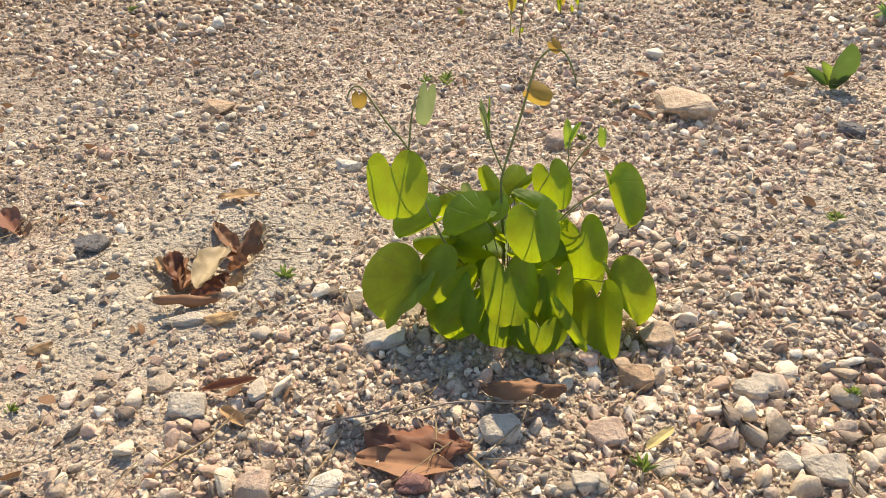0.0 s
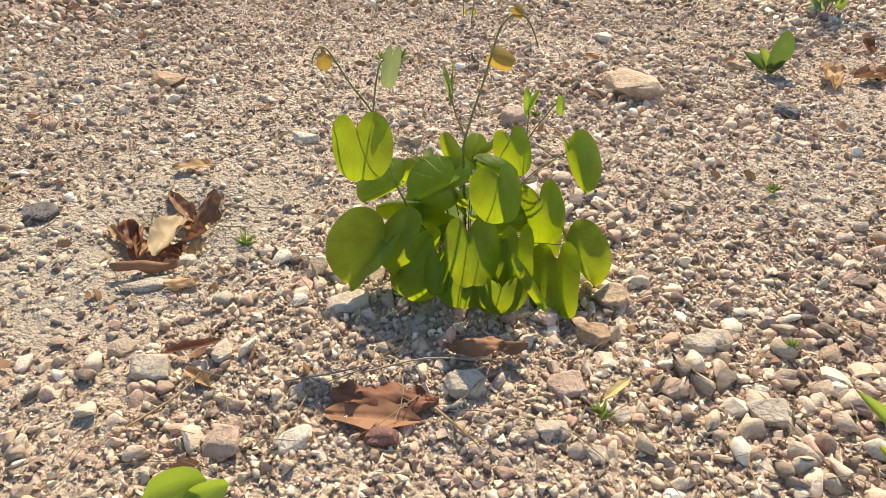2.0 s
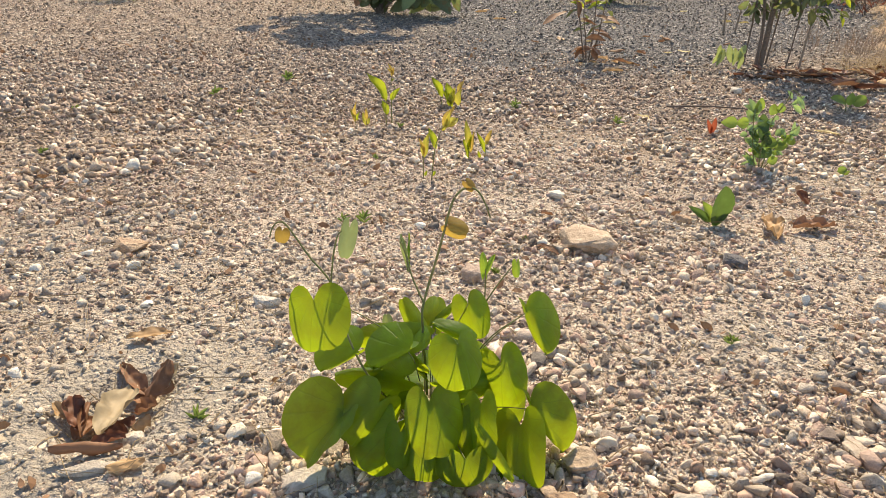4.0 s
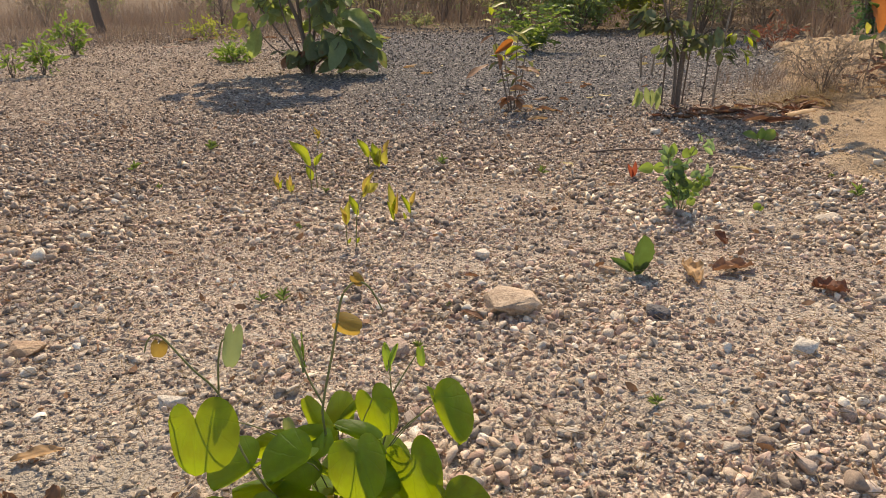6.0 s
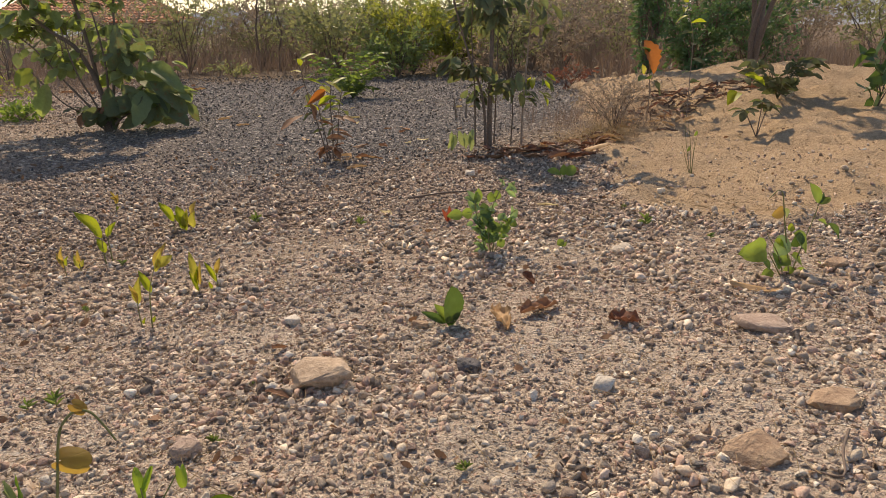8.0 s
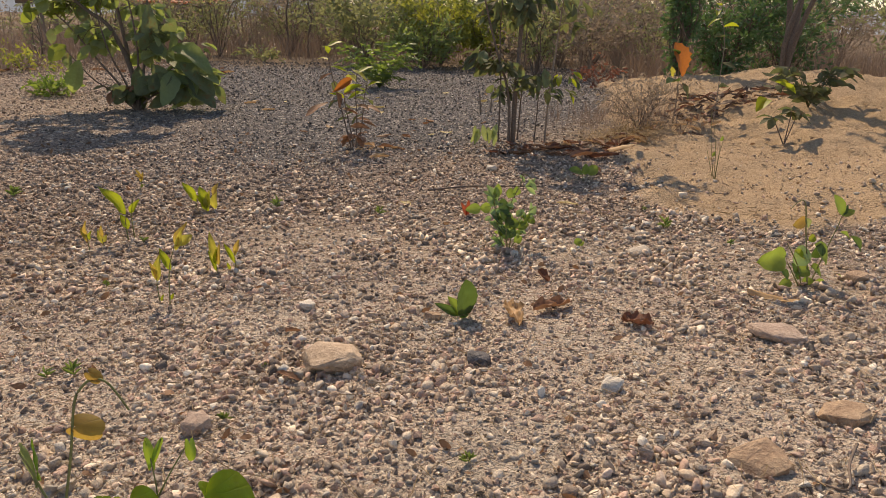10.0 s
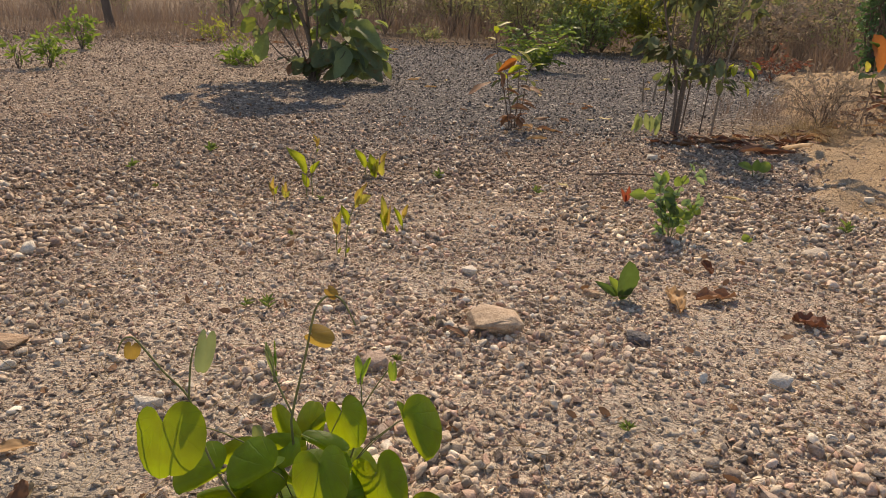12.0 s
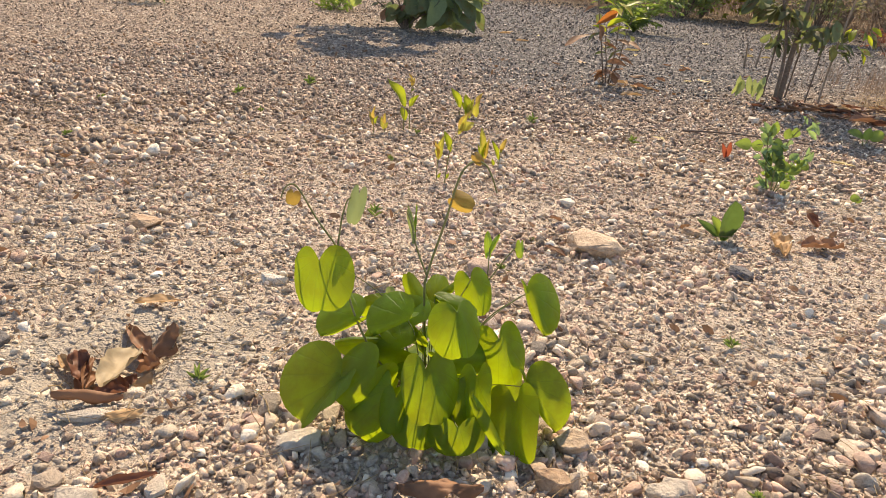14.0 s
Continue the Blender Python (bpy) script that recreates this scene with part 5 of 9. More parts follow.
def house():
    """Open-sided farm house with a clay tile roof, far down the slope."""
    x0, x1, y0, y1 = -3.1, 4.0, 30.0, 36.0
    z = gz(3, 30)
    ob = thing("farm_house", x0, y0, "open-sided house with orange clay tile roof", "house", z=z)
    base = np.array(ob.location)
    tile, nt_, _b = material("clay_tile")
    rnd = noise_tex(nt_, 6, 3)
    nt_.links.new(ramp(nt_, rnd, [(0.3, (0.38, 0.13, 0.06)), (0.55, (0.55, 0.22, 0.10)), (0.75, (0.62, 0.32, 0.18))]), _b.inputs["Base Color"])
    _b.inputs["Roughness"].default_value = 0.8
    wood = bark_material("weathered_wood", (0.14, 0.10, 0.07), (0.30, 0.24, 0.18))
    plaster, nt2, b2 = material("old_plaster")
    nt2.links.new(ramp(nt2, noise_tex(nt2, 3, 5), [(0.3, (0.30, 0.22, 0.17)), (0.7, (0.50, 0.40, 0.32))]), b2.inputs["Base Color"])
    b2.inputs["Roughness"].default_value = 0.9
    eave, ridge, over = 1.95, 3.4, 0.35

    def slope(front):
        nx, nrow = 260, 14
        xs = np.linspace(x0 - over, x1 + over, nx)
        v = []
        for r in range(nrow):
            for lip in (0, 1):
                t = (r + lip) / nrow
                yy = (y0 - over) + t * ((y0 + y1) / 2 - y0 + over) if front else (y1 + over) - t * (y1 + over - (y0 + y1) / 2)
                hip = np.clip(xs, x0 - over + t * 2.6, x1 + over - t * 2.6)
                zz = z + eave + t * (ridge - eave) + 0.045 * np.abs(np.sin(np.pi * xs / 0.2)) + (0.03 if lip == 0 else 0.0)
                v.append(np.stack([hip, np.full(nx, yy), zz], -1))
        v = np.concatenate(v)
        rows = 2 * nrow
        i, j = np.meshgrid(np.arange(rows - 1), np.arange(nx - 1), indexing="ij")
        k = (i * nx + j).reshape(-1)
        me = quick_mesh("roof", v - base, np.stack([k, k + 1, k + nx + 1, k + nx], -1))
        child("roof", me, tile, ob, "orange clay tiles in rows")
    slope(True)
    slope(False)

    def box(name, lo, hi, mat):
        bm = bmesh.new()
        bmesh.ops.create_cube(bm, size=1)
        c, s = (np.array(lo) + np.array(hi)) / 2 - base, np.array(hi) - np.array(lo)
        for q in bm.verts:
            q.co = Vector(np.array(q.co) * s + c)
        bmesh.ops.bevel(bm, geom=bm.edges[:], offset=min(s) * 0.08, segments=1, affect="EDGES")
        me = bpy.data.meshes.new(name)
        bm.to_mesh(me)
        bm.free()
        return child(name, me, mat, ob)
    for k, px in enumerate((x0 + 0.1, x0 + 0.55, x0 + 1.0, 0.2, 2.2, 3.85)):
        box("post", (px - 0.09, y0, z), (px + 0.09, y0 + 0.18, z + eave), wood)
    box("beam", (x0 - 0.2, y0 - 0.02, z + eave - 0.16), (x1 + 0.2, y0 + 0.16, z + eave - 0.002), wood)
    box("wall", (1.0, y0 + 2.0, z), (x1, y0 + 2.2, z + eave), plaster)
    box("wall", (1.0, y1 - 0.3, z), (x1, y1 - 0.1, z + eave), plaster)
    box("floor_slab", (x0 - 0.3, y0 - 0.3, z - 0.4), (x1 + 0.3, y1 + 0.2, z + 0.06), plaster)
    return ob


def far_woods():
    """Distant trees and hills on the skyline, with haze painted into their colour and glow."""
    hazed_hill, nt, b = material("distance")
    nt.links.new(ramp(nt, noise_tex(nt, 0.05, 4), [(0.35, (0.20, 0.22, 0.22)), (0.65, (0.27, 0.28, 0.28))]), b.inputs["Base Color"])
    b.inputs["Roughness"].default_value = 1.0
    # bluish emission imitates the haze; the hills themselves give off no light
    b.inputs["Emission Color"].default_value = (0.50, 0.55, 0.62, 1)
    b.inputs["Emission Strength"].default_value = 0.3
    a = np.radians(np.linspace(-180, 180, 721))
    r = 420 + 30 * np.sin(a * 3)
    h = 10 + 4 * value_noise(a * 14, a * 0, 51) + 2.0 * value_noise(a * 60, a * 0, 52) + 1.2 * value_noise(a * 170, a * 0, 53)
    low = np.stack([r * np.sin(a), r * np.cos(a), np.full(len(a), -6.0)], -1)
    top = np.stack([(r + 25) * np.sin(a), (r + 25) * np.cos(a), h], -1)
    n = len(a)
    k = np.arange(n - 1)
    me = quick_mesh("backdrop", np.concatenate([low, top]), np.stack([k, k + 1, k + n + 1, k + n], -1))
    me.materials.append(hazed_hill)
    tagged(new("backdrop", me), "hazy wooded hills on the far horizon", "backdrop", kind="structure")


def straw_bits():
    n = 3800
    x, y = fan(n, 0.4, 3.6)
    v, f, base = [], [], 0
    for px, py in zip(x, y):
        a, ln = rng.uniform(0, 6.28), rng.uniform(0.02, 0.11)
        pts = []
        bow = rng.normal(0, 0.25)
        for t in (0, 0.33, 0.66, 1):
            qx = px + ln * (t * math.cos(a) - bow * t * (1 - t) * math.sin(a))
            qy = py + ln * (t * math.sin(a) + bow * t * (1 - t) * math.cos(a))
            pts.append(Vector((qx, qy, gz(qx, qy) + 0.011 + 0.008 * rng.uniform(0, 1))))
        q, g = tube_arrays(pts, rng.uniform(0.0004, 0.0011), 0.0004, 4)
        v.append(q), f.append(g + base)
        base += len(q)
    stuff("straw", np.concatenate(v), np.concatenate(f), STRAW, "broken dry straw strewn over the gravel", "straw")


def leaf_crumbs():
    """Small broken pieces of dry leaf between the stones."""
    n = 900
    x, y = fan(n, 0.45, 6.0, 1.2)
    ok = rng.uniform(0, 1, n) > sand_mask(x, y) * 0.8
    x, y = x[ok], y[ok]
    size = rng.uniform(0.008, 0.03, len(x)) * (1 + 0.15 * np.maximum(y - 1, 0))
    way = np.stack([rng.normal(size=len(x)), rng.normal(size=len(x)), rng.uniform(-0.1, 0.5, len(x))], -1)
    v, f = leaf_cloud(np.stack([x, y, ground_z(x, y) + 0.006], -1), way, size, size * 0.6)
    stuff("leaf_crumbs", v, f, DRY_CRUMB, "small brown crumbs of dry leaf on gravel", "leaf litter")


def twig_on_ground(points, r, mat, label):
    ob = thing("twig", points[0][0], points[0][1], label, "twig", "twigs on the gravel")
    stem(ob, [(x, y, gz(x, y) + h) for x, y, h in points], r, r * 0.5, mat, "twig", 5, 4)


def hay_tuft(x, y, n, height, reach, lean, label, mat, thick=0.0012):
    px, py = x + rng.normal(0, reach, n), y + rng.normal(0, reach * 0.7, n)
    v, f = grass_arrays(px, py, height * rng.uniform(0.4, 1.0, n), lean, thick)
    ob = stuff("grass_tuft", v, f, mat, label, "grass")
    return ob


def litter_heap(x, y, n, rx, ry, rise, mats, size):
    for _ in range(n):
        a, r = rng.uniform(0, 6.28), math.sqrt(rng.uniform(0, 1))
        px, py = x + rx * r * math.cos(a), y + ry * r * math.sin(a)
        b, ln = rng.uniform(0, 6.28), size * rng.uniform(0.6, 1.2)
        h = rise * (1 - r) * rng.uniform(0.2, 1.0)
        dry_leaf((px, py), 0.01 + h, (px + ln * math.cos(b), py + ln * math.sin(b)), 0.01 + h * rng.uniform(0.3, 1.2), ln * 0.45, rng.uniform(0.2, 0.6), mats[int(rng.integers(0, len(mats)))], 0.12)

# ---------------------------------------------------------------- the leafy plant in front
PLANT_FOOT = (0.086, 0.719)
bauhinia = thing("bauhinia_plant", *PLANT_FOOT, "leafy green plant with two-lobed leaves growing in gravel", "plant")
bauhinia_leaf((-0.057, 0.735, 0.184), (-0.052, 0.709, 0.126), 0.50, 6, 0.61, 9)
bauhinia_leaf((0.226, 0.800, 0.115), (0.251, 0.772, 0.057), 0.60, 71, 0.66, 6)
bauhinia_leaf((0.114, 0.690, 0.143), (0.121, 0.659, 0.097), 0.79, 20, 0.72, 26)
bauhinia_leaf((0.080, 0.676, 0.069), (0.085, 0.638, 0.011), 0.44, 6, 0.60, 9)
bauhinia_leaf((0.077, 0.664, 0.009), (0.070, 0.646, -0.034), 0.77, 6, 0.84, 9)
bauhinia_leaf((0.150, 0.700, 0.043), (0.150, 0.660, -0.001), 0.37, 6, 0.33, -75)
bauhinia_leaf((0.150, 0.655, 0.023), (0.185, 0.629, -0.028), 0.12, 6, 0.10, 9)
bauhinia_leaf((0.123, 0.642, 0.006), (0.124, 0.627, -0.029), 0.97, 6, 0.97, 9)
bauhinia_leaf((0.124, 0.690, 0.025), (0.132, 0.657, -0.025), 0.51, 6, 0.42, 9)
bauhinia_leaf((0.206, 0.700, 0.004), (0.205, 0.645, -0.054), 0.47, 6, 0.43, -68)
bauhinia_leaf((0.223, 0.712, 0.019), (0.260, 0.682, -0.042), 0.56, 72, 0.62, 6)
bauhinia_leaf((0.188, 0.765, 0.060), (0.204, 0.736, -0.003), 0.51, 6, 0.50, 9)
bauhinia_leaf((-0.027, 0.715, 0.025), (-0.080, 0.687, -0.026), 0.79, 6, 0.28, -84)
bauhinia_leaf((0.019, 0.705, 0.048), (-0.025, 0.687, -0.002), 0.56, 6, 0.46, 9)
bauhinia_leaf((0.038, 0.690, 0.022), (-0.000, 0.668, -0.037), 0.57, 6, 0.53, 9)
bauhinia_leaf((0.058, 0.735, 0.103), (0.010, 0.729, 0.079), 0.75, 6, 0.68, 77)
bauhinia_leaf((-0.007, 0.765, 0.085), (-0.059, 0.758, 0.058), 0.62, 6, 0.56, 53)
bauhinia_leaf((0.027, 0.790, 0.094), (-0.011, 0.789, 0.084), 0.41, 6, 0.35, 9)
bauhinia_leaf((0.083, 0.830, 0.067), (0.057, 0.862, 0.109), 0.23, 6, 0.25, 9)
bauhinia_leaf((0.085, 0.800, 0.083), (0.043, 0.807, 0.089), 0.35, 6, 0.35, 9)
bauhinia_leaf((0.102, 0.850, 0.073), (0.113, 0.883, 0.100), 0.45, 6, 0.42, 9)
bauhinia_leaf((0.108, 0.850, 0.073), (0.141, 0.868, 0.096), 0.13, 6, 0.14, 9)
bauhinia_leaf((0.146, 0.810, 0.127), (0.160, 0.788, 0.080), 0.44, 6, 0.50, 9)
bauhinia_leaf((0.137, 0.760, 0.104), (0.092, 0.771, 0.120), 0.36, 24, 0.20, 30)
bauhinia_leaf((0.037, 0.820, 0.080), (0.034, 0.830, 0.102), 0.32, 6, 0.32, 9, LEAF_GREY)
bauhinia_leaf((0.024, 0.775, 0.048), (-0.040, 0.778, 0.041), 0.36, 59, 0.40, 6)
bauhinia_leaf((0.045, 0.672, 0.026), (0.040, 0.653, -0.017), 0.40, 6, 0.42, 9)
bauhinia_leaf((0.130, 0.760, 0.005), (0.112, 0.736, -0.052), 0.48, 6, 0.48, 9)
bauhinia_leaf((0.204, 0.770, 0.001), (0.203, 0.750, -0.045), 0.57, 6, 0.57, 9)
bauhinia_leaf((0.030, 0.770, 0.001), (0.017, 0.751, -0.045), 0.49, 6, 0.49, 9)
# inner leaves added behind the front ones, mostly unseen, to shade those below
for k in range(12):
    turn_ = k * 2.4
    reach = 0.055 + 0.05 * (k % 3) / 2
    up = 0.078 - 0.008 * k
    bx, by = 0.092 + 0.075 * math.cos(turn_) * (0.4 + k / 30), 0.752 + 0.035 * math.sin(turn_) + 0.0025 * k
    bauhinia_leaf((bx, by, up), (bx + reach * 0.7 * math.cos(turn_), by + reach * (0.35 + 0.3 * math.sin(turn_)), up - 0.012), 0.60, 12, 0.60, 14, None, False)
bauhinia_stem(bauhinia, [(*PLANT_FOOT, gz(*PLANT_FOOT) - 0.01)] + [(0.090, 0.790, -0.004), (0.082, 0.800, 0.105), (0.084, 0.800, 0.141), (0.101, 0.795, 0.219), (0.113, 0.790, 0.281), (0.122, 0.790, 0.299), (0.133, 0.790, 0.306), (0.145, 0.785, 0.303), (0.154, 0.780, 0.289), (0.162, 0.780, 0.269)], 0.0020, 0.0010)
bauhinia_stem(bauhinia, [(*PLANT_FOOT, gz(*PLANT_FOOT) - 0.01)] + [(0.059, 0.780, -0.045), (0.013, 0.770, 0.031), (-0.013, 0.770, 0.090), (-0.029, 0.780, 0.142), (-0.040, 0.800, 0.173), (-0.065, 0.800, 0.211), (-0.089, 0.800, 0.253), (-0.099, 0.800, 0.259), (-0.107, 0.800, 0.252), (-0.111, 0.795, 0.241)], 0.0018, 0.0009)
bauhinia_stem(bauhinia, [(-0.039, 0.800, 0.172), (-0.034, 0.800, 0.214), (-0.028, 0.800, 0.239), (-0.023, 0.800, 0.245)], 0.0014, 0.0010)
bauhinia_stem(bauhinia, [(0.083, 0.800, 0.137), (0.068, 0.810, 0.171), (0.059, 0.815, 0.203), (0.052, 0.820, 0.220)], 0.0014, 0.0010)
bauhinia_stem(bauhinia, [(*PLANT_FOOT, gz(*PLANT_FOOT) - 0.01)] + [(0.129, 0.810, -0.033), (0.161, 0.830, 0.043), (0.173, 0.840, 0.090), (0.175, 0.840, 0.122), (0.173, 0.840, 0.164)], 0.0017, 0.0008)
bauhinia_stem(bauhinia, [(0.175, 0.840, 0.108), (0.193, 0.840, 0.140), (0.211, 0.840, 0.168)], 0.0012, 0.0008)
bauhinia_stem(bauhinia, [(0.128, 0.810, -0.022), (0.175, 0.810, 0.063), (0.220, 0.800, 0.111)], 0.0011, 0.0009)
bauhinia_leaf((0.111, 0.790, 0.255), (0.135, 0.784, 0.245), 0.43, 6, 0.51, 9, LEAF_GOLD, False)
bauhinia_leaf((0.131, 0.790, 0.313), (0.140, 0.785, 0.304), 0.44, 6, 0.48, 9, LEAF_GOLD, False)
bauhinia_leaf((-0.096, 0.800, 0.247), (-0.099, 0.794, 0.233), 0.56, 6, 0.59, 9, LEAF_GOLD, False)
bauhinia_leaf((-0.013, 0.800, 0.250), (-0.021, 0.785, 0.214), 0.26, 6, 0.27, 9, LEAF_GREY, False)
bauhinia_leaf((0.064, 0.820, 0.220), (0.064, 0.815, 0.182), 0.23, 60, 0.23, 60, LEAF_YOUNG, False)
bauhinia_leaf((0.055, 0.820, 0.217), (0.063, 0.810, 0.178), 0.15, 40, 0.15, 40, LEAF_GREY, False)
bauhinia_leaf((0.172, 0.840, 0.157), (0.170, 0.850, 0.186), 0.23, 30, 0.23, 30, LEAF_YOUNG, False)
bauhinia_leaf((0.174, 0.840, 0.159), (0.188, 0.850, 0.182), 0.23, 30, 0.23, 30, LEAF_YOUNG, False)
bauhinia_leaf((0.217, 0.840, 0.173), (0.217, 0.830, 0.155), 0.35, 20, 0.35, 20, LEAF_YOUNG, False)
# litter
dry_leaf((-0.358, 0.918), 0.037, (-0.371, 0.804), 0.029, 0.062, 0.42, DRY_PALE, 0.16)
dry_leaf((-0.307, 0.950), 0.040, (-0.340, 0.904), 0.021, 0.050, 0.35, DRY_BROWN, 0.20)
dry_leaf((-0.296, 0.950), 0.026, (-0.311, 0.919), 0.016, 0.022, 0.30, DRY_PALE, 0.20)
dry_leaf((-0.308, 0.866), 0.026, (-0.342, 0.864), 0.027, 0.042, 0.50, DRY_BROWN, 0.20)
dry_leaf((-0.316, 0.852), 0.024, (-0.338, 0.832), 0.022, 0.032, 0.50, DRY_TAN, 0.20)
dry_leaf((-0.435, 0.887), 0.029, (-0.414, 0.841), 0.019, 0.044, 0.50, DRY_RUST, 0.25)
dry_leaf((-0.413, 0.888), 0.032, (-0.405, 0.823), 0.019, 0.028, 0.80, DRY_BROWN, 0.20)
dry_leaf((-0.454, 0.871), 0.016, (-0.434, 0.852), 0.016, 0.020, 0.30, DRY_TAN, 0.10)
dry_leaf((-0.406, 0.740), 0.016, (-0.322, 0.759), 0.019, 0.040, 0.98, DRY_BROWN, 0.12)
dry_leaf((-0.379, 0.788), 0.016, (-0.335, 0.802), 0.021, 0.030, 0.50, DRY_RUST, 0.20)
dry_leaf((-0.328, 0.712), 0.009, (-0.282, 0.722), 0.013, 0.026, 0.25, DRY_TAN, 0.15)
dry_leaf((-0.410, 1.058), 0.009, (-0.336, 1.077), 0.013, 0.030, 0.20, DRY_TAN, 0.15)
dry_leaf((-0.372, 0.830), 0.017, (-0.339, 0.820), 0.022, 0.034, 0.60, DRY_RUST, 0.25)
dry_leaf((-0.403, 0.877), 0.010, (-0.415, 0.823), 0.010, 0.040, 0.40, DRY_BROWN, 0.20)
dry_leaf((-0.344, 0.925), 0.012, (-0.396, 0.985), 0.011, 0.034, 0.40, DRY_BROWN, 0.20)
dry_leaf((-0.350, 0.880), 0.009, (-0.390, 0.850), 0.010, 0.040, 0.30, DRY_RUST, 0.20)
dry_leaf((-0.330, 0.900), 0.009, (-0.360, 0.935), 0.010, 0.036, 0.30, DRY_BROWN, 0.20)
dry_leaf((-0.086, 0.515), 0.013, (0.036, 0.501), 0.013, 0.050, 0.16, DRY_RUST, 0.32)
dry_leaf((-0.094, 0.490), 0.009, (0.014, 0.474), 0.008, 0.040, 0.10, DRY_BROWN, 0.06)
dry_leaf((-0.292, 0.587), 0.004, (-0.224, 0.585), 0.030, 0.020, 0.60, DRY_RUST, 0.10)
dry_leaf((-0.260, 0.552), 0.012, (-0.228, 0.532), 0.006, 0.020, 0.40, DRY_TAN, 0.10)
dry_leaf((0.048, 0.574), 0.030, (0.150, 0.573), 0.030, 0.034, 0.35, DRY_BROWN, 0.30)
dry_leaf((0.227, 0.493), 0.012, (0.263, 0.517), 0.020, 0.013, 0.20, DRY_STRAW, 0.10)
dry_leaf((0.377, 0.604), 0.010, (0.407, 0.594), 0.008, 0.017, 0.40, DRY_BROWN, 0.10)
dry_leaf((-0.780, 1.011), 0.020, (-0.714, 0.945), 0.010, 0.048, 0.40, DRY_RUST, 0.10)
dry_leaf((-0.549, 0.657), 0.006, (-0.514, 0.666), 0.010, 0.023, 0.30, DRY_TAN, 0.10)
dry_leaf((1.345, 1.390), 0.014, (1.390, 1.315), 0.018, 0.064, 0.40, DRY_RUST, 0.30)
dry_leaf((1.100, 1.588), 0.035, (1.069, 1.467), 0.006, 0.065, 0.50, DRY_TAN, 0.40)
dry_leaf((1.159, 1.541), 0.012, (1.296, 1.556), 0.020, 0.058, 0.40, DRY_BROWN, 0.30)
dry_leaf((1.359, 1.831), 0.030, (1.356, 1.761), 0.006, 0.049, 0.70, DRY_RUST, 0.10)
dry_leaf((1.830, 1.403), 0.012, (1.927, 1.285), 0.012, 0.057, 0.60, DRY_TAN, 0.10)
dry_leaf((3.116, 3.971), 0.010, (3.188, 3.680), 0.015, 0.093, 0.30, DRY_RUST, 0.10)
dry_leaf((2.916, 3.864), 0.020, (3.276, 4.015), 0.010, 0.089, 0.40, DRY_BROWN, 0.10)
dry_leaf((3.389, 4.060), 0.020, (3.461, 3.861), 0.010, 0.088, 0.40, DRY_TAN, 0.10)
dry_leaf((1.381, 3.182), 0.010, (1.409, 3.082), 0.006, 0.047, 0.20, DRY_STRAW, 0.10)
dry_leaf((2.104, 2.830), 0.006, (2.159, 2.714), 0.006, 0.029, 0.20, DRY_STRAW, 0.10)
dry_leaf((0.488, 1.654), 0.020, (0.533, 1.685), 0.006, 0.024, 0.50, DRY_BROWN, 0.10)
dry_leaf((1.643, 4.432), 0.010, (1.797, 4.454), 0.010, 0.064, 0.30, DRY_TAN, 0.10)
dry_leaf((0.425, 1.441), 0.010, (0.462, 1.385), 0.010, 0.021, 0.30, DRY_BROWN, 0.10)
# rocks
rock(0.552, 1.448, 0.150, 0.115, 0.46, ROCK_CREAM, "large broken tan rock bedded in gravel")
rock(0.869, 1.327, 0.045, 0.034, 0.80, ROCK_DARK, "dark grey rounded stone among pale gravel")
rock(1.069, 1.085, 0.058, 0.044, 0.60, ROCK_PALE, "smooth cream stone lying on gravel")
rock(1.115, 0.747, 0.108, 0.081, 0.35, ROCK_TAN, "flat orange-tan rock half buried in gravel")
rock(0.594, 1.854, 0.045, 0.034, 0.70, ROCK_PALE, "white quartz stone on the gravel")
rock(1.394, 0.786, 0.104, 0.078, 0.36, ROCK_TAN, "broken brown rock bedded in gravel")
rock(0.242, 1.277, 0.059, 0.045, 0.70, ROCK_PINK, "pinkish rounded stone by the leafy plant")
rock(0.292, 0.682, 0.056, 0.042, 0.70, ROCK_CREAM, "square tan stone beside the leafy plant")
rock(0.245, 0.609, 0.044, 0.033, 0.70, ROCK_TAN, "tan stone beside the leafy plant")
rock(-0.302, 0.559, 0.054, 0.040, 0.60, ROCK_GREY, "grey block of stone on bare earth")
rock(0.376, 0.580, 0.043, 0.032, 0.70, ROCK_GREY, "grey rounded stone on the gravel")
rock(0.870, 1.325, 0.060, 0.045, 0.70, ROCK_DARK, "dark stone on the gravel")
rock(-0.581, 0.914, 0.058, 0.044, 0.50, ROCK_DARK, "dark slate-grey stone on bare earth")
rock(0.379, 0.474, 0.029, 0.022, 0.90, ROCK_PALE, "pointed white stone on the gravel")
rock(0.410, 0.462, 0.051, 0.038, 0.60, ROCK_GREY, "pale grey stone on the gravel")
rock(0.314, 0.508, 0.039, 0.029, 0.70, ROCK_PINK, "pinkish-brown stone on the gravel")
rock(-0.032, 0.454, 0.033, 0.025, 0.70, ROCK_RED, "dark red stone at the edge of a dry leaf")
rock(0.154, 0.456, 0.033, 0.024, 0.70, ROCK_GREY, "pale stone on the gravel")
rock(-0.202, 0.446, 0.050, 0.037, 0.60, ROCK_PINK, "pale pink stone on the gravel")
rock(-0.123, 0.454, 0.047, 0.035, 0.60, ROCK_PALE, "cream stone on the gravel")
rock(0.070, 0.528, 0.058, 0.043, 0.50, ROCK_GREY, "grey stone in the shade of the leafy plant")
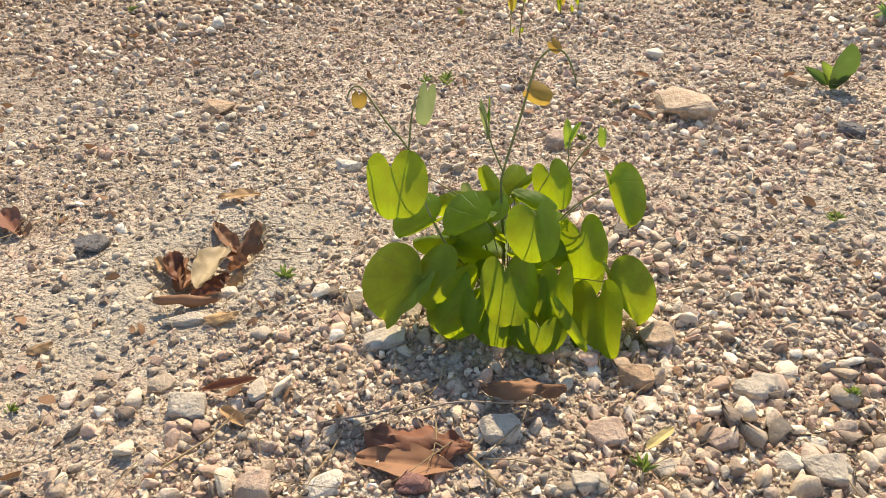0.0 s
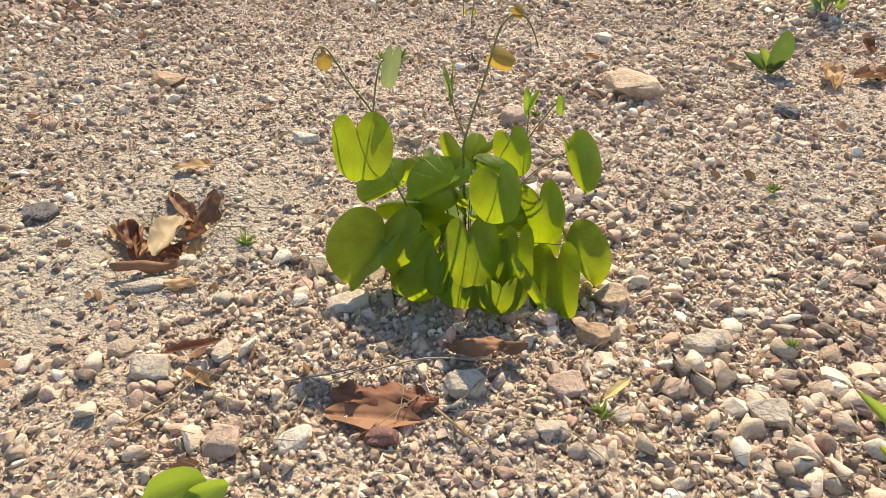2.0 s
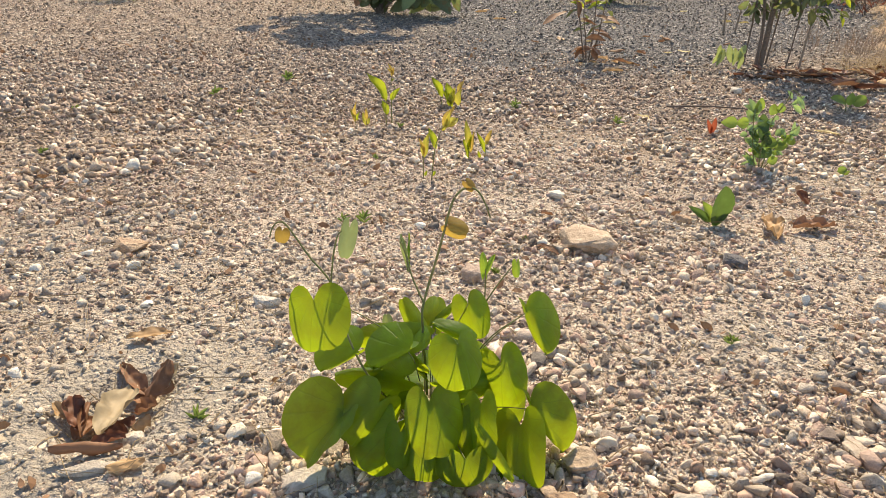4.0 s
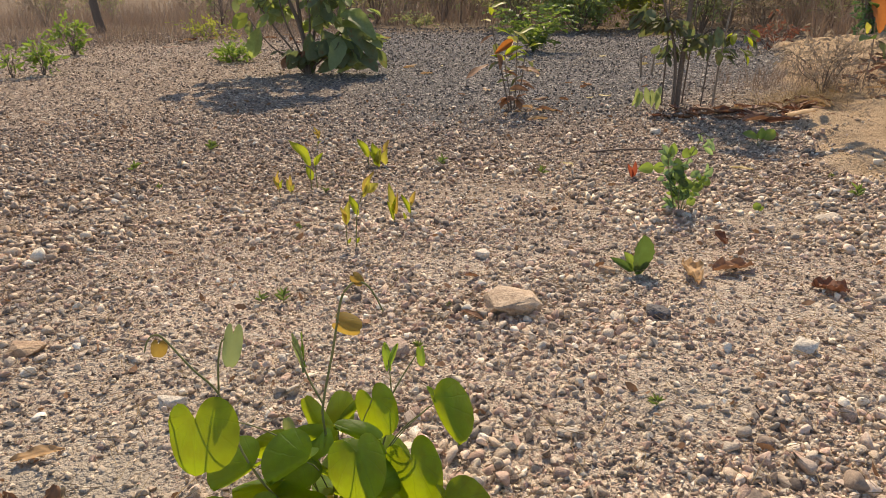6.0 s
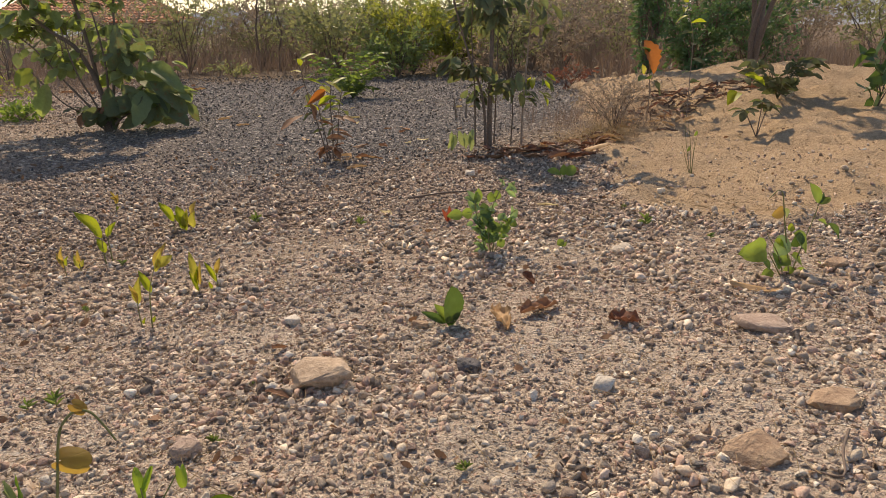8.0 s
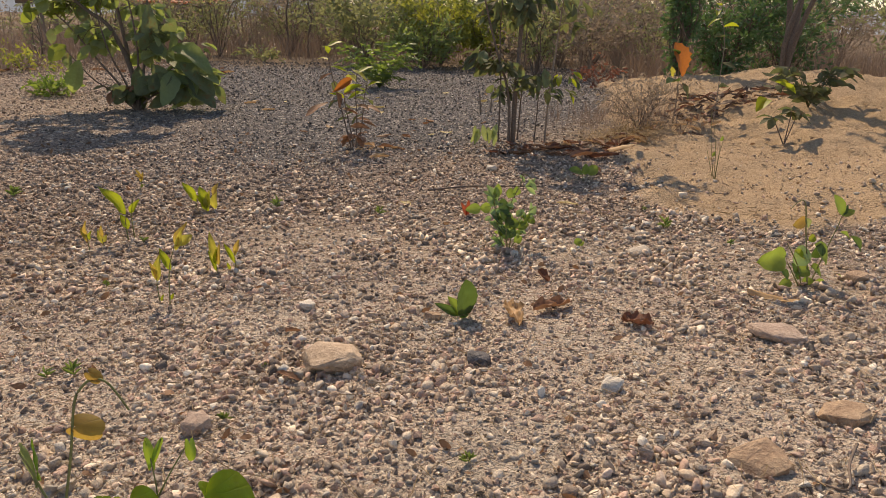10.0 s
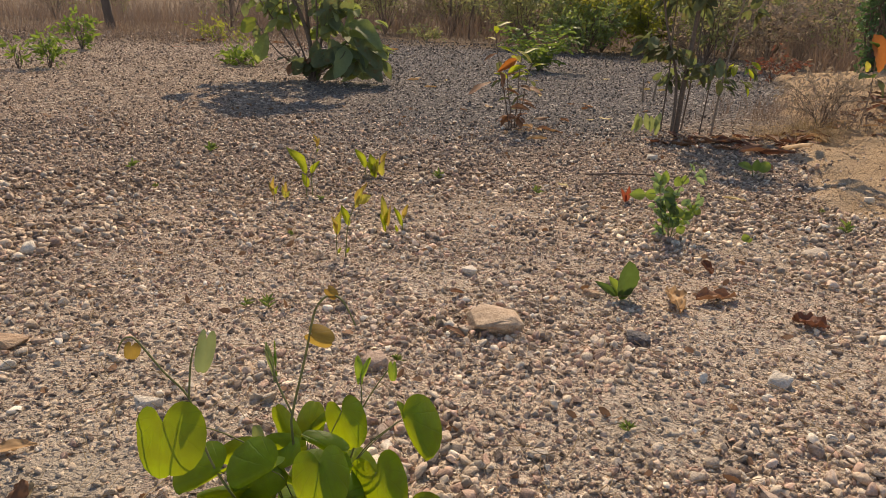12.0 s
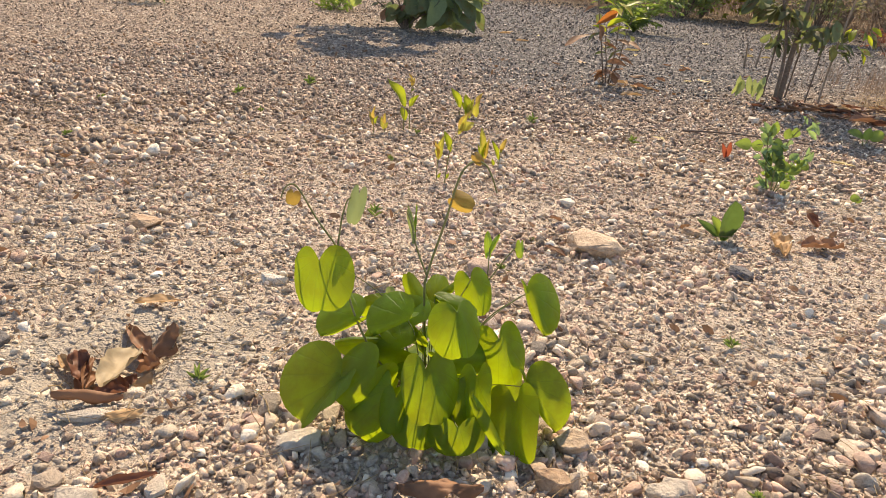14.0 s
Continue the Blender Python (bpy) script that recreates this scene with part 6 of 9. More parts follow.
rock(0.190, 0.519, 0.048, 0.036, 0.60, ROCK_PINK, "dull purple-brown stone on the gravel")
rock(0.246, 0.472, 0.030, 0.023, 0.40, ROCK_GREY, "grey stone lying on the gravel")
rock(-0.078, 0.687, 0.062, 0.047, 0.35, ROCK_GREY, "flat grey stone shaded by the leafy plant")
rock(-0.356, 0.716, 0.066, 0.026, 0.26, ROCK_GREY, "long dusty stone beside the dry leaves")
rock(-0.328, 0.808, 0.035, 0.026, 0.80, ROCK_PALE, "chalky stone beside the dry leaves")
rock(0.607, 0.486, 0.056, 0.042, 0.80, ROCK_PALE, "large white quartz rock on the gravel")
rock(-0.029, 0.454, 0.042, 0.031, 0.60, ROCK_RED, "reddish stone beside a dry leaf")
rock(0.199, 0.416, 0.025, 0.019, 0.80, ROCK_GREY, "blue-grey stone on the gravel")
rock(-0.036, 1.277, 0.010, 0.007, 0.60, ROCK_GREY, "grey stone behind the leafy plant")
rock(-0.185, 1.197, 0.058, 0.044, 0.50, ROCK_PALE, "flat pale stone behind the leafy plant")
rock(0.242, 1.314, 0.050, 0.038, 0.70, ROCK_PINK, "pink stone behind the leafy plant")
rock(0.391, 0.584, 0.048, 0.036, 0.70, ROCK_GREY, "grey rounded stone on the gravel")
rock(1.089, 1.115, 0.033, 0.025, 0.60, ROCK_PALE, "cream stone on the gravel")
rock(-0.544, 1.510, 0.081, 0.061, 0.35, ROCK_TAN, "flat brownish stone on the gravel")
rock(0.589, 1.871, 0.049, 0.037, 0.50, ROCK_PALE, "white stone on the gravel")
rock(0.479, 0.924, 0.041, 0.031, 0.40, ROCK_GREY, "flat grey stone on bare earth")
rock(1.859, 1.906, 0.099, 0.074, 0.40, ROCK_GREY, "grey stone near the sand")
rock(1.637, 1.135, 0.132, 0.099, 0.30, ROCK_PINK, "flat pinkish stone on the gravel")
rock(0.882, 1.622, 0.050, 0.038, 0.50, ROCK_TAN, "brown stone beside the seedling")
rock(2.272, 3.821, 0.074, 0.056, 0.60, ROCK_PALE, "white stone on the grey gravel")
rock(2.258, 1.352, 0.087, 0.065, 0.50, ROCK_TAN, "tan stone near the sand")
# seedlings and weeds
plant = thing("seedling", 0.234, 2.084, "tall seedling with yellow and orange-tipped leaves on gravel", "seedling", "yellow-green seedlings")
stem(plant, [(0.233, 2.082, -0.166), (0.242, 2.084, -0.055), (0.265, 2.083, 0.020)], 0.0023, 0.0011, STEM_GREEN)
stem(plant, [(0.207, 2.085, -0.155), (0.205, 2.085, -0.120), (0.205, 2.081, -0.078)], 0.0023, 0.0011, STEM_GREEN)
blade(plant, (0.206, 2.084, -0.089), (0.218, 2.098, -0.010), 0.0255, LEAF_YELLOW, -9, fold=0.7, bend=0.21, wave=0.14)
blade(plant, (0.205, 2.084, -0.081), (0.194, 2.075, -0.022), 0.0135, LEAF_TIP, 20, fold=0.7, bend=0.42, wave=0.14)
blade(plant, (0.245, 2.084, -0.058), (0.223, 2.097, 0.009), 0.0225, LEAF_LIME, 5, fold=0.7, bend=0.39, wave=0.14)
blade(plant, (0.265, 2.084, 0.009), (0.299, 2.100, 0.082), 0.0225, LEAF_TIP, -11, fold=0.7, bend=0.36, wave=0.14)
blade(plant, (0.272, 2.084, 0.016), (0.316, 2.094, 0.043), 0.0285, LEAF_YELLOW, 8, fold=0.7, bend=0.45, wave=0.14)
blade(plant, (0.264, 2.084, 0.002), (0.285, 2.068, 0.064), 0.0180, LEAF_YELLOW, 24, fold=0.7, bend=0.36, wave=0.14)
blade(plant, (0.235, 2.084, -0.151), (0.246, 2.087, -0.133), 0.0105, LEAF_LIME, 12, fold=0.7, bend=0.23, wave=0.14)
blade(plant, (0.211, 2.084, -0.151), (0.218, 2.087, -0.132), 0.0090, LEAF_LIME, -8, fold=0.7, bend=0.22, wave=0.14)
plant = thing("seedling", 0.398, 2.334, "low seedling with upright yellow leaves on gravel", "seedling", "yellow-green seedlings")
stem(plant, [(0.398, 2.334, -0.184), (0.393, 2.336, -0.135)], 0.0019, 0.0013, STEM_GREEN)
blade(plant, (0.393, 2.334, -0.139), (0.384, 2.345, -0.037), 0.0252, LEAF_YELLOW, 2, fold=0.7, bend=0.55, wave=0.14)
blade(plant, (0.395, 2.334, -0.173), (0.376, 2.346, -0.100), 0.0151, LEAF_LIME, 3, fold=0.7, bend=0.36, wave=0.14)
blade(plant, (0.402, 2.334, -0.152), (0.407, 2.321, -0.075), 0.0135, LEAF_TIP, -2, fold=0.7, bend=0.59, wave=0.14)
blade(plant, (0.394, 2.334, -0.151), (0.399, 2.322, -0.084), 0.0151, LEAF_LIME, -12, fold=0.7, bend=0.24, wave=0.14)
plant = thing("seedling", 0.455, 2.348, "low seedling with narrow yellow-orange leaves on gravel", "seedling", "yellow-green seedlings")
stem(plant, [(0.459, 2.346, -0.186), (0.460, 2.349, -0.114)], 0.0019, 0.0013, STEM_GREEN)
blade(plant, (0.458, 2.348, -0.156), (0.430, 2.362, -0.083), 0.0170, LEAF_LIME, 1, fold=0.7, bend=0.51, wave=0.14)
blade(plant, (0.460, 2.348, -0.122), (0.475, 2.345, -0.072), 0.0187, LEAF_TIP, -3, fold=0.7, bend=0.40, wave=0.14)
blade(plant, (0.442, 2.348, -0.178), (0.432, 2.347, -0.151), 0.0119, LEAF_LIME, -11, fold=0.7, bend=0.41, wave=0.14)
blade(plant, (0.460, 2.348, -0.130), (0.471, 2.352, -0.093), 0.0136, LEAF_YELLOW, -24, fold=0.7, bend=0.56, wave=0.14)
plant = thing("seedling", 0.135, 2.961, "seedling with one long lime leaf and orange tip", "seedling", "yellow-green seedlings")
stem(plant, [(0.120, 2.964, -0.225), (0.118, 2.965, -0.161), (0.121, 2.962, -0.107)], 0.0031, 0.0016, STEM_GREEN)
stem(plant, [(0.145, 2.958, -0.224), (0.143, 2.964, -0.120), (0.158, 2.965, -0.050)], 0.0031, 0.0016, STEM_GREEN)
blade(plant, (0.120, 2.961, -0.115), (0.055, 2.966, 0.007), 0.0458, LEAF_LIME, 20, fold=0.7, bend=0.56, wave=0.14)
blade(plant, (0.125, 2.961, -0.178), (0.106, 2.966, -0.116), 0.0312, LEAF_LIME, 11, fold=0.7, bend=0.46, wave=0.14)
blade(plant, (0.138, 2.961, -0.114), (0.174, 2.948, -0.056), 0.0250, LEAF_LIME, 5, fold=0.7, bend=0.31, wave=0.14)
plant = thing("seedling", 0.182, 3.944, "thin seedling with withered orange tips on gravel", "seedling", "yellow-green seedlings")
stem(plant, [(0.182, 3.947, -0.269), (0.198, 3.948, -0.183)], 0.0030, 0.0020, STEM_GREEN)
blade(plant, (0.190, 3.944, -0.212), (0.204, 3.953, -0.160), 0.0216, LEAF_TIP, 1, fold=0.7, bend=0.24, wave=0.14)
blade(plant, (0.196, 3.944, -0.197), (0.170, 3.933, -0.164), 0.0162, LEAF_TIP, 2, fold=0.7, bend=0.56, wave=0.14)
blade(plant, (0.186, 3.944, -0.243), (0.206, 3.950, -0.222), 0.0162, LEAF_LIME, -23, fold=0.7, bend=0.51, wave=0.14)
blade(plant, (0.197, 3.944, -0.188), (0.169, 3.953, -0.137), 0.0135, LEAF_TIP, -1, fold=0.7, bend=0.44, wave=0.14)
plant = thing("seedling", -0.014, 2.833, "stunted seedling with orange and yellow leaves on gravel", "seedling", "yellow-green seedlings")
stem(plant, [(-0.014, 2.835, -0.219), (-0.017, 2.832, -0.149)], 0.0022, 0.0015, STEM_GREEN)
blade(plant, (-0.017, 2.833, -0.176), (-0.035, 2.849, -0.117), 0.0179, LEAF_TIP, 7, fold=0.7, bend=0.55, wave=0.14)
blade(plant, (-0.015, 2.833, -0.152), (-0.018, 2.820, -0.093), 0.0159, LEAF_TIP, -25, fold=0.7, bend=0.29, wave=0.14)
blade(plant, (-0.010, 2.833, -0.172), (-0.002, 2.835, -0.133), 0.0159, LEAF_LIME, -23, fold=0.7, bend=0.23, wave=0.14)
blade(plant, (-0.017, 2.833, -0.157), (-0.038, 2.842, -0.130), 0.0139, LEAF_YELLOW, -7, fold=0.7, bend=0.58, wave=0.14)
plant = thing("seedling", 0.033, 2.909, "stunted seedling with yellow leaves beside a stone", "seedling", "yellow-green seedlings")
stem(plant, [(0.033, 2.910, -0.223), (0.029, 2.906, -0.192)], 0.0023, 0.0015, STEM_GREEN)
blade(plant, (0.029, 2.909, -0.213), (0.015, 2.921, -0.155), 0.0184, LEAF_YELLOW, -5, fold=0.7, bend=0.22, wave=0.14)
blade(plant, (0.031, 2.909, -0.187), (0.030, 2.900, -0.137), 0.0163, LEAF_TIP, -1, fold=0.7, bend=0.34, wave=0.14)
blade(plant, (0.034, 2.909, -0.208), (0.044, 2.915, -0.179), 0.0163, LEAF_YELLOW, -1, fold=0.7, bend=0.35, wave=0.14)
plant = thing("seedling", 0.449, 3.368, "bushy lime-green seedling with yellow edges on gravel", "seedling", "yellow-green seedlings")
stem(plant, [(0.414, 3.369, -0.253), (0.421, 3.369, -0.189)], 0.0027, 0.0018, STEM_GREEN)
blade(plant, (0.421, 3.368, -0.194), (0.372, 3.375, -0.094), 0.0379, LEAF_LIME, 7, fold=0.7, bend=0.42, wave=0.14)
blade(plant, (0.460, 3.368, -0.240), (0.448, 3.376, -0.122), 0.0522, LEAF_LIME, 20, fold=0.7, bend=0.31, wave=0.14)
blade(plant, (0.466, 3.368, -0.235), (0.478, 3.359, -0.146), 0.0332, LEAF_YELLOW, -9, fold=0.7, bend=0.30, wave=0.14)
blade(plant, (0.504, 3.368, -0.240), (0.506, 3.370, -0.151), 0.0379, LEAF_YELLOW, -25, fold=0.7, bend=0.41, wave=0.14)
blade(plant, (0.498, 3.368, -0.171), (0.527, 3.386, -0.109), 0.0237, LEAF_TIP, -5, fold=0.7, bend=0.52, wave=0.14)
blade(plant, (0.472, 3.368, -0.246), (0.429, 3.374, -0.161), 0.0379, LEAF_LIME, 15, fold=0.7, bend=0.21, wave=0.14)
plant = thing("broadleaf_seedling", 0.961, 1.595, "small seedling with one broad dark toothed leaf", "seedling")
blade(plant, (0.965, 1.595, -0.127), (0.959, 1.572, 0.001), 0.0673, LEAF_GREEN, 15, blunt=0.6, peak=0.55, teeth=0.04, bend=0.05)
blade(plant, (0.967, 1.595, -0.120), (0.922, 1.600, -0.053), 0.0320, LEAF_BRIGHT, 4, teeth=0.03)
blade(plant, (0.951, 1.595, -0.113), (0.878, 1.589, -0.061), 0.0235, LEAF_GREEN, -3)
blade(plant, (0.969, 1.595, -0.120), (0.984, 1.598, -0.065), 0.0185, LEAF_BRIGHT, -8)
blade(plant, (0.962, 1.595, -0.127), (1.004, 1.600, -0.140), 0.0202, LEAF_BRIGHT, -24)
blade(plant, (0.955, 1.595, -0.127), (0.934, 1.596, -0.130), 0.0185, LEAF_BRIGHT, 18)
blade(plant, (0.963, 1.595, -0.131), (0.976, 1.591, -0.139), 0.0168, LEAF_GREEN, -2)
blade(plant, (0.970, 1.595, -0.117), (0.992, 1.588, -0.074), 0.0168, LEAF_GREEN, 4)
plant = thing("red_sprout", 1.549, 2.732, "tiny sprout with two red leaves on gravel", "sprout")
stem(plant, [(1.549, 2.730, -0.211), (1.546, 2.733, -0.191)], 0.0025, 0.0016, STEM_GREEN)
blade(plant, (1.548, 2.732, -0.201), (1.513, 2.720, -0.131), 0.0220, LEAF_RED, -14)
blade(plant, (1.548, 2.732, -0.201), (1.552, 2.724, -0.122), 0.0247, LEAF_RED, -2)
plant = thing("leafy_plant", 1.437, 2.166, "bushy green plant with small round silvery leaves", "plant")
stem(plant, [(1.421, 2.165, -0.168), (1.384, 2.163, -0.057), (1.363, 2.164, 0.054)], 0.0027, 0.0014, STEM_GREEN)
stem(plant, [(1.434, 2.162, -0.167), (1.424, 2.163, -0.078), (1.440, 2.166, 0.014), (1.478, 2.164, 0.088), (1.489, 2.168, 0.123), (1.526, 2.166, 0.100), (1.553, 2.169, 0.059)], 0.0027, 0.0014, STEM_GREEN)
stem(plant, [(1.446, 2.170, -0.170), (1.457, 2.166, -0.096), (1.506, 2.168, -0.034), (1.543, 2.163, -0.008)], 0.0027, 0.0014, STEM_GREEN)
stem(plant, [(1.432, 2.166, -0.169), (1.401, 2.170, -0.123), (1.364, 2.163, -0.095)], 0.0027, 0.0014, STEM_GREEN)
stem(plant, [(1.446, 2.167, -0.169), (1.469, 2.167, -0.139), (1.496, 2.167, -0.126)], 0.0027, 0.0014, STEM_GREEN)
blade(plant, (1.357, 2.166, 0.007), (1.316, 2.176, 0.006), 0.0412, LEAF_BRIGHT, -18)
blade(plant, (1.314, 2.166, 0.009), (1.249, 2.156, 0.012), 0.0412, LEAF_BRIGHT, -13)
blade(plant, (1.389, 2.166, -0.001), (1.437, 2.168, 0.015), 0.0642, LEAF_GREEN, 17)
blade(plant, (1.368, 2.166, 0.039), (1.342, 2.174, 0.093), 0.0344, LEAF_SILVER, 22)
blade(plant, (1.373, 2.166, 0.043), (1.378, 2.154, 0.098), 0.0367, LEAF_BRIGHT, 13)
blade(plant, (1.375, 2.166, 0.033), (1.367, 2.155, 0.090), 0.0298, LEAF_SILVER, 0)
blade(plant, (1.430, 2.166, 0.036), (1.443, 2.173, 0.074), 0.0367, LEAF_BRIGHT, 9)
blade(plant, (1.457, 2.166, 0.044), (1.465, 2.167, 0.079), 0.0344, LEAF_BRIGHT, 11)
blade(plant, (1.435, 2.166, -0.054), (1.394, 2.156, -0.002), 0.0458, LEAF_GREEN, -9)
blade(plant, (1.434, 2.166, -0.069), (1.483, 2.162, -0.057), 0.0435, LEAF_BRIGHT, -7)
blade(plant, (1.471, 2.166, -0.083), (1.518, 2.151, -0.068), 0.0344, LEAF_BRIGHT, 3)
blade(plant, (1.524, 2.166, -0.071), (1.551, 2.174, -0.048), 0.0321, LEAF_BRIGHT, -1)
blade(plant, (1.409, 2.166, -0.062), (1.372, 2.162, -0.028), 0.0321, LEAF_GREEN, 12)
blade(plant, (1.524, 2.166, -0.042), (1.549, 2.160, -0.003), 0.0275, LEAF_SILVER, 6)
blade(plant, (1.496, 2.166, 0.072), (1.556, 2.183, 0.100), 0.0183, LEAF_SILVER, 18)
blade(plant, (1.502, 2.166, 0.072), (1.554, 2.172, 0.039), 0.0206, LEAF_SILVER, 17)
blade(plant, (1.495, 2.166, 0.092), (1.471, 2.166, 0.123), 0.0183, LEAF_SILVER, 13)
blade(plant, (1.508, 2.166, 0.103), (1.547, 2.156, 0.057), 0.0183, LEAF_SILVER, 15)
blade(plant, (1.463, 2.166, -0.137), (1.493, 2.154, -0.118), 0.0344, LEAF_BRIGHT, 24)
blade(plant, (1.427, 2.166, -0.147), (1.366, 2.175, -0.111), 0.0183, LEAF_SILVER, -11)
blade(plant, (1.414, 2.166, -0.138), (1.361, 2.166, -0.144), 0.0183, LEAF_SILVER, 8)
blade(plant, (1.414, 2.166, -0.164), (1.373, 2.171, -0.097), 0.0160, LEAF_SILVER, -13)
blade(plant, (1.442, 2.166, -0.121), (1.459, 2.158, -0.081), 0.0321, LEAF_GREEN, 8)
blade(plant, (1.425, 2.166, -0.100), (1.392, 2.160, -0.069), 0.0321, LEAF_GREEN, 7)
blade(plant, (1.413, 2.166, -0.027), (1.444, 2.174, -0.015), 0.0412, LEAF_GREEN, 3)
blade(plant, (1.390, 2.166, -0.038), (1.358, 2.159, -0.011), 0.0321, LEAF_GREEN, -7)
blade(plant, (1.381, 2.166, 0.013), (1.345, 2.179, 0.048), 0.0321, LEAF_SILVER, -16)
blade(plant, (1.363, 2.166, 0.047), (1.319, 2.158, 0.073), 0.0275, LEAF_SILVER, 25)
blade(plant, (1.467, 2.166, -0.038), (1.492, 2.156, -0.010), 0.0275, LEAF_SILVER, -22)
blade(plant, (1.432, 2.166, -0.083), (1.432, 2.153, -0.034), 0.0458, LEAF_GREEN, 14)
blade(plant, (1.420, 2.166, -0.121), (1.428, 2.160, -0.081), 0.0412, LEAF_GREEN, -21)
blade(plant, (1.434, 2.166, -0.064), (1.433, 2.166, -0.040), 0.0231, LEAF_SILVER, -24)
blade(plant, (1.372, 2.166, -0.052), (1.368, 2.170, -0.066), 0.0230, LEAF_SILVER, -5)
blade(plant, (1.482, 2.166, -0.098), (1.448, 2.163, -0.102), 0.0149, LEAF_BRIGHT, -3)
blade(plant, (1.512, 2.166, -0.047), (1.527, 2.169, -0.071), 0.0248, LEAF_SILVER, -17)
blade(plant, (1.516, 2.166, -0.040), (1.525, 2.161, -0.058), 0.0168, LEAF_SILVER, 13)
blade(plant, (1.382, 2.166, -0.020), (1.404, 2.170, -0.043), 0.0234, LEAF_SILVER, -23)
blade(plant, (1.492, 2.166, -0.082), (1.499, 2.169, -0.061), 0.0208, LEAF_SILVER, 22)
blade(plant, (1.451, 2.166, -0.033), (1.416, 2.177, -0.026), 0.0191, LEAF_SILVER, -12)
blade(plant, (1.399, 2.166, -0.073), (1.379, 2.172, -0.062), 0.0185, LEAF_SILVER, -13)
blade(plant, (1.384, 2.166, -0.028), (1.392, 2.165, 0.001), 0.0196, LEAF_SILVER, 23)
blade(plant, (1.401, 2.166, -0.101), (1.386, 2.160, -0.062), 0.0213, LEAF_SILVER, -5)
blade(plant, (1.504, 2.166, -0.060), (1.521, 2.157, -0.032), 0.0236, LEAF_BRIGHT, -23)
blade(plant, (1.371, 2.166, 0.020), (1.409, 2.164, 0.018), 0.0217, LEAF_SILVER, -13)
blade(plant, (1.384, 2.166, -0.038), (1.423, 2.170, -0.035), 0.0157, LEAF_BRIGHT, 0)
blade(plant, (1.454, 2.166, 0.004), (1.422, 2.166, 0.013), 0.0245, LEAF_SILVER, 19)
blade(plant, (1.389, 2.166, -0.048), (1.391, 2.160, -0.071), 0.0192, LEAF_SILVER, 2)
blade(plant, (1.484, 2.166, -0.095), (1.515, 2.161, -0.109), 0.0151, LEAF_SILVER, 6)
blade(plant, (1.527, 2.166, -0.021), (1.527, 2.162, 0.014), 0.0138, LEAF_SILVER, 4)
blade(plant, (1.427, 2.166, 0.016), (1.453, 2.165, 0.016), 0.0168, LEAF_SILVER, 19)
blade(plant, (1.432, 2.166, -0.043), (1.393, 2.164, -0.041), 0.0138, LEAF_SILVER, -14)
blade(plant, (1.446, 2.166, -0.090), (1.477, 2.165, -0.091), 0.0141, LEAF_SILVER, -23)
blade(plant, (1.382, 2.166, -0.022), (1.358, 2.169, -0.018), 0.0146, LEAF_BRIGHT, -2)
blade(plant, (1.391, 2.166, -0.085), (1.388, 2.169, -0.100), 0.0251, LEAF_BRIGHT, 3)
blade(plant, (1.398, 2.166, -0.080), (1.434, 2.167, -0.074), 0.0229, LEAF_SILVER, 13)
blade(plant, (1.446, 2.166, -0.090), (1.411, 2.164, -0.090), 0.0200, LEAF_SILVER, -25)
blade(plant, (1.378, 2.166, -0.007), (1.355, 2.170, -0.011), 0.0194, LEAF_SILVER, -9)
blade(plant, (1.497, 2.166, -0.073), (1.481, 2.171, -0.046), 0.0166, LEAF_SILVER, -16)
blade(plant, (1.513, 2.166, -0.045), (1.546, 2.171, -0.050), 0.0186, LEAF_SILVER, 9)
blade(plant, (1.494, 2.166, -0.078), (1.513, 2.160, -0.052), 0.0168, LEAF_BRIGHT, -12)
blade(plant, (1.406, 2.166, -0.110), (1.406, 2.157, -0.075), 0.0239, LEAF_BRIGHT, 12)
blade(plant, (1.407, 2.166, -0.112), (1.397, 2.165, -0.129), 0.0230, LEAF_SILVER, -15)
blade(plant, (1.384, 2.166, -0.029), (1.392, 2.167, -0.046), 0.0198, LEAF_SILVER, -17)
blade(plant, (1.377, 2.166, -0.002), (1.349, 2.159, -0.014), 0.0177, LEAF_SILVER, -15)
blade(plant, (1.369, 2.166, 0.025), (1.342, 2.165, 0.057), 0.0247, LEAF_SILVER, -14)
blade(plant, (1.519, 2.166, -0.034), (1.550, 2.157, -0.032), 0.0196, LEAF_SILVER, -24)
blade(plant, (1.447, 2.166, -0.081), (1.435, 2.164, -0.042), 0.0144, LEAF_BRIGHT, -5)
blade(plant, (1.435, 2.166, -0.076), (1.474, 2.164, -0.085), 0.0211, LEAF_BRIGHT, 20)
blade(plant, (1.429, 2.166, -0.006), (1.453, 2.169, 0.007), 0.0206, LEAF_BRIGHT, -10)
blade(plant, (1.432, 2.166, -0.044), (1.461, 2.165, -0.049), 0.0249, LEAF_BRIGHT, 0)
blade(plant, (1.359, 2.166, -0.030), (1.332, 2.166, -0.037), 0.0204, LEAF_SILVER, -11)
blade(plant, (1.386, 2.166, -0.076), (1.349, 2.160, -0.043), 0.0155, LEAF_SILVER, -1)
blade(plant, (1.376, 2.166, -0.017), (1.399, 2.166, 0.002), 0.0188, LEAF_SILVER, -15)
blade(plant, (1.448, 2.166, -0.076), (1.440, 2.164, -0.050), 0.0197, LEAF_SILVER, -18)
blade(plant, (1.383, 2.166, -0.071), (1.379, 2.163, -0.036), 0.0235, LEAF_SILVER, -18)
blade(plant, (1.430, 2.166, -0.021), (1.432, 2.167, -0.035), 0.0140, LEAF_BRIGHT, 21)
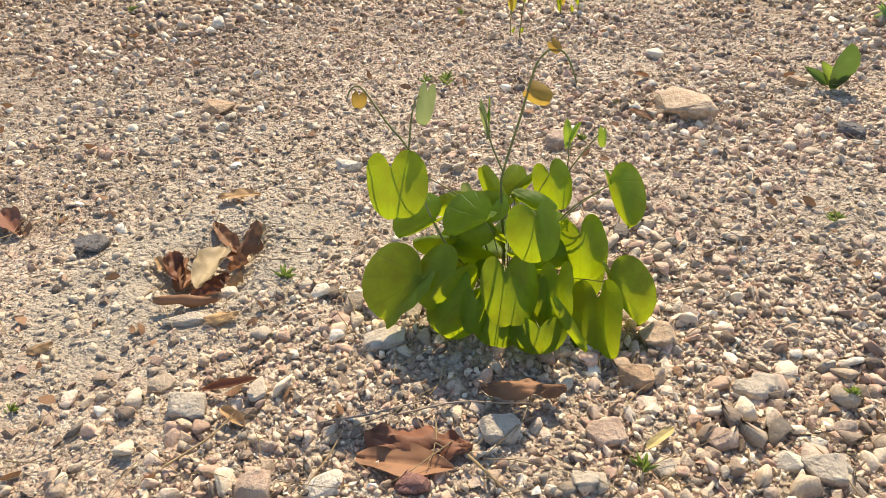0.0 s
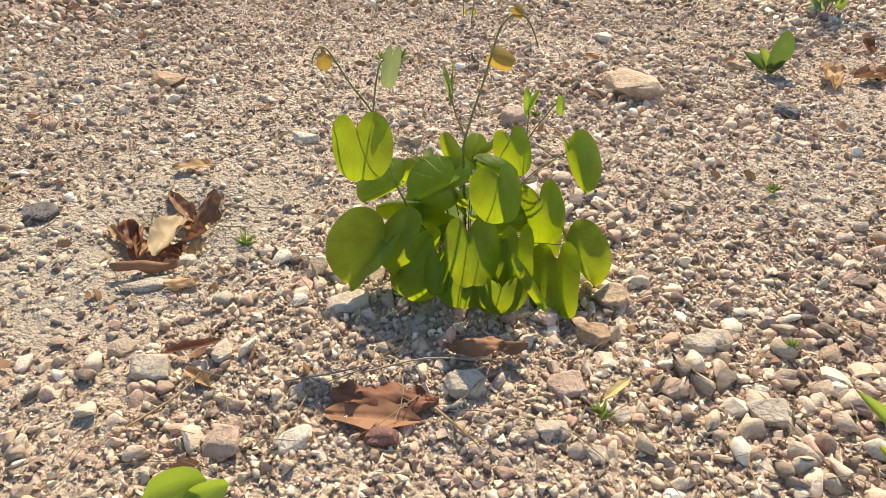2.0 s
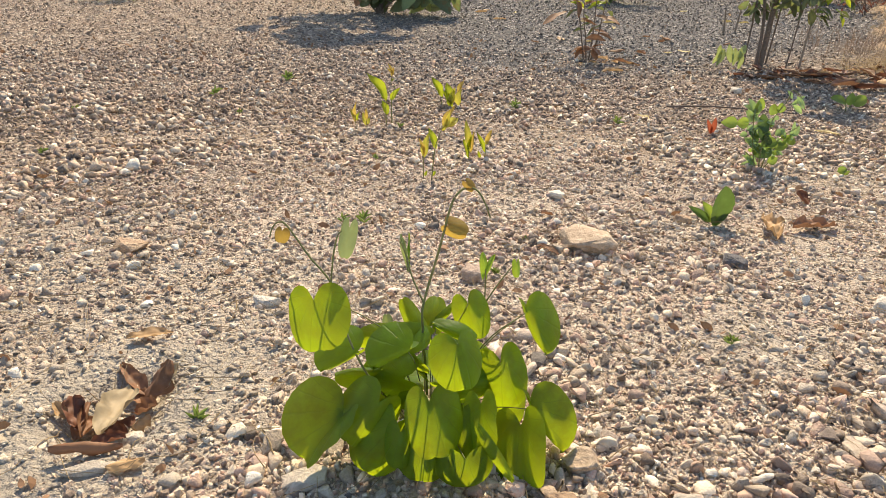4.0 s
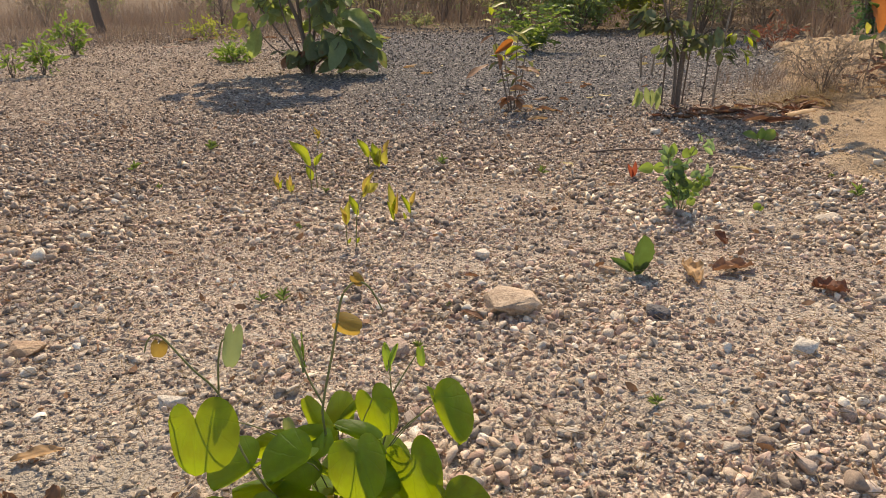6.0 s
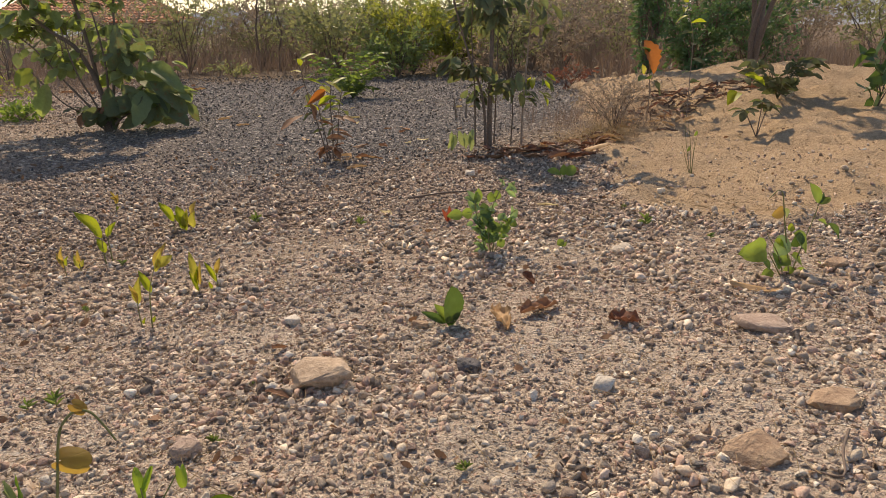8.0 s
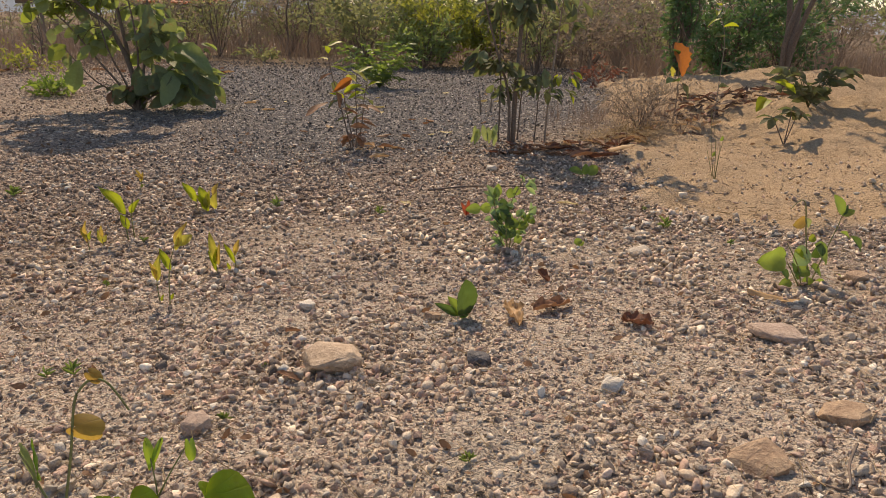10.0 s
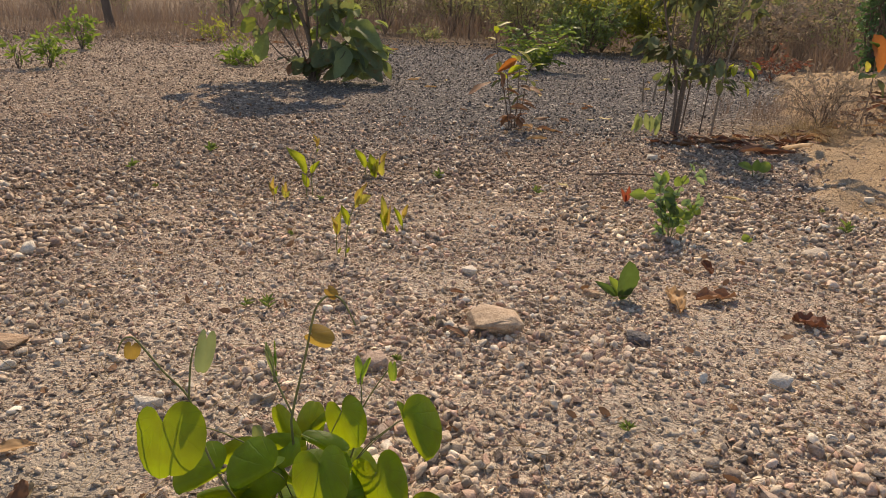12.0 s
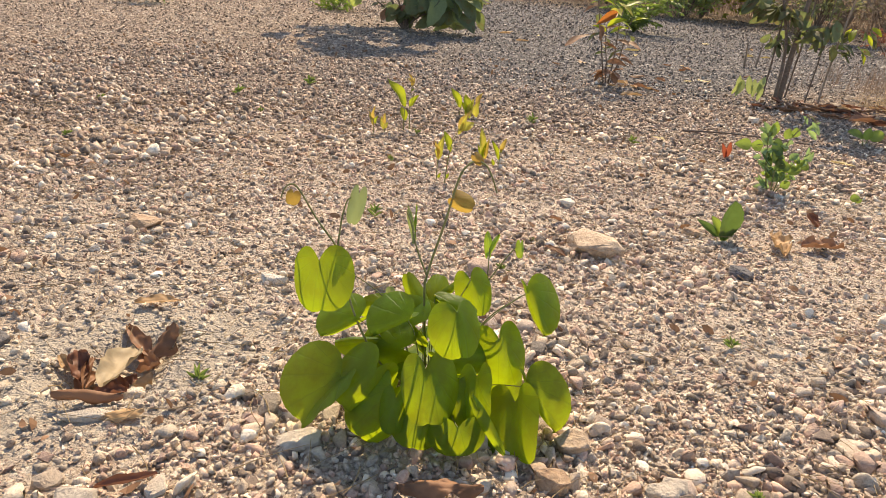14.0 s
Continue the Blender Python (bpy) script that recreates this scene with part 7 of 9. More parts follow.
blade(plant, (1.403, 2.166, -0.084), (1.373, 2.163, -0.068), 0.0193, LEAF_SILVER, 25)
blade(plant, (1.364, 2.166, 0.012), (1.335, 2.174, 0.013), 0.0191, LEAF_SILVER, 25)
blade(plant, (1.436, 2.166, -0.097), (1.461, 2.172, -0.091), 0.0246, LEAF_SILVER, -6)
blade(plant, (1.384, 2.166, -0.029), (1.391, 2.166, -0.043), 0.0220, LEAF_SILVER, 10)
blade(plant, (1.365, 2.166, 0.041), (1.373, 2.162, 0.064), 0.0159, LEAF_BRIGHT, -4)
blade(plant, (1.448, 2.166, -0.068), (1.429, 2.169, -0.033), 0.0241, LEAF_BRIGHT, -3)
blade(plant, (1.457, 2.166, 0.034), (1.448, 2.164, 0.019), 0.0221, LEAF_SILVER, -22)
blade(plant, (1.399, 2.166, -0.085), (1.408, 2.169, -0.061), 0.0178, LEAF_SILVER, -20)
blade(plant, (1.375, 2.166, -0.058), (1.403, 2.167, -0.053), 0.0187, LEAF_BRIGHT, -25)
blade(plant, (1.394, 2.166, -0.067), (1.347, 2.157, -0.042), 0.0182, LEAF_SILVER, 18)
blade(plant, (1.478, 2.166, -0.105), (1.475, 2.161, -0.125), 0.0150, LEAF_SILVER, -15)
blade(plant, (1.477, 2.166, -0.108), (1.501, 2.166, -0.093), 0.0226, LEAF_BRIGHT, 5)
blade(plant, (1.511, 2.166, -0.048), (1.474, 2.156, -0.011), 0.0231, LEAF_SILVER, 16)
blade(plant, (1.512, 2.166, -0.047), (1.485, 2.166, -0.037), 0.0194, LEAF_BRIGHT, -4)
blade(plant, (1.374, 2.166, 0.007), (1.349, 2.161, 0.037), 0.0158, LEAF_SILVER, 23)
blade(plant, (1.378, 2.166, -0.062), (1.401, 2.166, -0.084), 0.0213, LEAF_SILVER, 5)
blade(plant, (1.366, 2.166, 0.038), (1.389, 2.171, 0.026), 0.0220, LEAF_SILVER, 17)
blade(plant, (1.386, 2.166, -0.041), (1.355, 2.158, -0.013), 0.0173, LEAF_SILVER, -6)
blade(plant, (1.409, 2.166, -0.116), (1.395, 2.171, -0.082), 0.0200, LEAF_SILVER, 15)
plant = thing("round_leaf_sprout", 1.710, 2.082, "single yellow-green round leaf on a tiny stalk", "sprout")
stem(plant, [(1.714, 2.086, -0.165), (1.701, 2.079, -0.142)], 0.0021, 0.0014, STEM_GREEN)
blade(plant, (1.683, 2.082, -0.145), (1.715, 2.077, -0.133), 0.0308, LEAF_BRIGHT, 1, blunt=0.6)
blade(plant, (1.713, 2.082, -0.158), (1.725, 2.076, -0.139), 0.0118, LEAF_BRIGHT, -1)
plant = thing("round_leaf_sprout", 2.617, 3.291, "low sprout with two round green leaves on grey gravel", "sprout")
stem(plant, [(2.613, 3.291, -0.239), (2.602, 3.291, -0.197)], 0.0032, 0.0021, STEM_GREEN)
stem(plant, [(2.623, 3.293, -0.241), (2.634, 3.290, -0.193)], 0.0032, 0.0021, STEM_GREEN)
blade(plant, (2.602, 3.291, -0.196), (2.516, 3.305, -0.163), 0.0631, LEAF_BRIGHT, 21, blunt=0.55)
blade(plant, (2.631, 3.291, -0.196), (2.717, 3.286, -0.163), 0.0631, LEAF_BRIGHT, 10, blunt=0.55)
blade(plant, (2.619, 3.291, -0.205), (2.619, 3.286, -0.136), 0.0491, LEAF_BRIGHT, -14)
plant = thing("leafy_plant", 2.060, 1.391, "bilobed green plant with a bent bare stem near sand", "plant")
stem(plant, [(2.083, 1.390, -0.110), (2.060, 1.390, -0.034), (2.019, 1.389, 0.082), (2.002, 1.393, 0.157), (1.979, 1.391, 0.177), (1.958, 1.389, 0.173), (1.932, 1.388, 0.156)], 0.0025, 0.0012, STEM_GREEN)
stem(plant, [(2.098, 1.393, -0.114), (2.142, 1.392, 0.005), (2.172, 1.393, 0.074), (2.177, 1.390, 0.111)], 0.0025, 0.0012, STEM_GREEN)
stem(plant, [(2.042, 1.391, -0.107), (2.002, 1.388, -0.061), (1.973, 1.393, -0.021)], 0.0025, 0.0012, STEM_GREEN)
stem(plant, [(2.050, 1.387, -0.107), (2.020, 1.391, -0.037), (1.953, 1.393, 0.045)], 0.0025, 0.0012, STEM_GREEN)
blade(plant, (1.954, 1.391, 0.008), (1.862, 1.400, -0.012), 0.0737, LEAF_BRIGHT, -19, blunt=0.5, fold=0.6, wave=0.1)
blade(plant, (1.997, 1.391, -0.080), (1.953, 1.386, -0.105), 0.0328, LEAF_BRIGHT, 13, blunt=0.5)
blade(plant, (2.120, 1.391, -0.102), (2.189, 1.399, -0.140), 0.0328, LEAF_BRIGHT, 16, blunt=0.5)
blade(plant, (2.045, 1.391, -0.014), (1.985, 1.382, 0.020), 0.0328, LEAF_LIME, 14, blunt=0.5)
blade(plant, (2.047, 1.391, 0.041), (2.084, 1.397, 0.052), 0.0246, LEAF_LIME, 3, blunt=0.5)
blade(plant, (2.095, 1.391, -0.088), (2.070, 1.390, -0.121), 0.0369, LEAF_BRIGHT, 21, blunt=0.5)
blade(plant, (2.015, 1.391, -0.037), (2.044, 1.397, 0.025), 0.0614, LEAF_SILVER, -2, blunt=0.5)
blade(plant, (2.077, 1.391, 0.026), (2.137, 1.369, -0.040), 0.0696, LEAF_BRIGHT, -13, blunt=0.5)
blade(plant, (2.114, 1.391, 0.024), (2.081, 1.388, -0.018), 0.0491, LEAF_GREEN, -19, blunt=0.5)
blade(plant, (2.075, 1.391, -0.052), (2.021, 1.387, -0.061), 0.0450, LEAF_BRIGHT, -6, blunt=0.5)
blade(plant, (2.085, 1.391, -0.050), (2.138, 1.380, -0.086), 0.0491, LEAF_BRIGHT, -20, blunt=0.5)
blade(plant, (2.182, 1.391, 0.110), (2.145, 1.404, 0.177), 0.0389, LEAF_BRIGHT, -12)
blade(plant, (2.180, 1.391, 0.107), (2.226, 1.384, 0.126), 0.0246, LEAF_BRIGHT, -22)
blade(plant, (2.179, 1.391, 0.110), (2.217, 1.402, 0.140), 0.0164, LEAF_GREEN, 16)
blade(plant, (2.009, 1.391, 0.114), (1.957, 1.383, 0.102), 0.0369, LEAF_GOLD, -25, blunt=0.5)
blade(plant, (2.014, 1.391, 0.117), (2.026, 1.383, 0.086), 0.0287, LEAF_GREY, -7)
blade(plant, (2.186, 1.391, 0.054), (2.273, 1.403, 0.020), 0.0184, LEAF_BRIGHT, -11)
blade(plant, (2.241, 1.391, 0.035), (2.357, 1.405, -0.039), 0.0287, LEAF_GREEN, 7)
blade(plant, (2.030, 1.391, -0.124), (2.107, 1.389, -0.151), 0.0328, LEAF_BRIGHT, 24)
blade(plant, (2.227, 1.391, -0.095), (2.246, 1.399, -0.140), 0.0266, LEAF_BRIGHT, -5, blunt=0.5)
blade(plant, (1.989, 1.391, -0.079), (1.958, 1.398, -0.039), 0.0328, LEAF_GREEN, 9)
blade(plant, (2.037, 1.391, -0.087), (2.010, 1.400, -0.029), 0.0369, LEAF_GREEN, 4)
plant = thing("bare_twigs", 3.340, 2.975, "thin leafless upright twigs rising from sand", "twigs")
stem(plant, [(3.332, 2.972, -0.219), (3.271, 2.972, -0.006), (3.238, 2.978, 0.192)], 0.0018, 0.0009, STEM_GREEN)
stem(plant, [(3.336, 2.972, -0.220), (3.312, 2.971, -0.043), (3.279, 2.979, 0.108)], 0.0018, 0.0009, STEM_GREEN)
stem(plant, [(3.347, 2.973, -0.221), (3.353, 2.978, -0.082), (3.364, 2.972, 0.036)], 0.0018, 0.0009, STEM_GREEN)
stem(plant, [(3.330, 2.975, -0.220), (3.279, 2.973, -0.108), (3.244, 2.978, -0.021)], 0.0018, 0.0009, STEM_GREEN)
stem(plant, [(3.345, 2.976, -0.222), (3.347, 2.976, -0.115), (3.350, 2.977, -0.014)], 0.0018, 0.0009, STEM_GREEN)
blade(plant, (3.294, 2.975, -0.076), (3.325, 2.983, -0.046), 0.0186, LEAF_BRIGHT, -3)
blade(plant, (3.339, 2.975, 0.014), (3.359, 2.973, 0.046), 0.0223, LEAF_BRIGHT, 17)
plant = thing("weed", 0.007, 1.660, "tiny feathery green weed on the gravel", "weed", "small green weeds")
stem(plant, [(0.007, 1.663, -0.133), (0.011, 1.664, -0.100)], 0.0014, 0.0009, STEM_GREEN)
blade(plant, (0.008, 1.660, -0.113), (-0.012, 1.661, -0.105), 0.0064, LEAF_WEED, 20)
blade(plant, (0.008, 1.660, -0.126), (-0.015, 1.661, -0.105), 0.0064, LEAF_WEED, 1)
blade(plant, (0.008, 1.660, -0.115), (-0.006, 1.658, -0.092), 0.0064, LEAF_WEED, -13)
blade(plant, (0.008, 1.660, -0.120), (-0.002, 1.665, -0.100), 0.0064, LEAF_WEED, 1)
blade(plant, (0.008, 1.660, -0.115), (0.004, 1.660, -0.088), 0.0064, LEAF_WEED, 24)
blade(plant, (0.008, 1.660, -0.118), (0.017, 1.666, -0.093), 0.0064, LEAF_WEED, 5)
blade(plant, (0.008, 1.660, -0.110), (0.020, 1.666, -0.091), 0.0064, LEAF_WEED, -23)
blade(plant, (0.008, 1.660, -0.128), (0.027, 1.657, -0.110), 0.0064, LEAF_WEED, -24)
blade(plant, (0.008, 1.660, -0.111), (0.028, 1.656, -0.099), 0.0064, LEAF_WEED, -19)
plant = thing("weed", -0.049, 1.678, "tiny feathery green weed on the gravel", "weed", "small green weeds")
stem(plant, [(-0.049, 1.676, -0.133), (-0.045, 1.682, -0.111)], 0.0014, 0.0009, STEM_GREEN)
blade(plant, (-0.049, 1.678, -0.125), (-0.064, 1.676, -0.121), 0.0046, LEAF_WEED, -24)
blade(plant, (-0.049, 1.678, -0.130), (-0.065, 1.678, -0.120), 0.0046, LEAF_WEED, -3)
blade(plant, (-0.049, 1.678, -0.132), (-0.061, 1.681, -0.119), 0.0046, LEAF_WEED, -6)
blade(plant, (-0.049, 1.678, -0.121), (-0.053, 1.680, -0.107), 0.0046, LEAF_WEED, 8)
blade(plant, (-0.049, 1.678, -0.119), (-0.050, 1.674, -0.099), 0.0046, LEAF_WEED, -17)
blade(plant, (-0.049, 1.678, -0.125), (-0.044, 1.679, -0.111), 0.0046, LEAF_WEED, -16)
blade(plant, (-0.049, 1.678, -0.127), (-0.037, 1.678, -0.115), 0.0046, LEAF_WEED, -15)
blade(plant, (-0.049, 1.678, -0.119), (-0.030, 1.683, -0.110), 0.0046, LEAF_WEED, -25)
blade(plant, (-0.049, 1.678, -0.126), (-0.026, 1.674, -0.115), 0.0046, LEAF_WEED, 24)
plant = thing("weed", 0.664, 0.965, "tiny feathery green weed on the gravel", "weed", "small green weeds")
stem(plant, [(0.666, 0.967, -0.079), (0.658, 0.964, -0.053)], 0.0010, 0.0007, STEM_GREEN)
blade(plant, (0.661, 0.965, -0.062), (0.642, 0.962, -0.051), 0.0044, LEAF_WEED, -24)
blade(plant, (0.663, 0.965, -0.069), (0.642, 0.962, -0.055), 0.0044, LEAF_WEED, -24)
blade(plant, (0.662, 0.965, -0.063), (0.648, 0.965, -0.050), 0.0044, LEAF_WEED, -22)
blade(plant, (0.662, 0.965, -0.065), (0.657, 0.969, -0.047), 0.0044, LEAF_WEED, 4)
blade(plant, (0.662, 0.965, -0.067), (0.658, 0.965, -0.050), 0.0044, LEAF_WEED, 17)
blade(plant, (0.664, 0.965, -0.071), (0.667, 0.967, -0.053), 0.0044, LEAF_WEED, 13)
blade(plant, (0.661, 0.965, -0.062), (0.664, 0.965, -0.049), 0.0044, LEAF_WEED, -2)
blade(plant, (0.663, 0.965, -0.068), (0.674, 0.965, -0.053), 0.0044, LEAF_WEED, -15)
blade(plant, (0.662, 0.965, -0.064), (0.680, 0.963, -0.059), 0.0044, LEAF_WEED, -21)
plant = thing("weed", -0.240, 0.819, "tiny feathery green weed on the gravel", "weed", "small green weeds")
stem(plant, [(-0.241, 0.822, -0.071), (-0.237, 0.823, -0.045)], 0.0008, 0.0005, STEM_GREEN)
blade(plant, (-0.239, 0.819, -0.058), (-0.257, 0.821, -0.046), 0.0046, LEAF_WEED, -13)
blade(plant, (-0.239, 0.819, -0.060), (-0.249, 0.817, -0.046), 0.0046, LEAF_WEED, -3)
blade(plant, (-0.238, 0.819, -0.052), (-0.242, 0.816, -0.031), 0.0046, LEAF_WEED, -1)
blade(plant, (-0.239, 0.819, -0.059), (-0.244, 0.823, -0.044), 0.0046, LEAF_WEED, 0)
blade(plant, (-0.238, 0.819, -0.054), (-0.235, 0.817, -0.028), 0.0046, LEAF_WEED, -8)
blade(plant, (-0.240, 0.819, -0.067), (-0.228, 0.816, -0.046), 0.0046, LEAF_WEED, -23)
blade(plant, (-0.239, 0.819, -0.059), (-0.227, 0.823, -0.046), 0.0046, LEAF_WEED, -5)
blade(plant, (-0.238, 0.819, -0.052), (-0.222, 0.820, -0.039), 0.0046, LEAF_WEED, 10)
blade(plant, (-0.239, 0.819, -0.061), (-0.221, 0.817, -0.049), 0.0046, LEAF_WEED, -17)
plant = thing("weed", 0.218, 0.467, "tiny feathery green weed on the gravel", "weed", "small green weeds")
stem(plant, [(0.216, 0.463, -0.035), (0.213, 0.466, -0.012)], 0.0006, 0.0004, STEM_GREEN)
blade(plant, (0.216, 0.467, -0.024), (0.199, 0.464, -0.012), 0.0038, LEAF_WEED, 15)
blade(plant, (0.216, 0.467, -0.027), (0.197, 0.464, -0.004), 0.0038, LEAF_WEED, -13)
blade(plant, (0.216, 0.467, -0.029), (0.208, 0.468, -0.014), 0.0038, LEAF_WEED, -17)
blade(plant, (0.216, 0.467, -0.024), (0.206, 0.470, -0.005), 0.0038, LEAF_WEED, -22)
blade(plant, (0.216, 0.467, -0.028), (0.216, 0.467, -0.001), 0.0038, LEAF_WEED, -16)
blade(plant, (0.217, 0.467, -0.032), (0.218, 0.467, -0.006), 0.0038, LEAF_WEED, -1)
blade(plant, (0.218, 0.467, -0.037), (0.223, 0.469, -0.020), 0.0038, LEAF_WEED, 2)
blade(plant, (0.218, 0.467, -0.037), (0.226, 0.466, -0.025), 0.0038, LEAF_WEED, -24)
blade(plant, (0.217, 0.467, -0.031), (0.232, 0.465, -0.022), 0.0038, LEAF_WEED, -17)
plant = thing("weed", 2.222, 2.173, "tiny feathery green weed on the gravel", "weed", "small green weeds")
stem(plant, [(2.224, 2.175, -0.173), (2.215, 2.175, -0.123)], 0.0023, 0.0015, STEM_GREEN)
blade(plant, (2.220, 2.173, -0.158), (2.169, 2.169, -0.141), 0.0100, LEAF_WEED, -15)
blade(plant, (2.218, 2.173, -0.141), (2.174, 2.169, -0.104), 0.0100, LEAF_WEED, -13)
blade(plant, (2.221, 2.173, -0.165), (2.175, 2.166, -0.132), 0.0100, LEAF_WEED, 13)
blade(plant, (2.220, 2.173, -0.153), (2.211, 2.180, -0.126), 0.0100, LEAF_WEED, 1)
blade(plant, (2.219, 2.173, -0.144), (2.224, 2.175, -0.116), 0.0100, LEAF_WEED, -14)
blade(plant, (2.220, 2.173, -0.153), (2.224, 2.164, -0.111), 0.0100, LEAF_WEED, -25)
blade(plant, (2.220, 2.173, -0.157), (2.246, 2.166, -0.131), 0.0100, LEAF_WEED, -18)
blade(plant, (2.221, 2.173, -0.165), (2.263, 2.179, -0.150), 0.0100, LEAF_WEED, 11)
blade(plant, (2.219, 2.173, -0.146), (2.268, 2.177, -0.140), 0.0100, LEAF_WEED, 8)
plant = thing("weed", 2.247, 1.844, "tiny feathery green weed on the gravel", "weed", "small green weeds")
stem(plant, [(2.245, 1.843, -0.146), (2.242, 1.846, -0.122)], 0.0022, 0.0014, STEM_GREEN)
blade(plant, (2.245, 1.844, -0.137), (2.218, 1.841, -0.125), 0.0050, LEAF_WEED, 14)
blade(plant, (2.245, 1.844, -0.135), (2.224, 1.844, -0.121), 0.0050, LEAF_WEED, 3)
blade(plant, (2.245, 1.844, -0.136), (2.230, 1.849, -0.121), 0.0050, LEAF_WEED, -22)
blade(plant, (2.244, 1.844, -0.134), (2.229, 1.840, -0.111), 0.0050, LEAF_WEED, 2)
blade(plant, (2.245, 1.844, -0.139), (2.246, 1.845, -0.119), 0.0050, LEAF_WEED, 14)
blade(plant, (2.244, 1.844, -0.130), (2.253, 1.847, -0.116), 0.0050, LEAF_WEED, -22)
blade(plant, (2.245, 1.844, -0.135), (2.251, 1.842, -0.122), 0.0050, LEAF_WEED, -1)
blade(plant, (2.244, 1.844, -0.133), (2.265, 1.842, -0.119), 0.0050, LEAF_WEED, -21)
blade(plant, (2.246, 1.844, -0.140), (2.267, 1.843, -0.134), 0.0050, LEAF_WEED, -12)
plant = thing("weed", 0.798, 3.335, "tiny feathery green weed on the gravel", "weed", "small green weeds")
stem(plant, [(0.799, 3.337, -0.248), (0.805, 3.333, -0.200)], 0.0026, 0.0017, STEM_GREEN)
blade(plant, (0.799, 3.335, -0.241), (0.760, 3.332, -0.227), 0.0096, LEAF_WEED, 12)
blade(plant, (0.800, 3.335, -0.229), (0.775, 3.328, -0.199), 0.0096, LEAF_WEED, -1)
blade(plant, (0.800, 3.335, -0.234), (0.775, 3.330, -0.205), 0.0096, LEAF_WEED, -17)
blade(plant, (0.800, 3.335, -0.225), (0.791, 3.344, -0.183), 0.0096, LEAF_WEED, -7)
blade(plant, (0.799, 3.335, -0.235), (0.797, 3.336, -0.199), 0.0096, LEAF_WEED, -18)
blade(plant, (0.799, 3.335, -0.245), (0.805, 3.340, -0.218), 0.0096, LEAF_WEED, 13)
blade(plant, (0.800, 3.335, -0.232), (0.826, 3.341, -0.214), 0.0096, LEAF_WEED, 2)
blade(plant, (0.801, 3.335, -0.224), (0.822, 3.328, -0.205), 0.0096, LEAF_WEED, -3)
blade(plant, (0.800, 3.335, -0.234), (0.835, 3.333, -0.222), 0.0096, LEAF_WEED, 6)
plant = thing("weed", 1.202, 2.964, "tiny feathery green weed on the gravel", "weed", "small green weeds")
stem(plant, [(1.200, 2.961, -0.225), (1.203, 2.965, -0.189)], 0.0024, 0.0016, STEM_GREEN)
blade(plant, (1.202, 2.964, -0.217), (1.177, 2.958, -0.200), 0.0073, LEAF_WEED, 7)
blade(plant, (1.202, 2.964, -0.214), (1.176, 2.964, -0.193), 0.0073, LEAF_WEED, 11)
blade(plant, (1.202, 2.964, -0.214), (1.187, 2.969, -0.186), 0.0073, LEAF_WEED, -14)
blade(plant, (1.202, 2.964, -0.208), (1.184, 2.959, -0.172), 0.0073, LEAF_WEED, 5)
blade(plant, (1.203, 2.964, -0.207), (1.200, 2.968, -0.180), 0.0073, LEAF_WEED, 9)
blade(plant, (1.202, 2.964, -0.223), (1.214, 2.963, -0.205), 0.0073, LEAF_WEED, -3)
blade(plant, (1.203, 2.964, -0.204), (1.224, 2.971, -0.185), 0.0073, LEAF_WEED, 17)
blade(plant, (1.202, 2.964, -0.214), (1.231, 2.970, -0.206), 0.0073, LEAF_WEED, -11)
blade(plant, (1.202, 2.964, -0.219), (1.238, 2.958, -0.210), 0.0073, LEAF_WEED, -6)
plant = thing("weed", -0.423, 4.061, "tiny feathery green weed on the gravel", "weed", "small green weeds")
stem(plant, [(-0.424, 4.063, -0.274), (-0.410, 4.059, -0.220)], 0.0032, 0.0021, STEM_GREEN)
blade(plant, (-0.419, 4.061, -0.252), (-0.454, 4.057, -0.231), 0.0126, LEAF_WEED, -11)
blade(plant, (-0.421, 4.061, -0.260), (-0.446, 4.052, -0.229), 0.0126, LEAF_WEED, -9)
blade(plant, (-0.418, 4.061, -0.247), (-0.427, 4.057, -0.205), 0.0126, LEAF_WEED, -22)
blade(plant, (-0.418, 4.061, -0.247), (-0.422, 4.066, -0.208), 0.0126, LEAF_WEED, -4)
blade(plant, (-0.420, 4.061, -0.254), (-0.406, 4.067, -0.213), 0.0126, LEAF_WEED, -12)
blade(plant, (-0.422, 4.061, -0.267), (-0.401, 4.055, -0.236), 0.0126, LEAF_WEED, 3)
blade(plant, (-0.419, 4.061, -0.254), (-0.384, 4.051, -0.212), 0.0126, LEAF_WEED, -15)
blade(plant, (-0.418, 4.061, -0.246), (-0.383, 4.055, -0.229), 0.0126, LEAF_WEED, 19)
blade(plant, (-0.417, 4.061, -0.242), (-0.383, 4.054, -0.228), 0.0126, LEAF_WEED, 17)
plant = thing("weed", 0.293, 1.299, "tiny feathery green weed on the gravel", "weed", "small green weeds")
stem(plant, [(0.292, 1.298, -0.102), (0.294, 1.296, -0.077)], 0.0011, 0.0007, STEM_GREEN)
blade(plant, (0.294, 1.299, -0.092), (0.280, 1.297, -0.081), 0.0047, LEAF_WEED, 15)
blade(plant, (0.293, 1.299, -0.096), (0.281, 1.299, -0.079), 0.0047, LEAF_WEED, 3)
blade(plant, (0.293, 1.299, -0.096), (0.284, 1.298, -0.080), 0.0047, LEAF_WEED, -23)
blade(plant, (0.293, 1.299, -0.095), (0.287, 1.300, -0.076), 0.0047, LEAF_WEED, 15)
blade(plant, (0.294, 1.299, -0.094), (0.292, 1.297, -0.077), 0.0047, LEAF_WEED, -20)
blade(plant, (0.293, 1.299, -0.096), (0.300, 1.301, -0.081), 0.0047, LEAF_WEED, 10)
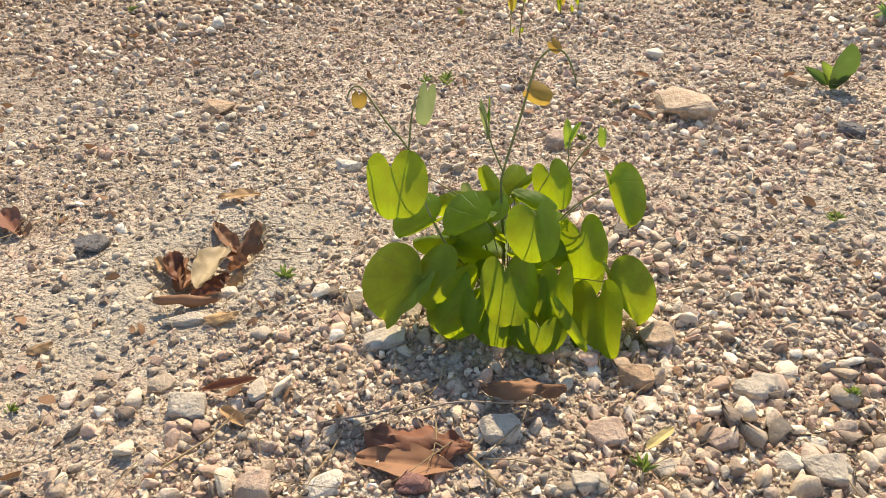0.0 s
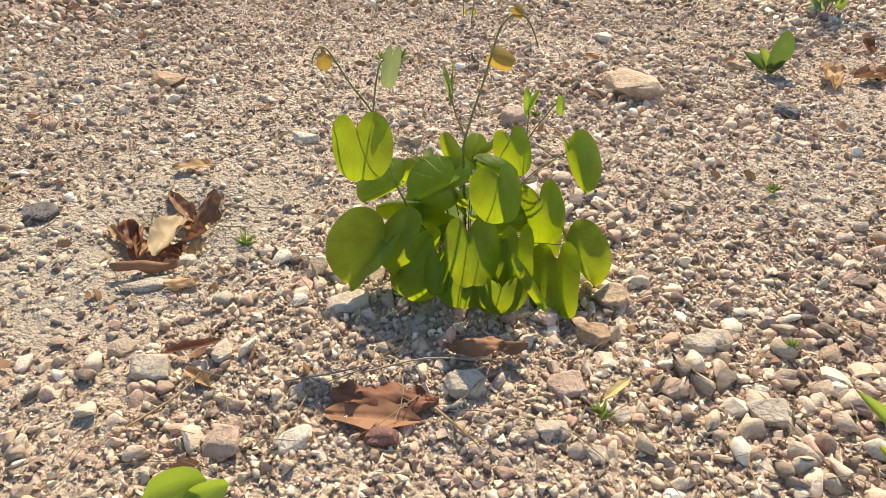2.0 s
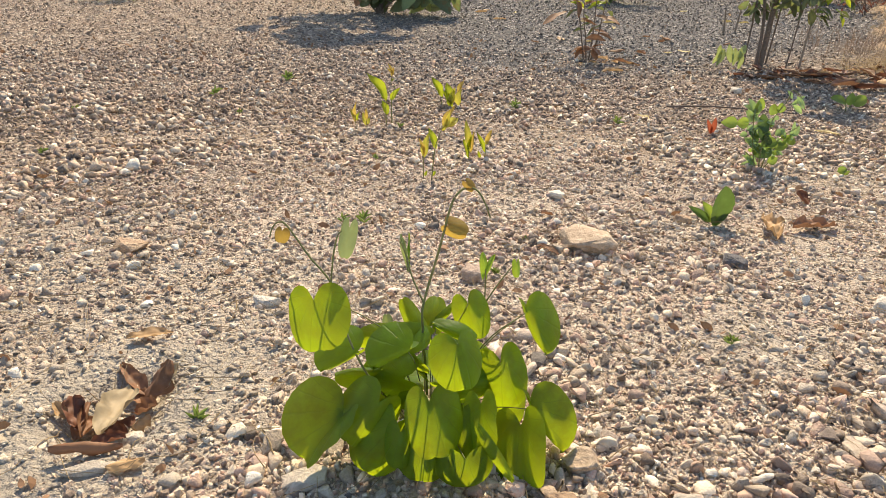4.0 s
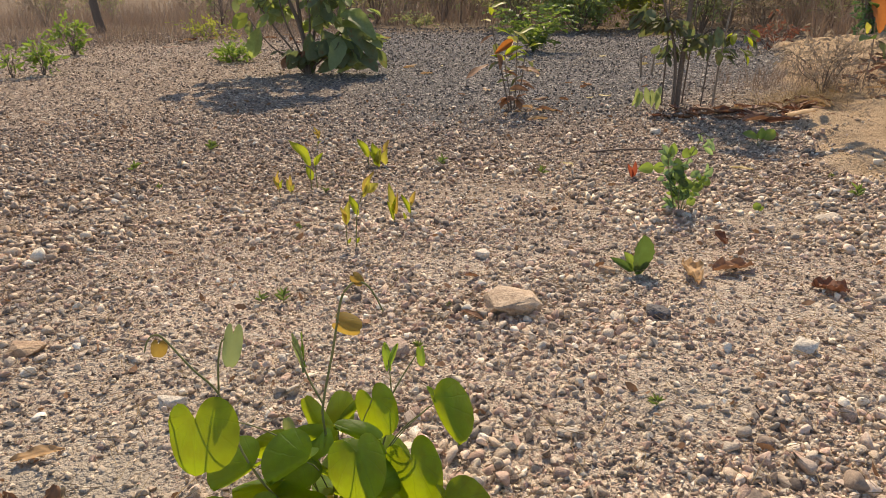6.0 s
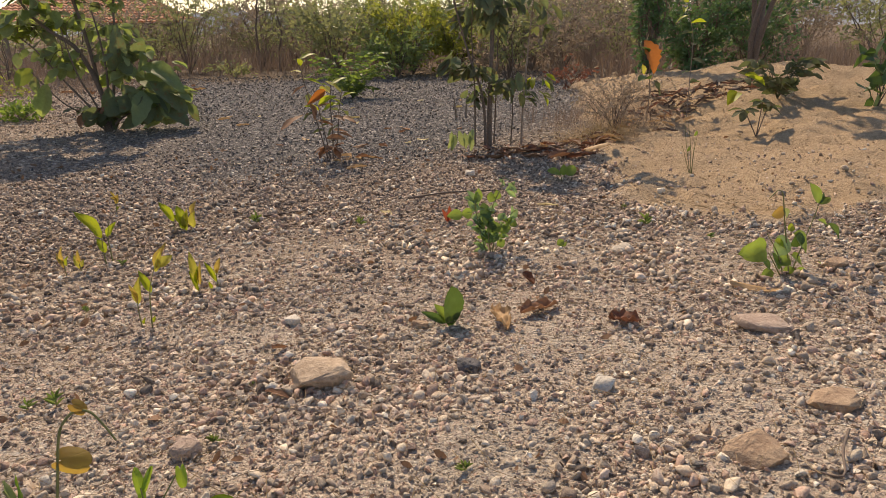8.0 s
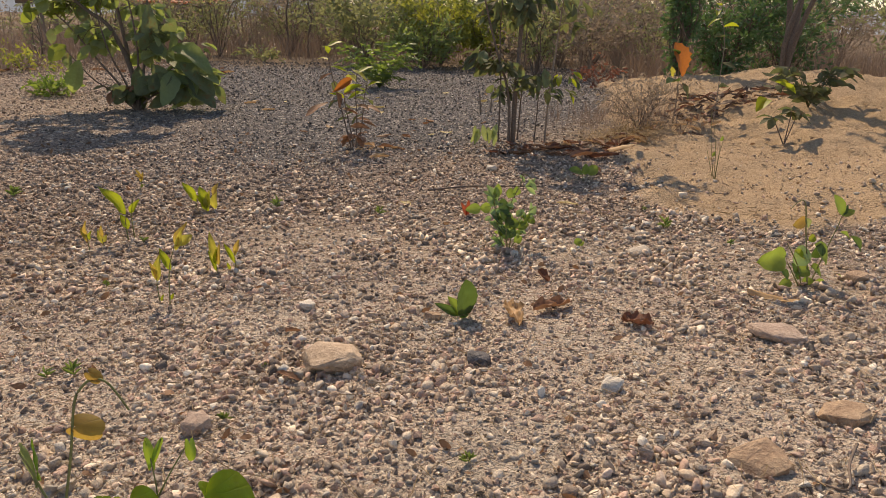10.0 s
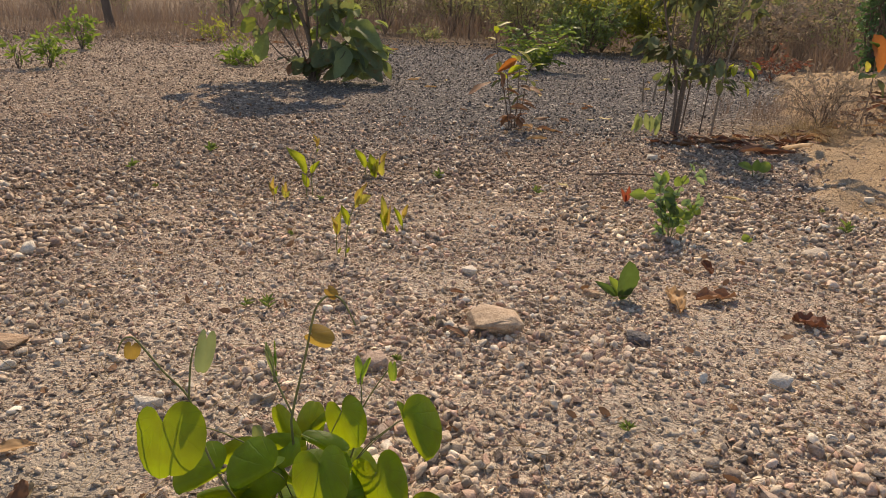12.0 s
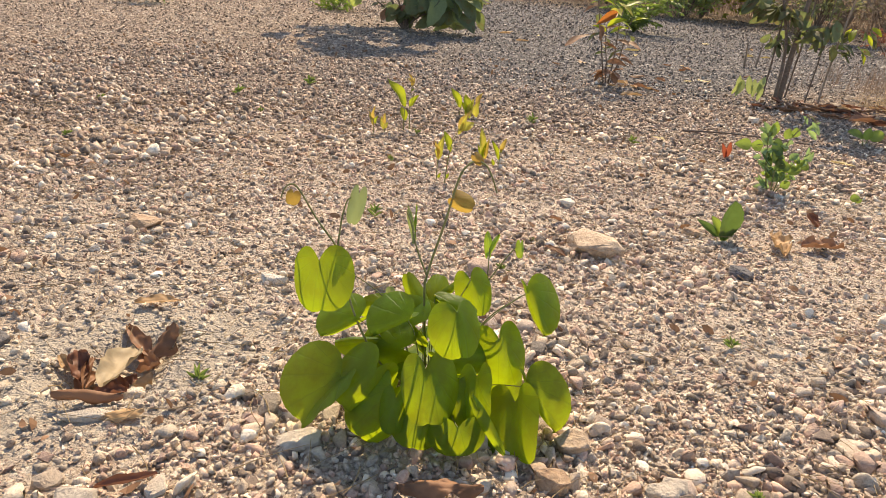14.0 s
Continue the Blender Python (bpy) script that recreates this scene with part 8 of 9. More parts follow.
blade(plant, (0.293, 1.299, -0.096), (0.305, 1.300, -0.084), 0.0047, LEAF_WEED, 12)
blade(plant, (0.293, 1.299, -0.100), (0.311, 1.303, -0.095), 0.0047, LEAF_WEED, -7)
blade(plant, (0.293, 1.299, -0.100), (0.314, 1.300, -0.097), 0.0047, LEAF_WEED, 1)
plant = thing("weed", 0.056, 2.351, "tiny feathery green weed on the gravel", "weed", "small green weeds")
stem(plant, [(0.056, 2.348, -0.183), (0.058, 2.351, -0.163)], 0.0018, 0.0012, STEM_GREEN)
blade(plant, (0.057, 2.351, -0.179), (0.044, 2.355, -0.169), 0.0043, LEAF_WEED, 10)
blade(plant, (0.058, 2.351, -0.174), (0.045, 2.351, -0.163), 0.0043, LEAF_WEED, 0)
blade(plant, (0.058, 2.351, -0.176), (0.051, 2.349, -0.161), 0.0043, LEAF_WEED, 5)
blade(plant, (0.058, 2.351, -0.176), (0.054, 2.349, -0.158), 0.0043, LEAF_WEED, -5)
blade(plant, (0.058, 2.351, -0.176), (0.059, 2.349, -0.163), 0.0043, LEAF_WEED, -9)
blade(plant, (0.057, 2.351, -0.180), (0.063, 2.347, -0.163), 0.0043, LEAF_WEED, -18)
blade(plant, (0.057, 2.351, -0.178), (0.065, 2.351, -0.168), 0.0043, LEAF_WEED, 2)
blade(plant, (0.057, 2.351, -0.182), (0.067, 2.349, -0.175), 0.0043, LEAF_WEED, -2)
blade(plant, (0.057, 2.351, -0.176), (0.069, 2.355, -0.175), 0.0043, LEAF_WEED, -14)
plant = thing("weed", 0.177, 2.899, "tiny feathery green weed on the gravel", "weed", "small green weeds")
stem(plant, [(0.176, 2.897, -0.222), (0.180, 2.897, -0.197)], 0.0022, 0.0015, STEM_GREEN)
blade(plant, (0.179, 2.899, -0.206), (0.159, 2.904, -0.198), 0.0052, LEAF_WEED, -16)
blade(plant, (0.177, 2.899, -0.217), (0.167, 2.895, -0.202), 0.0052, LEAF_WEED, -15)
blade(plant, (0.177, 2.899, -0.219), (0.169, 2.898, -0.203), 0.0052, LEAF_WEED, -25)
blade(plant, (0.177, 2.899, -0.219), (0.177, 2.897, -0.203), 0.0052, LEAF_WEED, 23)
blade(plant, (0.177, 2.899, -0.219), (0.183, 2.896, -0.201), 0.0052, LEAF_WEED, 21)
blade(plant, (0.177, 2.899, -0.220), (0.185, 2.903, -0.208), 0.0052, LEAF_WEED, 19)
blade(plant, (0.177, 2.899, -0.218), (0.193, 2.902, -0.201), 0.0052, LEAF_WEED, -2)
blade(plant, (0.178, 2.899, -0.214), (0.195, 2.896, -0.206), 0.0052, LEAF_WEED, 15)
blade(plant, (0.179, 2.899, -0.206), (0.198, 2.900, -0.202), 0.0052, LEAF_WEED, 22)
plant = thing("weed", -0.420, 4.109, "tiny feathery green weed on the gravel", "weed", "small green weeds")
stem(plant, [(-0.421, 4.108, -0.275), (-0.414, 4.105, -0.230)], 0.0032, 0.0021, STEM_GREEN)
blade(plant, (-0.420, 4.109, -0.268), (-0.448, 4.106, -0.250), 0.0097, LEAF_WEED, 21)
blade(plant, (-0.420, 4.109, -0.270), (-0.458, 4.105, -0.245), 0.0097, LEAF_WEED, -2)
blade(plant, (-0.420, 4.109, -0.268), (-0.437, 4.102, -0.242), 0.0097, LEAF_WEED, -12)
blade(plant, (-0.419, 4.109, -0.252), (-0.431, 4.107, -0.215), 0.0097, LEAF_WEED, 9)
blade(plant, (-0.420, 4.109, -0.269), (-0.421, 4.108, -0.243), 0.0097, LEAF_WEED, 17)
blade(plant, (-0.419, 4.109, -0.253), (-0.406, 4.112, -0.229), 0.0097, LEAF_WEED, 15)
blade(plant, (-0.419, 4.109, -0.253), (-0.392, 4.104, -0.224), 0.0097, LEAF_WEED, 3)
blade(plant, (-0.419, 4.109, -0.260), (-0.384, 4.103, -0.236), 0.0097, LEAF_WEED, -25)
blade(plant, (-0.420, 4.109, -0.270), (-0.379, 4.105, -0.249), 0.0097, LEAF_WEED, -11)
plant = thing("weed", -0.751, 3.614, "tiny feathery green weed on the gravel", "weed", "small green weeds")
stem(plant, [(-0.751, 3.614, -0.260), (-0.749, 3.612, -0.216)], 0.0029, 0.0019, STEM_GREEN)
blade(plant, (-0.749, 3.614, -0.247), (-0.782, 3.614, -0.238), 0.0096, LEAF_WEED, -11)
blade(plant, (-0.748, 3.614, -0.240), (-0.763, 3.612, -0.218), 0.0096, LEAF_WEED, -7)
blade(plant, (-0.749, 3.614, -0.246), (-0.763, 3.608, -0.225), 0.0096, LEAF_WEED, 6)
blade(plant, (-0.749, 3.614, -0.245), (-0.752, 3.607, -0.216), 0.0096, LEAF_WEED, -10)
blade(plant, (-0.747, 3.614, -0.231), (-0.743, 3.619, -0.196), 0.0096, LEAF_WEED, 24)
blade(plant, (-0.750, 3.614, -0.251), (-0.733, 3.612, -0.212), 0.0096, LEAF_WEED, -25)
blade(plant, (-0.748, 3.614, -0.236), (-0.718, 3.604, -0.205), 0.0096, LEAF_WEED, 14)
blade(plant, (-0.749, 3.614, -0.243), (-0.719, 3.604, -0.217), 0.0096, LEAF_WEED, 20)
blade(plant, (-0.747, 3.614, -0.232), (-0.704, 3.614, -0.213), 0.0096, LEAF_WEED, 5)
plant = thing("weed", -1.306, 3.239, "tiny feathery green weed on the gravel", "weed", "small green weeds")
stem(plant, [(-1.307, 3.238, -0.242), (-1.298, 3.241, -0.215)], 0.0027, 0.0018, STEM_GREEN)
blade(plant, (-1.304, 3.239, -0.229), (-1.316, 3.240, -0.220), 0.0064, LEAF_WEED, 0)
blade(plant, (-1.305, 3.239, -0.235), (-1.320, 3.238, -0.222), 0.0064, LEAF_WEED, -4)
blade(plant, (-1.304, 3.239, -0.230), (-1.312, 3.240, -0.216), 0.0064, LEAF_WEED, -24)
blade(plant, (-1.306, 3.239, -0.239), (-1.312, 3.236, -0.215), 0.0064, LEAF_WEED, 5)
blade(plant, (-1.306, 3.239, -0.238), (-1.299, 3.241, -0.222), 0.0064, LEAF_WEED, -9)
blade(plant, (-1.303, 3.239, -0.227), (-1.292, 3.243, -0.209), 0.0064, LEAF_WEED, 22)
blade(plant, (-1.306, 3.239, -0.238), (-1.287, 3.236, -0.219), 0.0064, LEAF_WEED, -3)
blade(plant, (-1.303, 3.239, -0.224), (-1.279, 3.234, -0.211), 0.0064, LEAF_WEED, -9)
blade(plant, (-1.304, 3.239, -0.229), (-1.288, 3.242, -0.220), 0.0064, LEAF_WEED, 1)
plant = thing("weed", -0.560, 3.196, "tiny feathery green weed on the gravel", "weed", "small green weeds")
stem(plant, [(-0.561, 3.198, -0.241), (-0.556, 3.193, -0.215)], 0.0026, 0.0017, STEM_GREEN)
blade(plant, (-0.559, 3.196, -0.233), (-0.575, 3.198, -0.227), 0.0051, LEAF_WEED, 5)
blade(plant, (-0.559, 3.196, -0.229), (-0.573, 3.196, -0.221), 0.0051, LEAF_WEED, 7)
blade(plant, (-0.560, 3.196, -0.235), (-0.567, 3.196, -0.221), 0.0051, LEAF_WEED, 2)
blade(plant, (-0.559, 3.196, -0.230), (-0.565, 3.197, -0.217), 0.0051, LEAF_WEED, 5)
blade(plant, (-0.559, 3.196, -0.229), (-0.558, 3.195, -0.207), 0.0051, LEAF_WEED, 16)
blade(plant, (-0.560, 3.196, -0.237), (-0.554, 3.197, -0.220), 0.0051, LEAF_WEED, -15)
blade(plant, (-0.559, 3.196, -0.232), (-0.544, 3.201, -0.218), 0.0051, LEAF_WEED, -13)
blade(plant, (-0.560, 3.196, -0.234), (-0.544, 3.197, -0.226), 0.0051, LEAF_WEED, 18)
blade(plant, (-0.559, 3.196, -0.229), (-0.544, 3.199, -0.222), 0.0051, LEAF_WEED, 20)
plant = thing("weed", 0.784, 3.309, "tiny feathery green weed on the gravel", "weed", "small green weeds")
stem(plant, [(0.785, 3.312, -0.247), (0.781, 3.312, -0.208)], 0.0027, 0.0018, STEM_GREEN)
blade(plant, (0.783, 3.309, -0.234), (0.742, 3.306, -0.225), 0.0080, LEAF_WEED, 22)
blade(plant, (0.783, 3.309, -0.241), (0.763, 3.314, -0.227), 0.0080, LEAF_WEED, -4)
blade(plant, (0.783, 3.309, -0.231), (0.754, 3.310, -0.203), 0.0080, LEAF_WEED, 24)
blade(plant, (0.782, 3.309, -0.221), (0.765, 3.305, -0.194), 0.0080, LEAF_WEED, 9)
blade(plant, (0.783, 3.309, -0.229), (0.774, 3.304, -0.195), 0.0080, LEAF_WEED, 21)
blade(plant, (0.783, 3.309, -0.232), (0.791, 3.307, -0.201), 0.0080, LEAF_WEED, 7)
blade(plant, (0.783, 3.309, -0.230), (0.795, 3.311, -0.202), 0.0080, LEAF_WEED, -10)
blade(plant, (0.783, 3.309, -0.239), (0.809, 3.316, -0.220), 0.0080, LEAF_WEED, 23)
blade(plant, (0.783, 3.309, -0.239), (0.806, 3.306, -0.225), 0.0080, LEAF_WEED, 12)
plant = thing("weed", 0.497, 0.569, "tiny feathery green weed on the gravel", "weed", "small green weeds")
stem(plant, [(0.494, 0.565, -0.044), (0.492, 0.572, -0.029)], 0.0007, 0.0005, STEM_GREEN)
blade(plant, (0.496, 0.569, -0.044), (0.481, 0.568, -0.039), 0.0034, LEAF_WEED, -15)
blade(plant, (0.492, 0.569, -0.035), (0.471, 0.566, -0.020), 0.0034, LEAF_WEED, -22)
blade(plant, (0.496, 0.569, -0.045), (0.482, 0.566, -0.026), 0.0034, LEAF_WEED, -5)
blade(plant, (0.492, 0.569, -0.035), (0.485, 0.570, -0.023), 0.0034, LEAF_WEED, -21)
blade(plant, (0.492, 0.569, -0.034), (0.485, 0.568, -0.018), 0.0034, LEAF_WEED, -4)
blade(plant, (0.495, 0.569, -0.043), (0.491, 0.569, -0.023), 0.0034, LEAF_WEED, -24)
blade(plant, (0.492, 0.569, -0.035), (0.495, 0.569, -0.024), 0.0034, LEAF_WEED, 24)
blade(plant, (0.493, 0.569, -0.038), (0.501, 0.570, -0.030), 0.0034, LEAF_WEED, 24)
blade(plant, (0.496, 0.569, -0.045), (0.504, 0.567, -0.038), 0.0034, LEAF_WEED, -25)
plant = thing("weed", 0.499, 0.577, "tiny feathery green weed on the gravel", "weed", "small green weeds")
stem(plant, [(0.502, 0.580, -0.052), (0.498, 0.581, -0.037)], 0.0007, 0.0005, STEM_GREEN)
blade(plant, (0.496, 0.577, -0.039), (0.486, 0.575, -0.034), 0.0025, LEAF_WEED, -1)
blade(plant, (0.497, 0.577, -0.042), (0.487, 0.575, -0.033), 0.0025, LEAF_WEED, 16)
blade(plant, (0.498, 0.577, -0.044), (0.492, 0.578, -0.035), 0.0025, LEAF_WEED, 3)
blade(plant, (0.497, 0.577, -0.042), (0.491, 0.576, -0.033), 0.0025, LEAF_WEED, 6)
blade(plant, (0.497, 0.577, -0.043), (0.494, 0.578, -0.033), 0.0025, LEAF_WEED, 4)
blade(plant, (0.498, 0.577, -0.046), (0.497, 0.578, -0.034), 0.0025, LEAF_WEED, 16)
blade(plant, (0.496, 0.577, -0.039), (0.499, 0.577, -0.033), 0.0025, LEAF_WEED, -20)
blade(plant, (0.498, 0.577, -0.045), (0.499, 0.575, -0.032), 0.0025, LEAF_WEED, 23)
blade(plant, (0.496, 0.577, -0.039), (0.499, 0.575, -0.030), 0.0025, LEAF_WEED, -20)
plant = thing("weed", -0.517, 0.556, "tiny feathery green weed on the gravel", "weed", "small green weeds")
stem(plant, [(-0.521, 0.559, -0.052), (-0.507, 0.554, -0.025)], 0.0007, 0.0005, STEM_GREEN)
blade(plant, (-0.517, 0.556, -0.045), (-0.525, 0.557, -0.043), 0.0032, LEAF_WEED, -21)
blade(plant, (-0.517, 0.556, -0.046), (-0.521, 0.554, -0.032), 0.0032, LEAF_WEED, -15)
blade(plant, (-0.513, 0.556, -0.035), (-0.514, 0.556, -0.025), 0.0032, LEAF_WEED, -4)
blade(plant, (-0.515, 0.556, -0.041), (-0.511, 0.556, -0.026), 0.0032, LEAF_WEED, -1)
blade(plant, (-0.516, 0.556, -0.042), (-0.506, 0.555, -0.027), 0.0032, LEAF_WEED, 19)
blade(plant, (-0.514, 0.556, -0.038), (-0.501, 0.556, -0.021), 0.0032, LEAF_WEED, -7)
blade(plant, (-0.513, 0.556, -0.037), (-0.504, 0.555, -0.027), 0.0032, LEAF_WEED, 24)
blade(plant, (-0.516, 0.556, -0.042), (-0.503, 0.558, -0.033), 0.0032, LEAF_WEED, -15)
blade(plant, (-0.515, 0.556, -0.041), (-0.501, 0.555, -0.033), 0.0032, LEAF_WEED, -21)
plant = thing("weed", -1.117, 2.431, "tiny feathery green weed on the gravel", "weed", "small green weeds")
stem(plant, [(-1.117, 2.430, -0.190), (-1.108, 2.428, -0.165)], 0.0021, 0.0014, STEM_GREEN)
blade(plant, (-1.115, 2.431, -0.184), (-1.134, 2.435, -0.180), 0.0057, LEAF_WEED, 20)
blade(plant, (-1.115, 2.431, -0.181), (-1.127, 2.426, -0.164), 0.0057, LEAF_WEED, 10)
blade(plant, (-1.114, 2.431, -0.179), (-1.122, 2.437, -0.160), 0.0057, LEAF_WEED, -9)
blade(plant, (-1.115, 2.431, -0.182), (-1.117, 2.425, -0.161), 0.0057, LEAF_WEED, -14)
blade(plant, (-1.115, 2.431, -0.181), (-1.116, 2.436, -0.162), 0.0057, LEAF_WEED, 15)
blade(plant, (-1.113, 2.431, -0.175), (-1.105, 2.435, -0.162), 0.0057, LEAF_WEED, 4)
blade(plant, (-1.114, 2.431, -0.177), (-1.098, 2.433, -0.160), 0.0057, LEAF_WEED, -18)
blade(plant, (-1.113, 2.431, -0.174), (-1.089, 2.428, -0.161), 0.0057, LEAF_WEED, 17)
blade(plant, (-1.114, 2.431, -0.177), (-1.091, 2.427, -0.164), 0.0057, LEAF_WEED, 8)
plant = thing("weed", 2.374, 2.478, "tiny feathery green weed on the gravel", "weed", "small green weeds")
stem(plant, [(2.371, 2.474, -0.193), (2.374, 2.480, -0.168)], 0.0026, 0.0017, STEM_GREEN)
blade(plant, (2.373, 2.478, -0.184), (2.352, 2.476, -0.175), 0.0051, LEAF_WEED, -5)
blade(plant, (2.373, 2.478, -0.179), (2.353, 2.475, -0.166), 0.0051, LEAF_WEED, -7)
blade(plant, (2.373, 2.478, -0.181), (2.357, 2.479, -0.166), 0.0051, LEAF_WEED, -3)
blade(plant, (2.372, 2.478, -0.178), (2.367, 2.482, -0.159), 0.0051, LEAF_WEED, -3)
blade(plant, (2.374, 2.478, -0.190), (2.373, 2.479, -0.172), 0.0051, LEAF_WEED, -16)
blade(plant, (2.373, 2.478, -0.183), (2.379, 2.478, -0.166), 0.0051, LEAF_WEED, 17)
blade(plant, (2.374, 2.478, -0.190), (2.384, 2.480, -0.180), 0.0051, LEAF_WEED, -22)
blade(plant, (2.372, 2.478, -0.178), (2.386, 2.478, -0.168), 0.0051, LEAF_WEED, 0)
blade(plant, (2.373, 2.478, -0.180), (2.397, 2.481, -0.178), 0.0051, LEAF_WEED, 16)
plant = thing("weed", 0.409, 1.512, "tiny feathery green weed on the gravel", "weed", "small green weeds")
stem(plant, [(0.409, 1.511, -0.120), (0.411, 1.511, -0.107)], 0.0012, 0.0008, STEM_GREEN)
blade(plant, (0.410, 1.512, -0.112), (0.401, 1.513, -0.105), 0.0025, LEAF_WEED, -11)
blade(plant, (0.409, 1.512, -0.119), (0.402, 1.511, -0.111), 0.0025, LEAF_WEED, 22)
blade(plant, (0.409, 1.512, -0.119), (0.402, 1.509, -0.106), 0.0025, LEAF_WEED, 16)
blade(plant, (0.410, 1.512, -0.113), (0.409, 1.510, -0.102), 0.0025, LEAF_WEED, -9)
blade(plant, (0.410, 1.512, -0.113), (0.412, 1.510, -0.101), 0.0025, LEAF_WEED, 11)
blade(plant, (0.410, 1.512, -0.117), (0.412, 1.514, -0.109), 0.0025, LEAF_WEED, 23)
blade(plant, (0.410, 1.512, -0.113), (0.417, 1.514, -0.106), 0.0025, LEAF_WEED, 12)
blade(plant, (0.410, 1.512, -0.114), (0.421, 1.514, -0.111), 0.0025, LEAF_WEED, 3)
blade(plant, (0.410, 1.512, -0.114), (0.420, 1.514, -0.113), 0.0025, LEAF_WEED, -15)
plant = thing("sprout", 0.514, 0.388, "narrow-leaved green sprout on the gravel", "sprout")
stem(plant, [(0.518, 0.390, -0.041), (0.496, 0.387, 0.019), (0.481, 0.386, 0.076)], 0.0009, 0.0004, STEM_GREEN)
blade(plant, (0.493, 0.388, 0.026), (0.414, 0.383, 0.107), 0.0148, LEAF_BRIGHT, 11)
blade(plant, (0.492, 0.388, 0.032), (0.470, 0.385, 0.094), 0.0133, LEAF_BRIGHT, -12)
blade(plant, (0.493, 0.388, 0.046), (0.494, 0.385, 0.091), 0.0133, LEAF_BRIGHT, -19)
blade(plant, (0.506, 0.388, -0.002), (0.510, 0.382, 0.039), 0.0103, LEAF_BRIGHT, 23)
blade(plant, (0.506, 0.388, -0.012), (0.481, 0.390, 0.009), 0.0089, LEAF_LIME, -2)
blade(plant, (0.502, 0.388, 0.003), (0.476, 0.394, 0.039), 0.0089, LEAF_BRIGHT, -3)
plant = thing("leafy_plant", -0.215, 0.335, "small bright green plant with round leaves", "plant")
stem(plant, [(-0.215, 0.335, gz(-0.215, 0.335)), (-0.22, 0.34, 0.01), (-0.222, 0.345, 0.035)], 0.002, 0.0012, STEM_GREEN)
blade(plant, (-0.235, 0.345, 0.035), (-0.185, 0.368, 0.022), 0.05, LEAF_YOUNG, 0, blunt=0.5)
blade(plant, (-0.205, 0.355, 0.02), (-0.168, 0.372, 0.008), 0.03, LEAF_YOUNG, 10, blunt=0.5)
blade(plant, (-0.225, 0.340, 0.03), (-0.262, 0.330, 0.02), 0.04, LEAF_YOUNG, -10, blunt=0.5)

# ---------------------------------------------------------------- the ground beyond
big_bush()
brown_green_shrub()
hanging_sapling()
feather_plant()
low_pinnate_plant()
sand_shrub()
orange_plant()
shrub("red_leaved_shrub", "low shrub with reddish withered leaves", "shrub", 5.65, 7.25, 0.34, 0.30, 6, 260, 0.06, CROWN_RED, twigs=6, thick=0.006)
shrub("yellow_green_bush", "yellow-green leafy bush at the gravel's edge", "bush", 6.2, 13.3, 1.6, 1.0, 14, 2200, 0.12, CROWN_YELLOW, twigs=9)
shrub("yellow_green_bush", "yellow-green bush behind the gravel", "bush", 7.3, 13.2, 1.4, 0.85, 12, 1600, 0.12, CROWN_YELLOW, twigs=8)
shrub("olive_bush", "olive-green bush with pale leaf tips", "bush", 4.7, 13.8, 1.45, 0.95, 14, 2200, 0.11, CROWN_OLIVE, twigs=9)
THICKET = ((1.5, 18.2, 1.7, 1.2, "olive"), (2.9, 18.4, 1.5, 1.3, "dry"), (4.2, 18.6, 1.6, 1.2, "olive"), (5.0, 15.6, 1.5, 1.2, "olive"), (6.6, 15.4, 1.7, 1.3, "green"), (8.0, 13.6, 1.5, 1.1, "green"), (9.6, 12.6, 1.5, 1.1, "olive"), (10.4, 15.2, 1.9, 1.4, "dry"), (10.2, 11.4, 1.4, 1.0, "olive"), (5.5, 12.6, 0.9, 0.7, "green"), (7.2, 11.6, 0.8, 0.8, "dry"),
           (-5.9, 19.4, 1.5, 1.1, "dry"), (-0.2, 17.9, 1.8, 1.0, "olive"), (0.8, 16.6, 1.9, 1.1, "dry"), (2.2, 17.2, 2.2, 1.3, "olive"),
           (3.3, 18.6, 2.1, 1.2, "dry"), (5.6, 17.8, 2.0, 1.3, "dry"), (7.0, 17.0, 2.1, 1.3, "olive"), (8.6, 12.4, 1.8, 1.0, "dry"), (8.4, 15.2, 2.2, 1.3, "olive"), (7.5, 9.9, 1.3, 0.75, "dry"), (6.8, 10.5, 1.4, 0.7, "olive"),
           (8.7, 10.6, 1.7, 0.9, "dry"), (9.9, 14.4, 2.3, 1.3, "olive"), (9.8, 9.6, 1.8, 1.0, "dry"), (11.6, 12.0, 2.1, 1.3, "dry"), (11.4, 9.6, 1.9, 1.2, "olive"), (12.6, 9.0, 1.9, 1.2, "dry"), (12.2, 7.2, 1.7, 1.1, "olive"),
           (13.6, 7.4, 1.8, 1.2, "dry"), (13.0, 5.4, 1.6, 1.1, "dry"), (14.0, 11.0, 2.3, 1.4, "olive"))
for k in range(54):
    far = rng.uniform(21, 33) if k < 36 else rng.uniform(38, 55)
    turn_ = radians(rng.uniform(4, 62) if k < 36 else rng.uniform(-40, 12))
    THICKET += ((far * math.sin(turn_), far * math.cos(turn_), rng.uniform(1.5, 2.7), rng.uniform(1.2, 2.0), "far"),)
